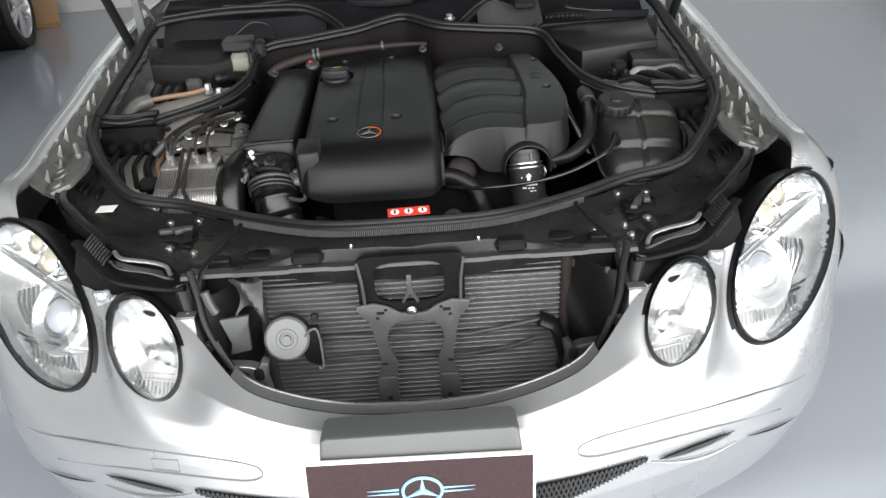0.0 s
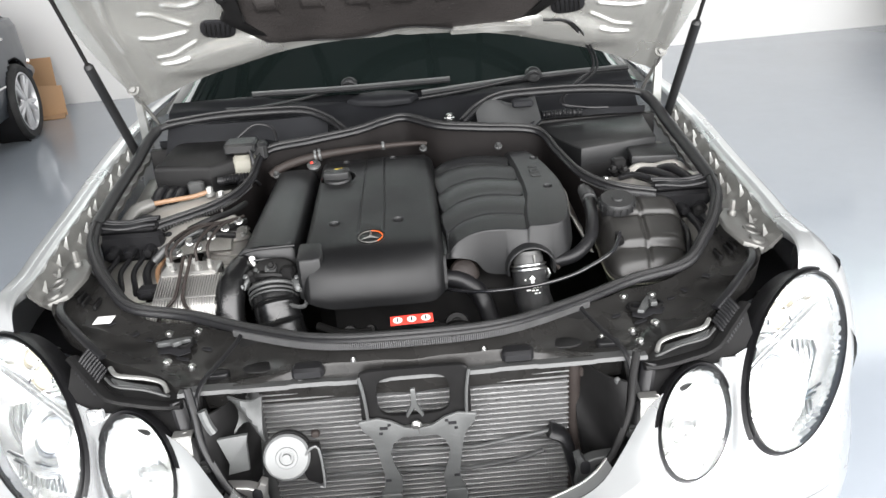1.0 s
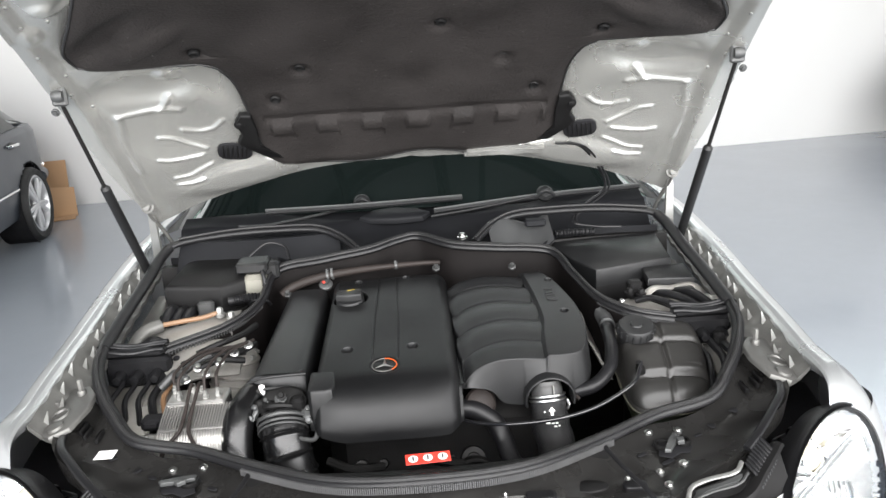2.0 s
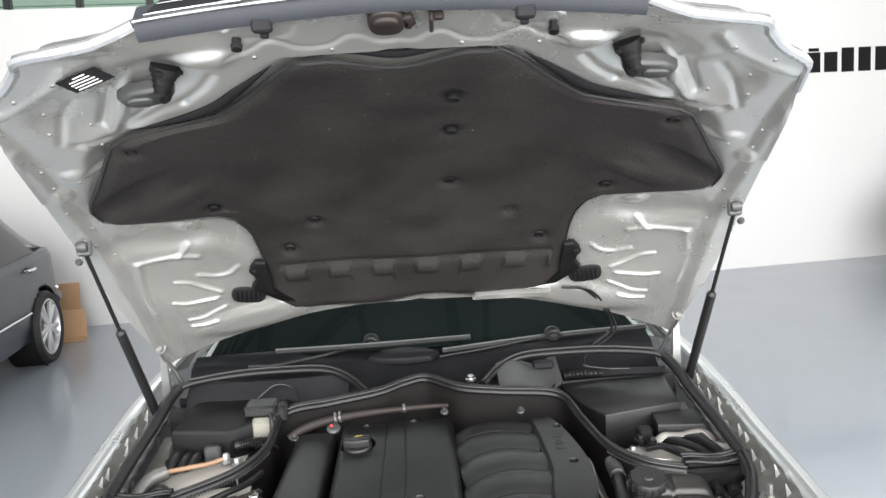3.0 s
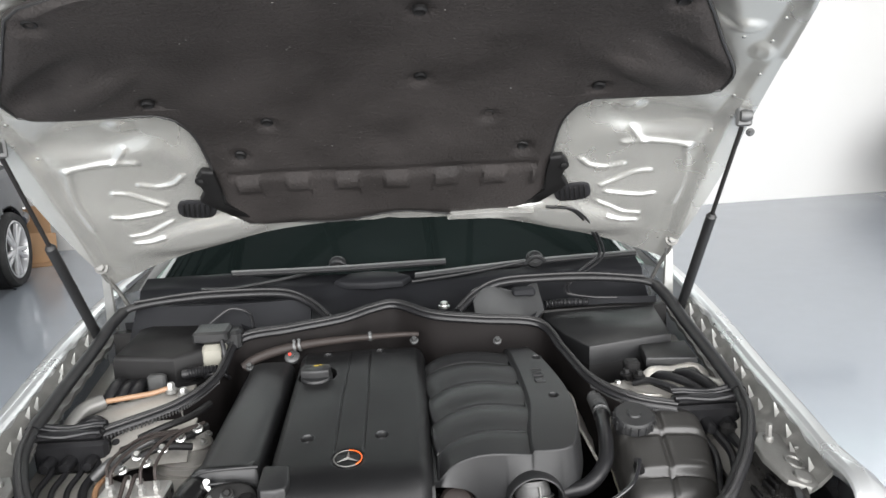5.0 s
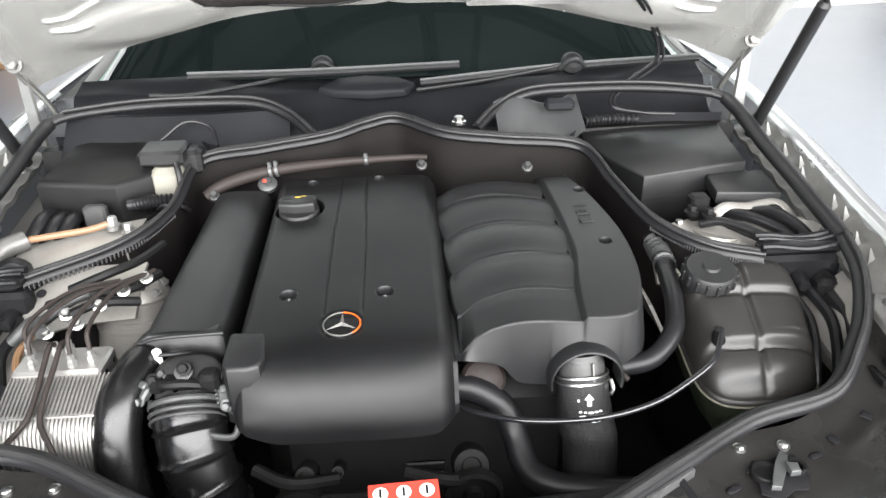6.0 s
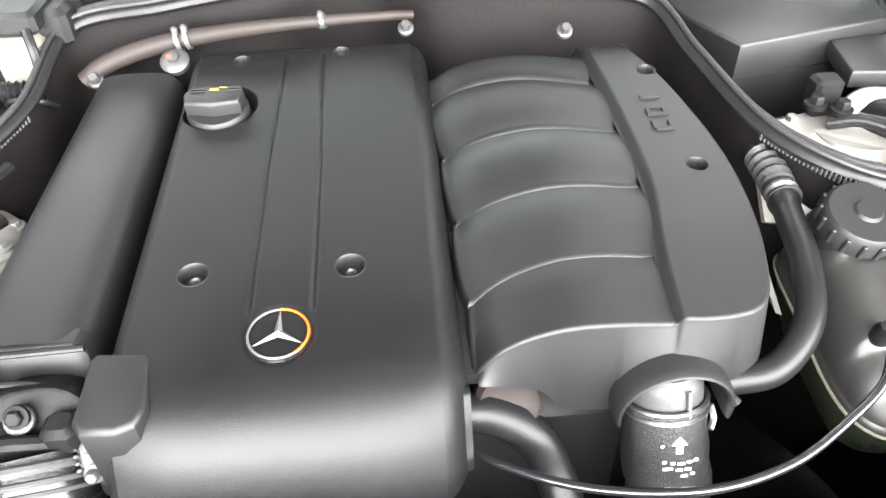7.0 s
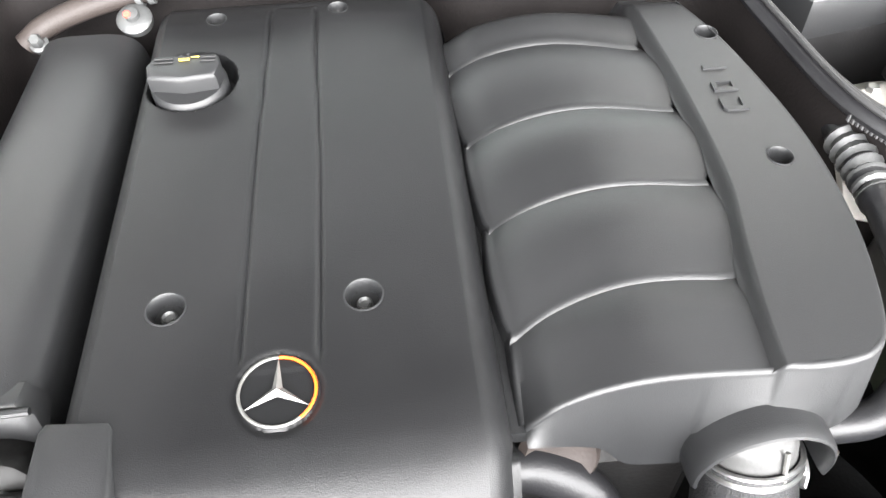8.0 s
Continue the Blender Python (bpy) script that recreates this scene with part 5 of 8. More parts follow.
# ---- seals and panels round the bay ----
FRONT_SEAL = [(0.729, 0.868, 0.875), (0.712, 0.79, 0.862), (0.668, 0.696, 0.846), (0.622, 0.630, 0.826), (0.563, 0.574, 0.799), (0.445, 0.545, 0.787), (0.318, 0.470, 0.789), (0.163, 0.368, 0.811), (0.0, 0.330, 0.826)]
SEAL = [(-x, y, z) for x, y, z in FRONT_SEAL] + FRONT_SEAL[-2::-1]
bm = BM()
tube(bm, SEAL, 0.0135, 12, 8, 0.75)
part("front_seal", bm, RUBBER, car, "black rubber seal round the bay")
seal_line = curve(SEAL, 24)
bm = BM()
tube(bm, [p + Vector((0, -0.006, 0.011)) for p in seal_line[::6]], 0.005, 8, 2)
part("seal_lip", bm, RUBBER_GREY, car, "worn grey lip of the seal")
bm = BM()
for p, q in zip(seal_line, seal_line[1:]):
    if abs(p.x) < 0.33:
        t = (q - p).normalized()
        n = Vector((t.y, -t.x, 0))
        m = Matrix.Translation(p + n * 0.0155 + Vector((0, 0, -0.004))) @ Matrix((t, n, Vector((0, 0, 1)))).transposed().to_4x4()
        for k in (0, 0.5):
            box(bm, ((q - p).length * k, 0, 0), (0.0022, 0.006, 0.013), 0.0006, m)
tagged(part("seal_teeth", bm, TEETH, car, "fine grey teeth of the seal"), kind="stuff")
for sx in (-1, 1):
    side = [(sx * 0.729, 0.868, 0.875), (sx * 0.728, 1.02, 0.905), (sx * 0.722, 1.16, 0.935), (sx * 0.712, 1.29, 0.972), (sx * 0.675, 1.335, 0.992), (sx * 0.54, 1.365, 1.0), (sx * 0.40, 1.375, 1.0), (sx * 0.285, 1.36, 0.998), (sx * 0.215, 1.325, 0.978), (sx * 0.165, 1.262, 0.955)]
    bm = BM()
    tube(bm, side, lambda t: 0.016 if t < 0.4 else 0.012, 12, 8, 0.8)
    part("side_seal", bm, RUBBER, car, "black rubber seal along the wing and cowl")
    bm = BM()
    tube(bm, [Vector(p) + Vector((0, -0.005, 0.013)) for p in side[4:]], 0.004, 8, 8)
    part("seal_lip", bm, RUBBER_GREY, car)
INNER = [(-0.600, 0.885, 0.852), (-0.47, 0.975, 0.866), (-0.412, 1.08, 0.884), (-0.388, 1.222, 0.922), (-0.26, 1.232, 0.941), (-0.132, 1.245, 0.956), (-0.058, 1.284, 0.966), (0.008, 1.298, 0.970), (0.10, 1.232, 0.957), (0.213, 1.206, 0.949), (0.365, 1.200, 0.931), (0.405, 1.09, 0.900), (0.440, 0.955, 0.877), (0.505, 0.875, 0.864), (0.590, 0.852, 0.852)]
bm = BM()
tube(bm, INNER, 0.0125, 12, 8, 0.75)
part("bulkhead_seal", bm, RUBBER, car, "wavy rubber seal along the bulkhead")
bm = BM()
tube(bm, [Vector(p) + Vector((0, 0.012, 0.009)) for p in INNER], 0.0045, 8, 8)
tube(bm, [Vector(p) + Vector((0, -0.008, 0.011)) for p in INNER], 0.0035, 8, 8)
part("seal_lip", bm, RUBBER_GREY, car, "worn double lip of the seal")
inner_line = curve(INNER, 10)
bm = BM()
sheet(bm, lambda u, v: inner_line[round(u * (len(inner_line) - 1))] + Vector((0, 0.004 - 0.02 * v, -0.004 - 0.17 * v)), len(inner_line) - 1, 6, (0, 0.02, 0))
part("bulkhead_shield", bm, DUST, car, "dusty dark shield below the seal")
bm = BM()
for ends in ((INNER[0], INNER[1], INNER[2]), (INNER[-1], INNER[-2], INNER[-3])):
    pts = curve(ends, 22)
    for p, q in zip(pts, pts[1:]):
        t = (q - p).normalized()
        n = Vector((t.y, -t.x, 0))
        if n.y > 0:
            n = -n
        box(bm, p + n * 0.012 + Vector((0, 0, -0.005)), (0.0018, 0.004, 0.010), 0.0005)
tagged(part("seal_teeth", bm, TEETH, car), kind="stuff")
for sx in (-1, 1):
    # rubber end blocks where the seals meet, with their plugs
    bm = BM()
    box(bm, (sx * 0.662, 0.872, 0.862), (0.145, 0.034, 0.022), 0.008, Matrix())
    for dy, dz, r in ((-0.017, 0.004, 0.005), (0.015, 0.009, 0.006), (0.0, 0.010, 0.0035)):
        tube(bm, [(sx * (0.588 + 0.148 * i / 6), 0.872 + dy + 0.003 * math.sin(i * 1.3), 0.864 + dz + 0.003 * math.cos(i * 1.1)) for i in range(7)], r, 8, 3)
    cap = part("seal_end", bm, RUBBER, car, "black rubber bridge between the seals")
    bm = BM()
    box(bm, (sx * 0.655, 0.868, 0.815), (0.15, 0.03, 0.07), 0.008)
    for dx in (-0.04, 0.0, 0.045):
        lathe(bm, [(0.014, 0), (0.013, 0.02), (0.009, 0.03), (0.0005, 0.031)], Matrix.Translation((sx * 0.655 + dx, 0.852, 0.812)) @ pose(0, 0, 0, 90, 0, 0), 14)
    part("grommet", bm, RUBBER, cap)

# slam panel: black painted, between the front seal and the lamps
OUTER = [(0.0, 0.312, 0.768), (0.10, 0.316, 0.766), (0.20, 0.322, 0.760), (0.34, 0.326, 0.757), (0.41, 0.330, 0.757), (0.45, 0.355, 0.772), (0.52, 0.385, 0.782), (0.58, 0.42, 0.790), (0.63, 0.465, 0.806), (0.69, 0.52, 0.815), (0.72, 0.58, 0.822), (0.705, 0.66, 0.83), (0.69, 0.70, 0.835)]
INSIDE = [(0.0, 0.338, 0.806), (0.10, 0.349, 0.801), (0.17, 0.379, 0.787), (0.312, 0.474, 0.770), (0.365, 0.505, 0.768), (0.43, 0.540, 0.768), (0.47, 0.549, 0.769), (0.515, 0.558, 0.772), (0.565, 0.580, 0.782), (0.600, 0.615, 0.802), (0.635, 0.652, 0.818), (0.655, 0.68, 0.828), (0.668, 0.705, 0.834)]
oc, ic = curve(OUTER, 6), curve(INSIDE, 6)


def slam(u, v):
    t = abs(2 * u - 1) * (len(oc) - 1)
    i = min(int(t), len(oc) - 2)
    a, b = oc[i].lerp(oc[i + 1], t - i), ic[i].lerp(ic[i + 1], t - i)
    p = a.lerp(b, v)
    flat = 1 - ease(0.12, 0.34, abs(p.x))
    p.z = p.z - 0.018 * math.sin(math.pi * v) * (1 - flat) + flat * (0.788 + 0.012 * v - p.z) * ease(0.02, 0.12, v)
    p.z += 0.004 * noise.noise(Vector((p.x * 14, p.y * 14, 0)))
    return Vector((p.x if u > 0.5 else -p.x, p.y, p.z))


bm = BM()
sheet(bm, slam, 150, 22, (0, 0.01, -0.05))
panel = part("slam_panel", bm, GLOSS, car, "glossy black slam panel with bolts and catches")


def on_panel(x, y):
    t = min(range(200), key=lambda i: min((slam(i / 199, j / 12) - Vector((x, y, slam(i / 199, j / 12).z))).length for j in (0, 3, 6, 9, 12)))
    j = min(range(25), key=lambda j: abs(slam(t / 199, j / 24).y - y))
    return slam(t / 199, j / 24)


for x, y, r in ((0, 0.302, 0.009), (-0.062, 0.300, 0.008), (0.062, 0.303, 0.008), (-0.20, 0.325, 0.007), (0.20, 0.33, 0.007), (-0.433, 0.524, 0.009), (0.433, 0.524, 0.009), (-0.486, 0.522, 0.009), (0.486, 0.522, 0.009), (-0.419, 0.416, 0.008), (-0.451, 0.426, 0.009), (0.419, 0.416, 0.008), (0.451, 0.426, 0.009), (0.418, 0.370, 0.009), (0.352, 0.41, 0.006), (-0.10, 0.325, 0.005), (0.12, 0.325, 0.005)):
    bm = BM()
    screw(bm, on_panel(x, y) + Vector((0, 0, 0.001)), r * 0.62, 0.005)
    part("bolt", bm, STEEL, panel)
for sx in (-1, 1):
    # bonnet catch wells
    c = on_panel(sx * 0.457, 0.481)
    bm = BM()
    m = Matrix.Translation(c + Vector((0, 0, 0.002))) @ pose(0, 0, 0, 0, 0, sx * 24)
    prism(bm, [(sx * x, y) for x, y in ((-0.044, -0.012), (-0.030, -0.030), (-0.004, -0.026), (0.010, -0.034), (0.030, -0.020), (0.024, 0.0), (0.044, 0.012), (0.038, 0.028), (0.012, 0.022), (-0.012, 0.032), (-0.032, 0.022), (-0.028, 0.006))], 0.0, 0.002, 0.001, m)
    well = part("catch_well", bm, INK, panel, "dark catch opening")
    bm = BM()
    lathe(bm, [(0.018, 0.001), (0.018, 0.007), (0.016, 0.009), (0.012, 0.008), (0.011, 0.002)], m @ Matrix.Translation((sx * -0.016, 0.008, 0)), 22, False)
    lathe(bm, [(0.014, 0.001), (0.014, 0.009), (0.011, 0.011), (0.008, 0.010), (0.008, 0.002)], m @ Matrix.Translation((sx * 0.022, -0.004, 0)), 20, False)
    part("catch_ring", bm, PLASTIC2, well, "black rings of the catch")
    bm = BM()
    prism(bm, [(-0.034, -0.016), (-0.024, -0.022), (0.006, -0.004), (0.026, 0.012), (0.022, 0.022), (0.0, 0.010), (-0.022, -0.006)], 0.006, 0.013, 0.002, m)
    prism(bm, [(0.000, -0.014), (0.012, -0.018), (0.020, -0.006), (0.008, 0.002)], 0.010, 0.018, 0.002, m)
    part("catch", bm, STEELG, well, "worn steel catch lever")
    for dx, dy, w, h in ((-0.055, -0.018, 0.022, 0.004), (0.06, 0.02, 0.018, 0.004), (-0.02, -0.042, 0.03, 0.005), (0.09, 0.045, 0.012, 0.012)):
        bm = BM()
        p = on_panel(sx * 0.457 + sx * dx, 0.481 + dy)
        prism(bm, oval(0, 0, w / 2, h / 2 + 0.002, 14, 3), 0, 0.0025, 0.001, Matrix.Translation(p + Vector((0, 0, 0.001))) @ pose(0, 0, 0, 0, 0, sx * 25))
        part("slot", bm, INK, panel)
    bm = BM()
    prism(bm, oval(0, 0, 0.034, 0.017, 20), 0, 0.004, 0.002, Matrix.Translation(on_panel(sx * 0.272, 0.373) + Vector((0, 0, 0.002))))
    part("blanking_plug", bm, PLASTIC2, panel)
    bm = BM()
    box(bm, on_panel(sx * 0.185, 0.328) + Vector((0, -0.004, -0.004)), (0.055, 0.03, 0.022), 0.005)
    part("buffer", bm, RUBBER, panel)
    bm = BM()
    prism(bm, oval(0, 0, 0.022, 0.012, 16, 3), 0, 0.010, 0.003, Matrix.Translation(on_panel(sx * 0.362, 0.380) + Vector((0, 0, 0.0))))
    part("rubber_stop", bm, RUBBER, panel)
    # duct lip and air guide above the inner lamp
    bm = BM()
    tube(bm, [(sx * 0.428, 0.322, 0.758), (sx * 0.44, 0.338, 0.768), (sx * 0.47, 0.345, 0.775), (sx * 0.515, 0.345, 0.785), (sx * 0.535, 0.365, 0.79)], 0.0042, 8, 6, 0.8)
    part("air_guide_lip", bm, DULL, panel, "bright worn edge of the air guide")
    bm = BM()
    tube(bm, [(sx * 0.425, 0.318, 0.752), (sx * 0.434, 0.322, 0.752), (sx * 0.47, 0.326, 0.764), (sx * 0.515, 0.328, 0.774), (sx * 0.538, 0.345, 0.782)], 0.0025, 8, 6)
    part("air_guide_lip", bm, GUNMETAL, panel)
    bm = BM()
    prism(bm, [(sx * x, y) for x, y in ((0.436, 0.325), (0.47, 0.336), (0.515, 0.337), (0.532, 0.352), (0.50, 0.345), (0.45, 0.343))], 0.744, 0.752, 0.002, None, lambda x, y: 0.25 * (abs(x) - 0.43))
    part("air_guide_tray", bm, STEELG, panel, "dusty floor of the air guide")
    for k in range(9):
        bm = BM()
        f = k / 8
        tube(bm, [(sx * (0.545 + 0.045 * f), 0.372 + 0.045 * f, 0.783 + 0.018 * f), (sx * (0.556 + 0.045 * f), 0.352 + 0.045 * f, 0.772 + 0.018 * f), (sx * (0.562 + 0.045 * f), 0.340 + 0.045 * f, 0.752 + 0.018 * f)], 0.0032, 6, 4)
        part("bellows_rib", bm, RUBBER, panel)
    bm = BM()
    tube(bm, [(sx * 0.56, 0.40, 0.792), (sx * 0.60, 0.435, 0.805), (sx * 0.645, 0.485, 0.814), (sx * 0.688, 0.54, 0.820), (sx * 0.708, 0.60, 0.815), (sx * 0.712, 0.64, 0.800)], 0.008, 8, 6, 0.6)
    part("edge_strip", bm, RUBBER, panel, "black rubber edge strip beside the lamp")
    bm = BM()
    tube(bm, [(sx * 0.40, 0.305, 0.742), (sx * 0.43, 0.310, 0.738), (sx * 0.48, 0.315, 0.745), (sx * 0.53, 0.325, 0.755), (sx * 0.57, 0.36, 0.772), (sx * 0.62, 0.41, 0.79)], 0.012, 8, 6, 0.5)
    part("edge_strip", bm, PLASTIC2, panel)
    bm = BM()
    sheet(bm, lambda u, v, sx=sx: Vector((sx * (0.37 + 0.25 * u), 0.275 + 0.07 * u + 0.06 * v, 0.70 + 0.055 * v + 0.03 * u - 0.02 * math.sin(math.pi * u))), 18, 6, (0, 0.01, -0.06))
    part("air_guide", bm, PLASTIC2, panel, "black plastic air guide round the lamps")
    # black gaskets behind the lamps
    for (c, up, out), lo, hi in zip(LAMPS, (70, 20), (150, 150)):
        c, up, out = (Vector((sx * q[0], q[1], q[2])) for q in (c, up, out))
        n = out.cross(up).normalized() * (-sx)
        n = n if n.y < 0 else -n

        def rim(k, d, c=c, up=up, out=out, n=n, lo=lo, hi=hi):
            return [c + up * k * math.sin(a) + out * k * math.cos(a) + n * d for a in [radians(lo + hi * i / 30) for i in range(31)]]
        bm = BM()
        g = 1.0 if lo == 70 else 2.4
        loft(bm, [rim(1.012, -0.03), rim(1.014, -0.004), rim(1.03 + 0.02 * g, 0.002), rim(1.03 + 0.045 * g, -0.004), rim(1.03 + 0.065 * g, -0.016), rim(1.03 + 0.07 * g, -0.05)], False, False)
        part("lamp_gasket", bm, RUBBER, panel, "thick rubber gasket behind the lamp")
    bm = BM()
    box(bm, (sx * 0.552, 0.308, 0.728), (0.032, 0.008, 0.034), 0.006, Matrix())
    screw(bm, (sx * 0.552, 0.303, 0.732), 0.007, 0.006, (0, -1, 0))
    part("lamp_tab", bm, SILVER, bumper, "silver tab with a screw between the lamps")
    bm = BM()
    plate(bm, [(-0.018, -0.024), (0.018, -0.020), (0.018, 0.016), (0.012, 0.022), (-0.018, 0.018)], 0, 0.004, 0.001)
    for v in bm.verts:
        v.co = pose(sx * 0.402, 0.258, 0.690, -28, 0, sx * -12) @ v.co
    box(bm, (sx * 0.398, 0.268, 0.706), (0.034, 0.02, 0.004), 0.001)
    part("nose_tab", bm, DULL, bumper)
for sx in (-1, 1):
    bm = BM()
    prism(bm, [(-0.010, 0.0), (0.0, -0.010), (0.010, 0.0), (0.0, 0.010)], 0, 0.0025, 0.001, Matrix.Translation(on_panel(sx * 0.600, 0.545) + Vector((0, 0, 0.001))))
    part("square_hole", bm, INK, panel)
    for k in range(3):
        bm = BM()
        p = on_panel(sx * (0.645 + 0.018 * k), 0.60 + 0.012 * k)
        box(bm, p + Vector((0, 0, 0.006)), (0.008, 0.040, 0.014), 0.003, None)
        part("clip_rib", bm, PLASTIC2, panel)
bm = BM()
box(bm, on_panel(-0.612, 0.555) + Vector((0, 0, 0.004)), (0.036, 0.03, 0.0015), 0.0005)
part("paper_label", bm, WHITE, panel, "small white paper label")

# cross rail under the panel's front edge
bm = BM()
sheet(bm, lambda u, v: Vector(((2 * u - 1) * 0.41, 0.302 + 0.014 * abs(2 * u - 1) - 0.004 * v, 0.764 - 0.008 * abs(2 * u - 1) - 0.006 * v + 0.0015 * ease(0.2, 0.3, math.sin(abs(2 * u - 1) * 15 + 1.3)))), 120, 3, (0, 0.02, 0))
part("front_rail", bm, GUNMETAL, car, "grey notched front rail")

# ---- cowl, screen foot and wipers ----
SEAL_Y = [(-0.72, 1.365), (-0.45, 1.355), (-0.40, 1.300), (-0.36, 1.262), (-0.26, 1.258), (-0.132, 1.268), (-0.058, 1.304), (0.008, 1.318), (0.10, 1.256), (0.213, 1.230), (0.34, 1.228), (0.385, 1.29), (0.42, 1.360), (0.72, 1.365)]


def cowl(u, v):
    x = (2 * u - 1) * 0.72
    y0, y1 = soft(SEAL_Y, x), 1.58 - 0.02 * (2 * u - 1) ** 2
    dish = -0.040 * math.sin(math.pi * min(1, v * 1.5)) * (1 - 0.6 * dab(x, 0, -0.03, 0, 0.20, 1))
    return Vector((x, y0 + (y1 - y0) * v, 0.940 + 0.070 * v + dish + 0.006 * noise.noise(Vector((x * 9, v * 5, 0)))))


bm = BM()
sheet(bm, cowl, 90, 24, (0, 0, -0.02))
part("cowl", bm, COWLM, car, "black plastic cowl below the windscreen")
bm = BM()
sheet(bm, lambda u, v: Vector((-0.22 - 0.46 * u, 1.355 - 0.10 * v - 0.02 * math.sin(math.pi * u), 0.985 - 0.09 * v - 0.04 * v * (1 - u))), 24, 8, (0, 0.015, 0))
part("cowl_side", bm, COWLM, car, "dusty cowl side panel")
bm = BM()
sheet(bm, lambda u, v: Vector((0.21 + 0.18 * u, 1.335 - 0.11 * v + 0.03 * u, 0.985 - 0.045 * v - 0.02 * math.sin(math.pi * u) * v + 0.012 * math.sin(7 * u))), 18, 8, (0, 0.015, 0))
part("cowl_side", bm, PAINTED, car, "pale painted cowl corner")
bm = BM()
box(bm, (0.345, 1.315, 0.985), (0.06, 0.03, 0.022), 0.005)
part("cowl_clip", bm, COWLM, car)
bm = BM()
prism(bm, [(-0.115, 0.0), (-0.08, 0.04), (-0.01, 0.052), (0.07, 0.036), (0.105, 0.006), (0.08, -0.026), (0.0, -0.034), (-0.08, -0.022)], 0, 0.018, 0.01, pose(-0.055, 1.47, 0.985, 12, 0, 0))
part("wiper_cover", bm, COWLM, car, "black cap over the wiper shaft")
bm = BM()
screw(bm, (0.132, 1.288, 0.962), 0.010, 0.014)
part("cowl_nut", bm, STEEL, car)
for name_pts, arm_pts, joint in (([(-0.446, 1.45, 1.037), (-0.175, 1.485, 1.028), (0.15, 1.5, 1.03)], [(-0.52, 1.40, 1.012), (-0.43, 1.425, 1.005), (-0.27, 1.50, 1.012), (-0.165, 1.54, 1.03)], (-0.163, 1.54, 1.03)),
                                 ([(0.06, 1.47, 1.000), (0.40, 1.472, 1.024), (0.70, 1.49, 1.030)], [(0.05, 1.445, 0.992), (0.18, 1.455, 1.003), (0.30, 1.462, 1.018), (0.402, 1.466, 1.034)], (0.402, 1.466, 1.034))):
    bm = BM()
    tube(bm, arm_pts, 0.006, 8, 6, 0.8)
    wiper = part("wiper", bm, PLASTIC, car, "black wiper arm resting on the screen")
    bm = BM()
    tube(bm, name_pts, 0.011, 8, 8, 0.7)
    part("blade", bm, PLASTIC, wiper)
    bm = BM()
    tube(bm, [Vector(p) + Vector((0, -0.004, 0.009)) for p in name_pts], 0.0035, 6, 8)
    part("blade_rib", bm, STEELG, wiper)
    bm = BM()
    lathe(bm, [(0.024, -0.01), (0.026, 0.004), (0.018, 0.014), (0.0005, 0.016)], Matrix.Translation(joint) @ pose(0, 0, 0, 50, 0, 0), 20)
    tube(bm, [Vector(joint) + Vector((-0.028, -0.006, -0.012)), Vector(joint) + Vector((0, -0.016, 0.012)), Vector(joint) + Vector((0.028, -0.004, -0.008))], 0.007, 8, 5)
    part("joint", bm, PLASTIC, wiper)

# ---- condenser, its support and the horn ----
radiator = thing("radiator", "aluminium condenser with fine horizontal tubes", "radiator", (0, 0.33, 0.40))
bm = BM()
box(bm, (0, 0.345, 0.575), (0.56, 0.012, 0.36), 0.003)
part("core", bm, FINS, radiator, "fine aluminium fins")
for k in range(30):
    bm = BM()
    box(bm, (0, 0.335, 0.412 + 0.0113 * k), (0.55, 0.014, 0.0026), 0.001)
    part("tube", bm, FINS, radiator)
bm = BM()
for k in range(29):
    z = 0.4177 + 0.0113 * k
    for i in range(92):
        x = -0.273 + 0.006 * i
        a, b = bm.verts.new((x, 0.333, z - 0.003)), bm.verts.new((x + 0.003, 0.333, z + 0.003))
        c, d = bm.verts.new((x + 0.003, 0.343, z + 0.003)), bm.verts.new((x, 0.343, z - 0.003))
        bm.faces.new((a, b, c, d))
tagged(part("fin", bm, FINS, radiator, weld=False), kind="stuff")
for sx in (-1, 1):
    bm = BM()
    tube(bm, [(sx * 0.285, 0.335, 0.40), (sx * 0.285, 0.335, 0.755)], 0.012, 10, 1)
    for k in range(6):
        box(bm, (sx * 0.30, 0.335, 0.45 + 0.055 * k), (0.018, 0.02, 0.02), 0.003)
    part("end_tank", bm, RUST if sx > 0 else GUNMETAL, radiator, "dull end tank")
for pts in ([(0.10, 0.316, 0.590), (0.176, 0.316, 0.602), (0.241, 0.316, 0.614)], [(0.088, 0.316, 0.542), (0.176, 0.316, 0.553), (0.225, 0.316, 0.569)],
            [(-0.18, 0.316, 0.601), (-0.13, 0.316, 0.602), (0.10, 0.316, 0.590)], [(-0.19, 0.316, 0.551), (-0.087, 0.316, 0.553), (0.088, 0.316, 0.542)]):
    bm = BM()
    tube(bm, pts, 0.0042, 8, 6)
    part("cooling_pipe", bm, GUNMETAL, radiator, "thin cooling pipe across the core")
bm = BM()
tube(bm, [(0.235, 0.312, 0.617), (0.262, 0.308, 0.600), (0.276, 0.304, 0.55), (0.29, 0.302, 0.48), (0.30, 0.30, 0.43)], 0.022, 10, 6, 0.5)
part("side_hose", bm, RUBBER, radiator, "broad black hose")

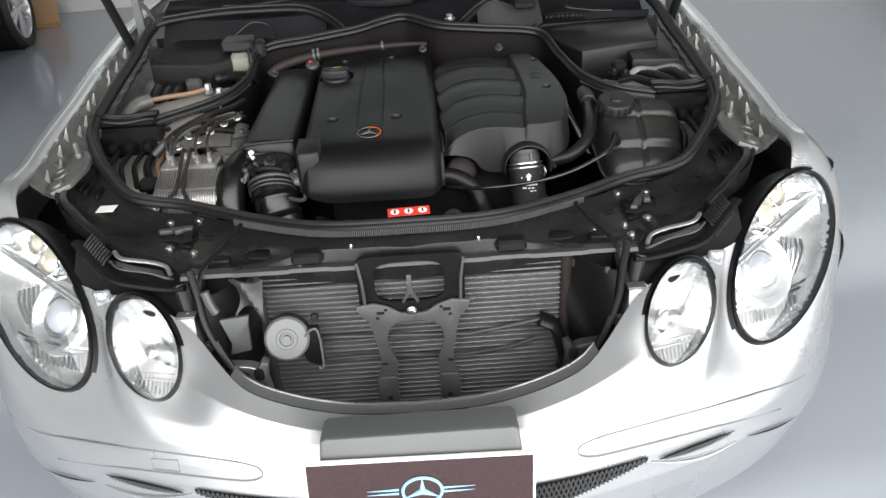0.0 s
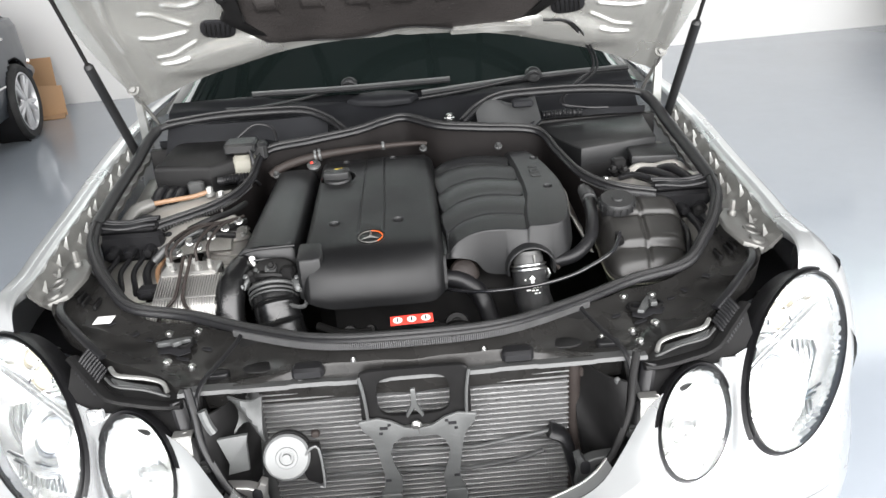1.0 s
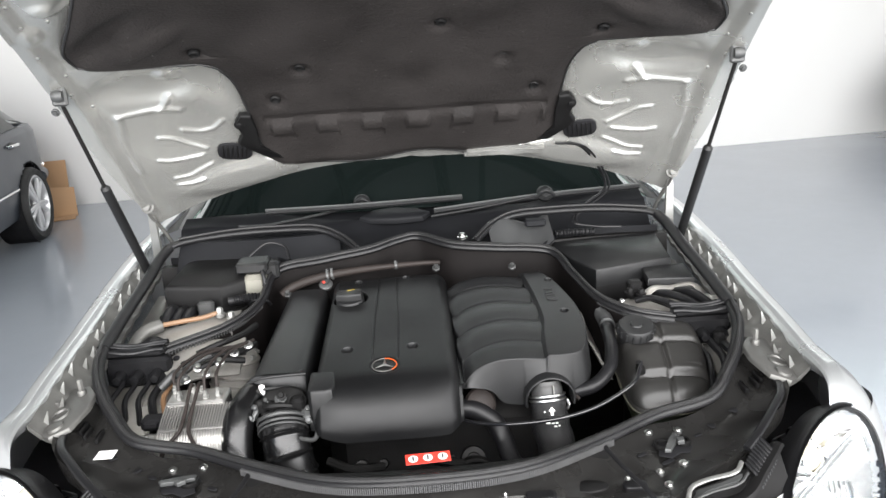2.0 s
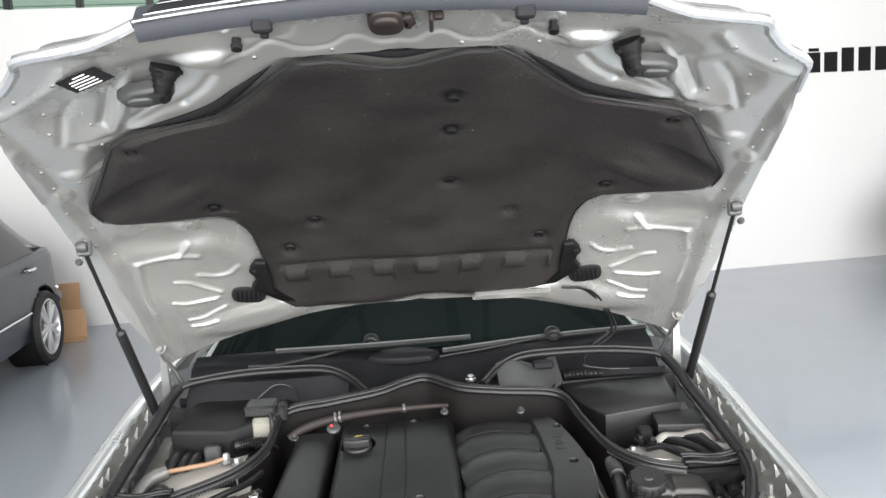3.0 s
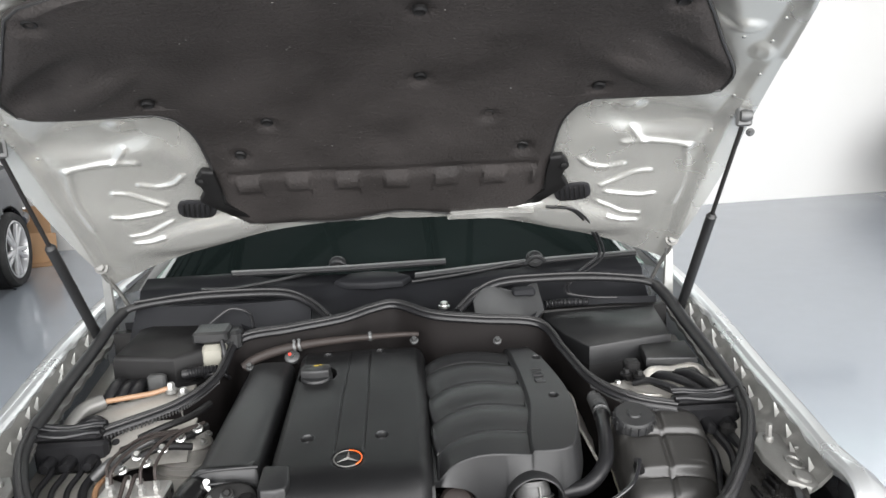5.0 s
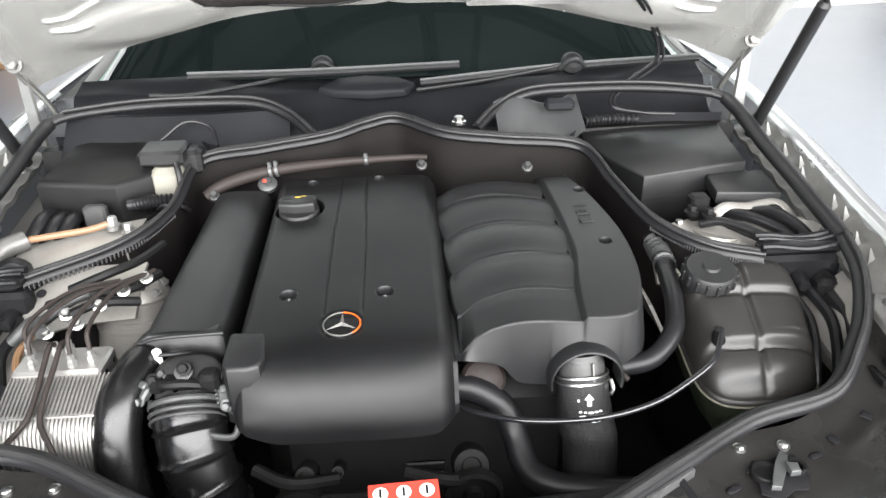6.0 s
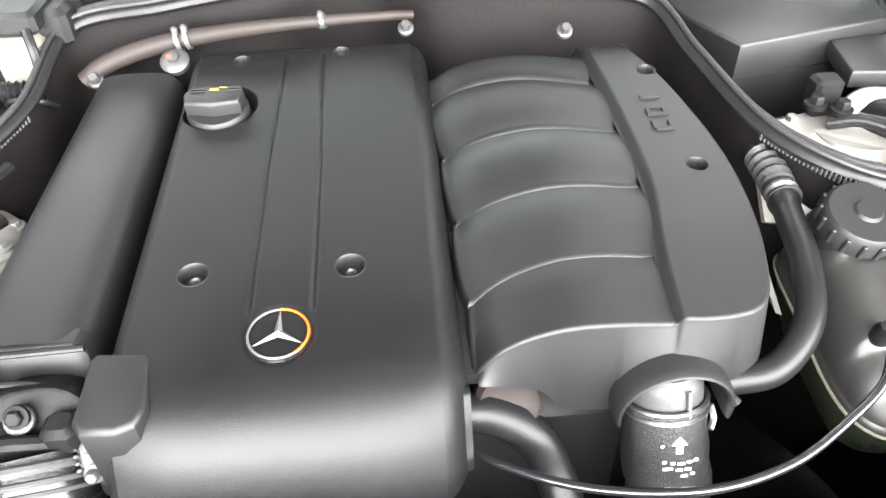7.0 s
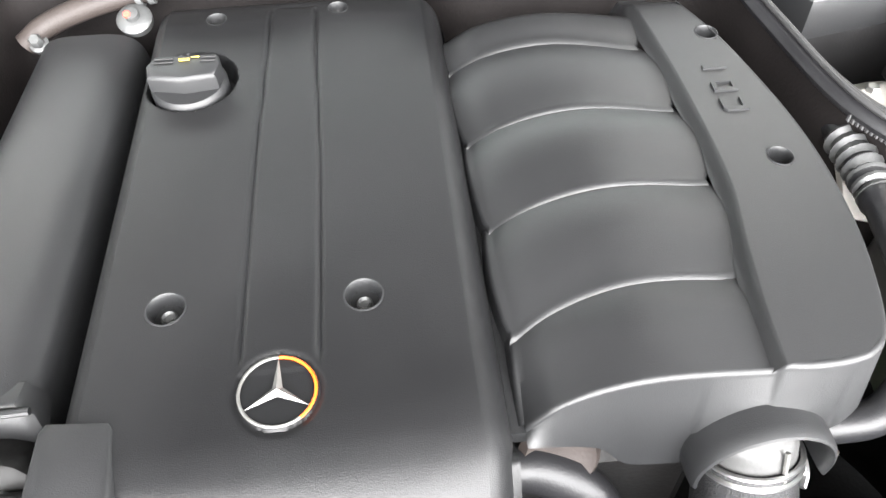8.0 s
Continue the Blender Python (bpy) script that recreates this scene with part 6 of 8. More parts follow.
support = thing("latch_support", "dark grey pressed-steel support before the radiator", "bracket", (0, 0.3, 0.44))
bm = BM()
ring_plate(bm, oval(-0.001, 0.726, 0.096, 0.058, 48, 9), oval(-0.004, 0.729, 0.063, 0.041, 48, 4.2), 0.294)
part("window_frame", bm, PLASTIC2, support, "dark frame with a rounded opening")
HALF = [(0.0, 0.652), (0.030, 0.650), (0.046, 0.638), (0.053, 0.616), (0.049, 0.590), (0.037, 0.556), (0.040, 0.528), (0.042, 0.440), (0.077, 0.440), (0.077, 0.528), (0.070, 0.540), (0.068, 0.566), (0.073, 0.602), (0.078, 0.632), (0.084, 0.655), (0.099, 0.672), (0.103, 0.688), (0.070, 0.692), (0.046, 0.684), (0.024, 0.669), (0.0, 0.665)]
for sx in (-1, 1):
    bm = BM()
    plate(bm, [(sx * x, z) for x, z in HALF], 0.284, 0.005, 0.0015)
    leg = part("yoke", bm, STEELG, support, "flat grey steel yoke leg")
    bm = BM()
    plate(bm, [(sx * 0.040, 0.430), (sx * 0.079, 0.430), (sx * 0.079, 0.524), (sx * 0.075, 0.528), (sx * 0.044, 0.528), (sx * 0.040, 0.524)], 0.277, 0.005, 0.0015)
    part("foot", bm, STEELG, leg)
    bm = BM()
    for x, z, w, h in ((0.060, 0.672, 0.014, 0.006), (0.066, 0.661, 0.006, 0.005), (0.050, 0.678, 0.006, 0.005), (0.062, 0.556, 0.010, 0.005)):
        box(bm, (sx * x, 0.2835, z), (w, 0.002, h), 0.0005)
    screw(bm, (sx * 0.058, 0.276, 0.478), 0.003, 0.002, (0, -1, 0))
    part("punched_hole", bm, INK, leg)
    bm = BM()
    tube(bm, [(sx * 0.086, 0.286, 0.690), (sx * 0.088, 0.288, 0.735), (sx * 0.094, 0.292, 0.775)], 0.003, 6, 4)
    part("flange", bm, STEELG, leg)
bm = BM()
plate(bm, [(-0.004, 0.745), (0.004, 0.745), (0.005, 0.715), (0.016, 0.690), (0.013, 0.686), (0.0, 0.706), (-0.013, 0.686), (-0.016, 0.690), (-0.005, 0.715)], 0.288, 0.006, 0.0015, -0.004)
part("latch_spring", bm, STEELG, support, "forked steel tongue")
bm = BM()
screw(bm, (-0.003, 0.286, 0.672), 0.006, 0.006, (0, -1, 0))
part("bolt", bm, STEEL, support)

horn = thing("horn", "grey disc horn on a bracket before the radiator", "horn", (-0.23, 0.26, 0.58))
HORN = pose(-0.228, 0.256, 0.650, 66, 0, 6)
bm = BM()
lathe(bm, [(0.038, -0.010), (0.040, 0.0), (0.036, 0.004), (0.019, 0.006), (0.018, 0.0075), (0.013, 0.0075), (0.012, 0.005), (0.0075, 0.005), (0.007, 0.011), (0.0005, 0.0115)], HORN, 36)
part("disc", bm, HOLDER, horn, "dull grey disc")
bm = BM()
lathe(bm, [(0.036, -0.030), (0.042, -0.026), (0.042, -0.010)], HORN, 36)
part("shell", bm, PLASTIC2, horn, "black horn shell")
bm = BM()
plate(bm, [(-0.205, 0.640), (-0.190, 0.665), (-0.172, 0.664), (-0.170, 0.585), (-0.178, 0.578), (-0.200, 0.588), (-0.205, 0.60)], 0.262, 0.012, 0.004)
part("trumpet", bm, PLASTIC2, horn, "black trumpet mouth")
bm = BM()
tube(bm, [(-0.205, 0.258, 0.632), (-0.190, 0.256, 0.660), (-0.172, 0.256, 0.662), (-0.171, 0.256, 0.585), (-0.180, 0.256, 0.580)], 0.0022, 6, 3)
part("trumpet_rim", bm, HOLDER, horn, "worn rim of the trumpet")
bm = BM()
box(bm, (-0.176, 0.27, 0.684), (0.014, 0.014, 0.012), 0.003)
part("plug", bm, RUST, horn, "brown plug")

# sides of the grille opening
for sx in (-1, 1):
    guide = thing("air_baffle", "crumpled dark baffle beside the radiator", "baffle", (sx * 0.34, 0.3, 0.5), "baffles beside the radiator")
    bm = BM()
    sheet(bm, lambda u, v, sx=sx: Vector((sx * (0.292 + 0.060 * u + 0.006 * math.sin(7 * v)), 0.325 - 0.08 * u + 0.012 * math.sin(9 * v + 4 * u), 0.46 + 0.29 * v)), 10, 20, (0, 0.006, 0))
    part("sheet", bm, PLASTIC2, guide)
    bm = BM()
    tube(bm, [(sx * 0.385, 0.30, 0.775), (sx * 0.370, 0.270, 0.735), (sx * 0.362, 0.25, 0.70), (sx * 0.345, 0.235, 0.655), (sx * 0.325, 0.225, 0.615), (sx * 0.30, 0.215, 0.60)], 0.007, 8, 6, 0.6)
    part("stay", bm, PLASTIC2 if sx > 0 else RUBBER, guide, "curved stay")
    bm = BM()
    tube(bm, [(sx * 0.41, 0.31, 0.745), (sx * 0.395, 0.285, 0.69), (sx * 0.375, 0.255, 0.64), (sx * 0.345, 0.22, 0.61)], 0.014, 8, 6, 0.5)
    part("inner_edge", bm, RUBBER, guide, "black rubber edge inside the opening")
    bm = BM()
    plate(bm, [(sx * x, z) for x, z in ((0.266, 0.610), (0.276, 0.615), (0.285, 0.602), (0.30, 0.608), (0.335, 0.612), (0.345, 0.585), (0.315, 0.555), (0.285, 0.550), (0.268, 0.545), (0.272, 0.575))], 0.235, 0.02, 0.004)
    bracket = part("bracket", bm, ALU if sx < 0 else GUNMETAL, guide, "cast bracket with a bolt")
    bm = BM()
    screw(bm, (sx * 0.312, 0.222, 0.592), 0.0065, 0.008, (0, -1, 0.3))
    part("bolt", bm, DULL, bracket)
    bm = BM()
    plate(bm, [(sx * x, z) for x, z in oval(0.284, 0.590, 0.009, 0.014, 14, 3)], 0.2335, 0.003, 0.001)
    part("slot", bm, INK, bracket)
    bm = BM()
    screw(bm, (sx * 0.366, 0.25, 0.648), 0.008, 0.008, (0, -1, 0.2))
    part("stud", bm, GUNMETAL, guide)
    if sx < 0:
        bm = BM()
        plate(bm, [(-0.338, 0.702), (-0.285, 0.708), (-0.289, 0.690), (-0.293, 0.634), (-0.331, 0.626), (-0.325, 0.65)], 0.25, 0.006, 0.002)
        part("flap", bm, STEELG, guide, "grey flap")
        bm = BM()
        sheet(bm, lambda u, v: Vector((-0.318 + 0.055 * u, 0.285 + 0.02 * math.sin(4 * u + 3 * v), 0.685 + 0.075 * v + 0.01 * math.sin(5 * u))), 8, 8, (0, 0.005, 0))
        part("crumpled_sheet", bm, STEELG, guide, "crumpled grey sheet")
        bm = BM()
        tube(bm, [(-0.352, 0.255, 0.76), (-0.345, 0.25, 0.735), (-0.338, 0.248, 0.720)], 0.008, 8, 4)
        part("clip", bm, STEELG, guide, "grey clip")
    else:
        bm = BM()
        box(bm, (0.342, 0.262, 0.738), (0.010, 0.010, 0.030), 0.003)
        part("clip", bm, STEELG, guide, "grey clip")
bm = BM()
box(bm, (0, 0.27, 0.40), (0.72, 0.28, 0.03), 0.01)
box(bm, (0, 0.165, 0.46), (0.74, 0.06, 0.12), 0.02)
part("bumper_core", bm, DARK, car, "dark bumper core")


# ---- the engine and its covers ----
engine = thing("engine", "diesel engine under black ribbed plastic covers", "engine", (0, 0.9, 0.42))
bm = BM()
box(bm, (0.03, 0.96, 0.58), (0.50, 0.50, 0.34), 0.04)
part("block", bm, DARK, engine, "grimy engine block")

# main cover: rear to front, rolling over its front edge
COVER = [(1.200, 0.845), (1.195, 0.875), (1.18, 0.893), (1.15, 0.8955), (0.95, 0.8765), (0.712, 0.8545), (0.690, 0.8522), (0.670, 0.8485), (0.650, 0.8410), (0.632, 0.8290), (0.616, 0.8115), (0.604, 0.790), (0.596, 0.768), (0.593, 0.746)]
ACROSS = [(-0.236, -0.07), (-0.233, -0.045), (-0.228, -0.02), (-0.221, -0.007), (-0.208, -0.0008), (-0.19, 0.0), (0.03, 0.0), (0.052, -0.002), (0.064, -0.008), (0.072, -0.02), (0.076, -0.035), (0.078, -0.05)]


def even(line, n):
    """The same line in n even steps."""
    acc = [0.0]
    for a, b in zip(line, line[1:]):
        acc.append(acc[-1] + (b - a).length)
    return [Vector([float(np.interp(acc[-1] * k / n, acc, [p[i] for p in line])) for i in range(3)]) for k in range(n + 1)]


rough_line = [Vector((0, y, z)) for y, z in COVER]
rough_line = [a.lerp(b, k / max(1, round((b - a).length / 0.022))) for a, b in zip(rough_line, rough_line[1:]) for k in range(max(1, round((b - a).length / 0.022)))] + rough_line[-1:]
cov = even(curve(rough_line, 10), 330)
acr = even(curve([(x, 0, d) for x, d in ACROSS], 10), 230)
HOLES = ((-0.165, 0.788, 0.0135), (-0.0205, 0.786, 0.0135), (-0.160, 1.150, 0.010), (-0.0345, 1.158, 0.010))


def cover(u, v):
    t = v * (len(cov) - 1)
    i = min(int(t), len(cov) - 2)
    p, q = cov[i], cov[i + 1]
    c = p.lerp(q, t - i)
    d = (q - p).normalized()
    n = Vector((0, d.z, -d.y))
    n = n if n.z > 0 or n.y < 0 else -n
    k = u * (len(acr) - 1)
    j = min(int(k), len(acr) - 2)
    a = acr[j].lerp(acr[j + 1], k - j)
    x, h = a.x, a.z
    h = max(h, -0.05 + 0.03 * ease(0.68, 0.64, c.y))
    if c.y > 0.68:
        for hx, hy, r in HOLES:
            q2 = math.hypot(x - hx, c.y - hy)
            h -= 0.016 * (1 - ease(r * 0.80, r * 1.02, q2))
        h -= 0.024 * (1 - ease(0.040, 0.044, math.hypot((x + 0.175), c.y - 1.052)))
        w = 0.028 - 0.0045 * ease(0.9, 1.15, c.y)
        cx = -0.081
        if 0.728 < c.y < 1.165:
            e = abs(x - cx)
            h -= 0.0026 * math.exp(-((e - w) / 0.0020) ** 2) * ease(1.165, 1.15, c.y) * ease(0.728, 0.745, c.y)
            h += 0.0008 * (1 - ease(w - 0.002, w, e))
        h -= 0.0022 * math.exp(-((math.hypot(x + 0.081, c.y - 0.712) - 0.0285) / 0.0022) ** 2)
        h -= 0.0015 * math.exp(-(math.hypot(max(0, abs(x - cx) - w + 0.008), c.y - 1.165) / 0.004) ** 2)
    return Vector((x, c.y + 0.015 * ((x + 0.075) / 0.15) ** 4 * ease(0.69, 0.60, c.y), c.z)) + n * h + Vector((0, 0, 0.002 * math.cos((x + 0.08) * 9) + (0.016 * ease(-0.16, -0.24, x) + 0.014 * ease(0.04, 0.08, x)) * ease(0.80, 0.746, c.z) * ease(0.63, 0.60, c.y)))


bm = BM()
sheet(bm, cover, 230, 330)
part("main_cover", bm, SATIN, engine, "matt black main cover rounded at the front")


def screw_well(hx, hy, z, r):
    """A smooth round cup let into a cover."""
    bm = BM()
    lathe(bm, [(r * 1.16, -0.0012), (r * 1.12, 0.0004), (r * 1.04, 0.0007), (r * 0.97, -0.0008), (r * 0.90, -0.006), (r * 0.84, -0.0125), (0.0005, -0.013)], pose(hx, hy, z, 5.3, 0, 0), 40, False)
    part("screw_well", bm, PLASTIC, engine)


for hx, hy, r in HOLES:
    screw_well(hx, hy, 0.8545 + 0.0935 * (hy - 0.712) + 0.002 * math.cos((hx + 0.08) * 9), r)
for hx, hy in ((0.335, 1.066), (0.3395, 0.887)):
    screw_well(hx, hy, 0.880 + 0.0895 * (hy - 0.887), 0.0105)
for hx, hy, r in HOLES:
    bm = BM()
    z = 0.8545 + 0.0935 * (hy - 0.712) - 0.012
    lathe(bm, [(0.0062, 0), (0.0062, 0.004), (0.005, 0.005), (0.0032, 0.003), (0.0005, 0.003)], pose(hx, hy, z, 5, 0, 0), 14)
    part("cover_screw", bm, GUNMETAL, engine)

# round three-armed emblem
EMB = pose(-0.081, 0.712, 0.8575, 5.3, 0, 0)
bm = BM()
arc = [2 * math.pi * k / 48 for k in range(49)]
tube(bm, [EMB @ Vector((0.026 * math.cos(a), 0.026 * math.sin(a), 0)) for a in arc if not -0.9 < math.atan2(math.sin(a), math.cos(a)) < 1.55], 0.0012, 8, 1)
for k in range(3):
    a = math.pi / 2 + 2 * math.pi * k / 3
    e, s = Vector((math.cos(a), math.sin(a), 0)), Vector((-math.sin(a), math.cos(a), 0))
    pts = [Vector((0, 0, 0.0035)), s * 0.0036 + e * 0.0021, e * 0.0255, -s * 0.0036 + e * 0.0021]
    vs = [bm.verts.new(EMB @ p) for p in (pts[0], pts[1], pts[2])]
    bm.faces.new(vs)
    vs = [bm.verts.new(EMB @ p) for p in (pts[0], pts[2], pts[3])]
    bm.faces.new(vs)
part("emblem", bm, GUTTER, engine, "chrome ring emblem with three arms", weld=False)
bm = BM()
tube(bm, [EMB @ Vector((0.026 * math.cos(a), 0.026 * math.sin(a), 0)) for a in [-0.95 + 2.5 * k / 20 for k in range(21)]], 0.0012, 8, 1)
part("emblem_ring", bm, ORANGE, engine, "orange-tinted arc of the ring")

# block at the cover's corner
bm = BM()
prism(bm, [(-0.236, 0.640), (-0.236, 0.700), (-0.232, 0.706), (-0.190, 0.703), (-0.186, 0.698), (-0.180, 0.650), (-0.186, 0.634), (-0.200, 0.628), (-0.228, 0.630)], 0.77, 0.857, 0.006, None, lambda x, y: 0.10 * (y - 0.70))
part("corner_block", bm, PLASTIC, engine)

# oil filler cap
cap = BM()
CAP = pose(-0.176, 1.046, 0.886, 8, 0, 0)
lathe(cap, [(0.036, -0.02), (0.036, 0.002), (0.033, 0.006), (0.0005, 0.007)], CAP, 36)
prism(cap, [(-0.033, -0.012), (-0.036, 0.004), (-0.030, 0.016), (0.030, 0.016), (0.034, 0.002), (0.030, -0.014), (0.0, -0.019)], 0.004, 0.024, 0.005, CAP)
oil = part("oil_cap", cap, PLASTIC, engine, "ribbed black oil filler cap with yellow print")
bm = BM()
box(bm, (0.0, 0.008, 0.0245), (0.010, 0.0035, 0.001), 0.0004, CAP)
box(bm, (0.010, 0.011, 0.0245), (0.008, 0.0014, 0.001), 0.0004, CAP)
part("oil_mark", bm, YELLOW, oil, "yellow oil-can mark")
for x, w in ((-0.019, 0.018), (0.022, 0.014)):
    for k in range(2):
        bm = BM()
        box(bm, (x, 0.010 - 0.005 * k, 0.0245), (w, 0.0016, 0.001), 0.0003, CAP)
        part("print", bm, RUBBER_GREY, oil)

# ribbed intake cover: five overlapping lobes beside a raised plate
TIPS = [(0.0787, 1.078), (0.0841, 0.971), (0.0893, 0.866), (0.0907, 0.761), (0.0872, 0.693)]
ENDS = [(0.2640, 1.072), (0.2715, 0.977), (0.2725, 0.882), (0.2635, 0.7845), (0.2580, 0.697)]
LOBE = [(0, -0.0260), (0.06, -0.0185), (0.15, -0.0100), (0.30, -0.0030), (0.50, 0.0012), (0.71, 0.0), (1, -0.0060)]
LAST = [(0, -0.0440), (0.05, -0.0330), (0.12, -0.0205), (0.275, -0.0065), (0.48, 0.0008), (0.71, 0.0), (1, -0.0060)]
PLATE = [(0.6925, 0.300), (0.6945, 0.316), (0.698, 0.327), (0.709, 0.3400), (0.742, 0.3530), (0.80, 0.3656), (0.868, 0.3710), (0.9327, 0.3680), (0.9986, 0.3575), (1.063, 0.3430), (1.127, 0.3195), (1.16, 0.300)]
INNER_EDGE = [(0.69, 0.2565), (0.734, 0.2600), (0.80, 0.2690), (0.86, 0.2790), (0.95, 0.2800), (1.05, 0.2755), (1.16, 0.2650)]


def slope_z(y):
    return 0.876 + 0.0895 * (y - 0.887)


def lobe(k, w, t):
    """A place on lobe k: w across from the middle of the engine outwards, t from its back to its front edge."""
    (xt, yt), (xe, ye) = TIPS[k], ENDS[k]
    (xb, yb), (xc, yc) = (TIPS[k - 1], ENDS[k - 1]) if k else ((0.088, 1.150), (0.255, 1.148))
    swell = math.sin(math.pi * min(1, max(0, t))) ** 0.6 if k < 4 else 0.0
    xl, xr = xb + (xt - xb) * t - 0.0065 * swell, xc + (xe - xc) * t + 0.0095 * swell
    back = yb + (yc - yb) * w + (0.010 if k else 0.0)
    bow = 0.0075 * math.sin(math.pi * min(1, w * 1.08))
    back += bow if k else 0.0
    y = back + (yt + (ye - yt) * w + (bow if k < 4 else 0.0) - back) * t
    p, q = soft(LOBE, w), soft(LAST, w)
    rise = ease(0.0, 1.0, t) if k == 4 else 0.0
    h = p + (q - p) * rise - 0.0105 * (1 - math.sin(math.pi / 2 * min(1, t / 0.55)))
    h -= 0.0030 * ease(0.50, 1.0, t) ** 2 if k < 4 else 0.0
    if k == 0:
        h -= 0.020 * (1 - min(1, t / 0.5)) ** 2
    return Vector((xl + (xr - xl) * w, y, slope_z(y) + h))


def rolled(r, depth, n=6, lean=0.0):
    """Steps outwards and down over a rounded edge."""
    out = [(r * math.sin(math.pi / 2 * i / n), r * (1 - math.cos(math.pi / 2 * i / n))) for i in range(1, n + 1)]
    return out + [(r + lean * f, r + (depth - r) * f) for f in (0.33, 0.66, 1.0)]


lobes = []
for k in range(5):
    cols = [(0.0, -dx, dz) for dx, dz in reversed(rolled(0.005, 0.034 if k < 4 else 0.020, 5, 0.003))]
    cols += [(i / 44, 0.0, 0.0) for i in range(45)] + [(1.0, dx, dz) for dx, dz in rolled(0.004, 0.014, 4)]
    rows = [(j / 36, 0.0, 0.0) for j in range(37)] + ([(1.0, dy, dz) for dy, dz in rolled(0.0095, 0.020, 9)] if k < 4 else [])
    grid = [[lobe(k, w, t) + Vector((dx, -dy, -max(dz, ez))) for w, dx, dz in cols] for t, dy, ez in rows]
    bm = BM()
    loft(bm, grid, False, False)
    lobes.append(bm)

# low channel beside the lobes
channel_bm = BM()
sheet(channel_bm, lambda u, v: Vector((0.066 + 0.20 * u, 0.688 + 0.46 * v, slope_z(0.688 + 0.46 * v) - 0.0465)), 8, 12, (0, 0, -0.012))


def plate_top(u, v):
    y = 0.6925 + 0.4675 * v ** 1.5
    a, b = soft(INNER_EDGE, y), soft(PLATE, y)
    z = slope_z(y) + 0.004 - 0.020 * ease(1.10, 1.16, y) ** 2
    if u < 0.18:
        f = ease(0, 1, u / 0.18)
        return Vector((a - 0.002 + 0.0105 * (u / 0.18), y, z - 0.013 * (1 - f)))
    f = (u - 0.18) / 0.82
    x = a + 0.0085 + (b - a - 0.0085) * f
    h = 0.0
    for hx, hy in ((0.335, 1.066), (0.3395, 0.887)):
        h -= 0.018 * (1 - ease(0.0090, 0.0112, math.hypot(x - hx, y - hy)))
    return Vector((x, y, z + h))


intake_bm = BM()
sheet(intake_bm, plate_top, 90, 230)

# rim of the cover from the inner foot round the front corner to the rear, and the skirt that hangs from it
rim_line = [lobe(4, i / 30, 1.0) for i in range(30)] + [Vector((0.2600, 0.6965, slope_z(0.6965) - 0.0045)), Vector((0.2655, 0.6945, slope_z(0.6945) + 0.0035))]
rim_line += [Vector((0.280, 0.6925, slope_z(0.6925) + 0.004))] + [Vector((x, y, slope_z(y) + 0.004)) for y, x in PLATE[:11]]
rim_line = even(curve(rim_line, 5), 200)
APRON = [(0.083, 0.807), (0.124, 0.800), (0.145, 0.790), (0.158, 0.772), (0.170, 0.762), (0.200, 0.756), (0.212, 0.756), (0.316, 0.772), (0.330, 0.784), (0.345, 0.790), (0.371, 0.806)]
ARCH_AT, ARCH_R = Vector((0.2625, 0.672, 0.772)), 0.0515


def skirt(u, v):
    k = u * (len(rim_line) - 1)
    i = min(int(k), len(rim_line) - 2)
    p = rim_line[i].lerp(rim_line[i + 1], k - i)
    a, b = rim_line[max(0, i - 4)], rim_line[min(len(rim_line) - 1, i + 5)]
    n = Vector((b.y - a.y, a.x - b.x, 0)).normalized()
    low = soft(APRON, p.x) if p.y < 0.76 else 0.79 + 0.10 * (p.y - 0.76)
    d = abs(p.x - ARCH_AT.x)
    if p.y < 0.72 and d < ARCH_R:
        low = max(low, ARCH_AT.z + math.sqrt(ARCH_R ** 2 - d * d))
    r = min(0.0045, (p.z - low) * 0.5)
    if v < 0.3:
        q = math.pi / 2 * v / 0.3
        return p + n * r * math.sin(q) - Vector((0, 0, r * (1 - math.cos(q))))
    f = (v - 0.3) / 0.7
    return p + n * (r + 0.010 * f) - Vector((0, 0, r + (p.z - r - low) * f))


sheet(intake_bm, skirt, 260, 26)
intake_part = part("intake_cover", intake_bm, PLASTIC, engine, "black intake cover with overlapping curved ribs")
for bm in lobes:
    part("rib", bm, PLASTIC, intake_part, "swelling curved rib")
part("channel", channel_bm, PLASTIC, intake_part, "low channel beside the ribs")
ARCH = [math.pi * (k / 32) * 1.14 - 0.22 for k in range(33)]
bm = BM()
loft(bm, [[Vector((ARCH_AT.x + r * math.cos(a), y, ARCH_AT.z + r * math.sin(a))) for a in ARCH] for r, y in ((0.0545, 0.692), (0.0545, 0.668), (0.0540, 0.6610), (0.0525, 0.6575), (0.0505, 0.6565), (0.0490, 0.6580), (0.0482, 0.664), (0.0478, 0.70))], False, False)
part("arch_rim", bm, PLASTIC, engine, "rounded rim of the arch")
bm = BM()
tube(bm, [(0.314, 0.684, 0.774), (0.320, 0.676, 0.768), (0.326, 0.670, 0.764)], 0.0045, 10, 3)
part("vent_plug", bm, RUST, engine, "small brass plug under the cover")

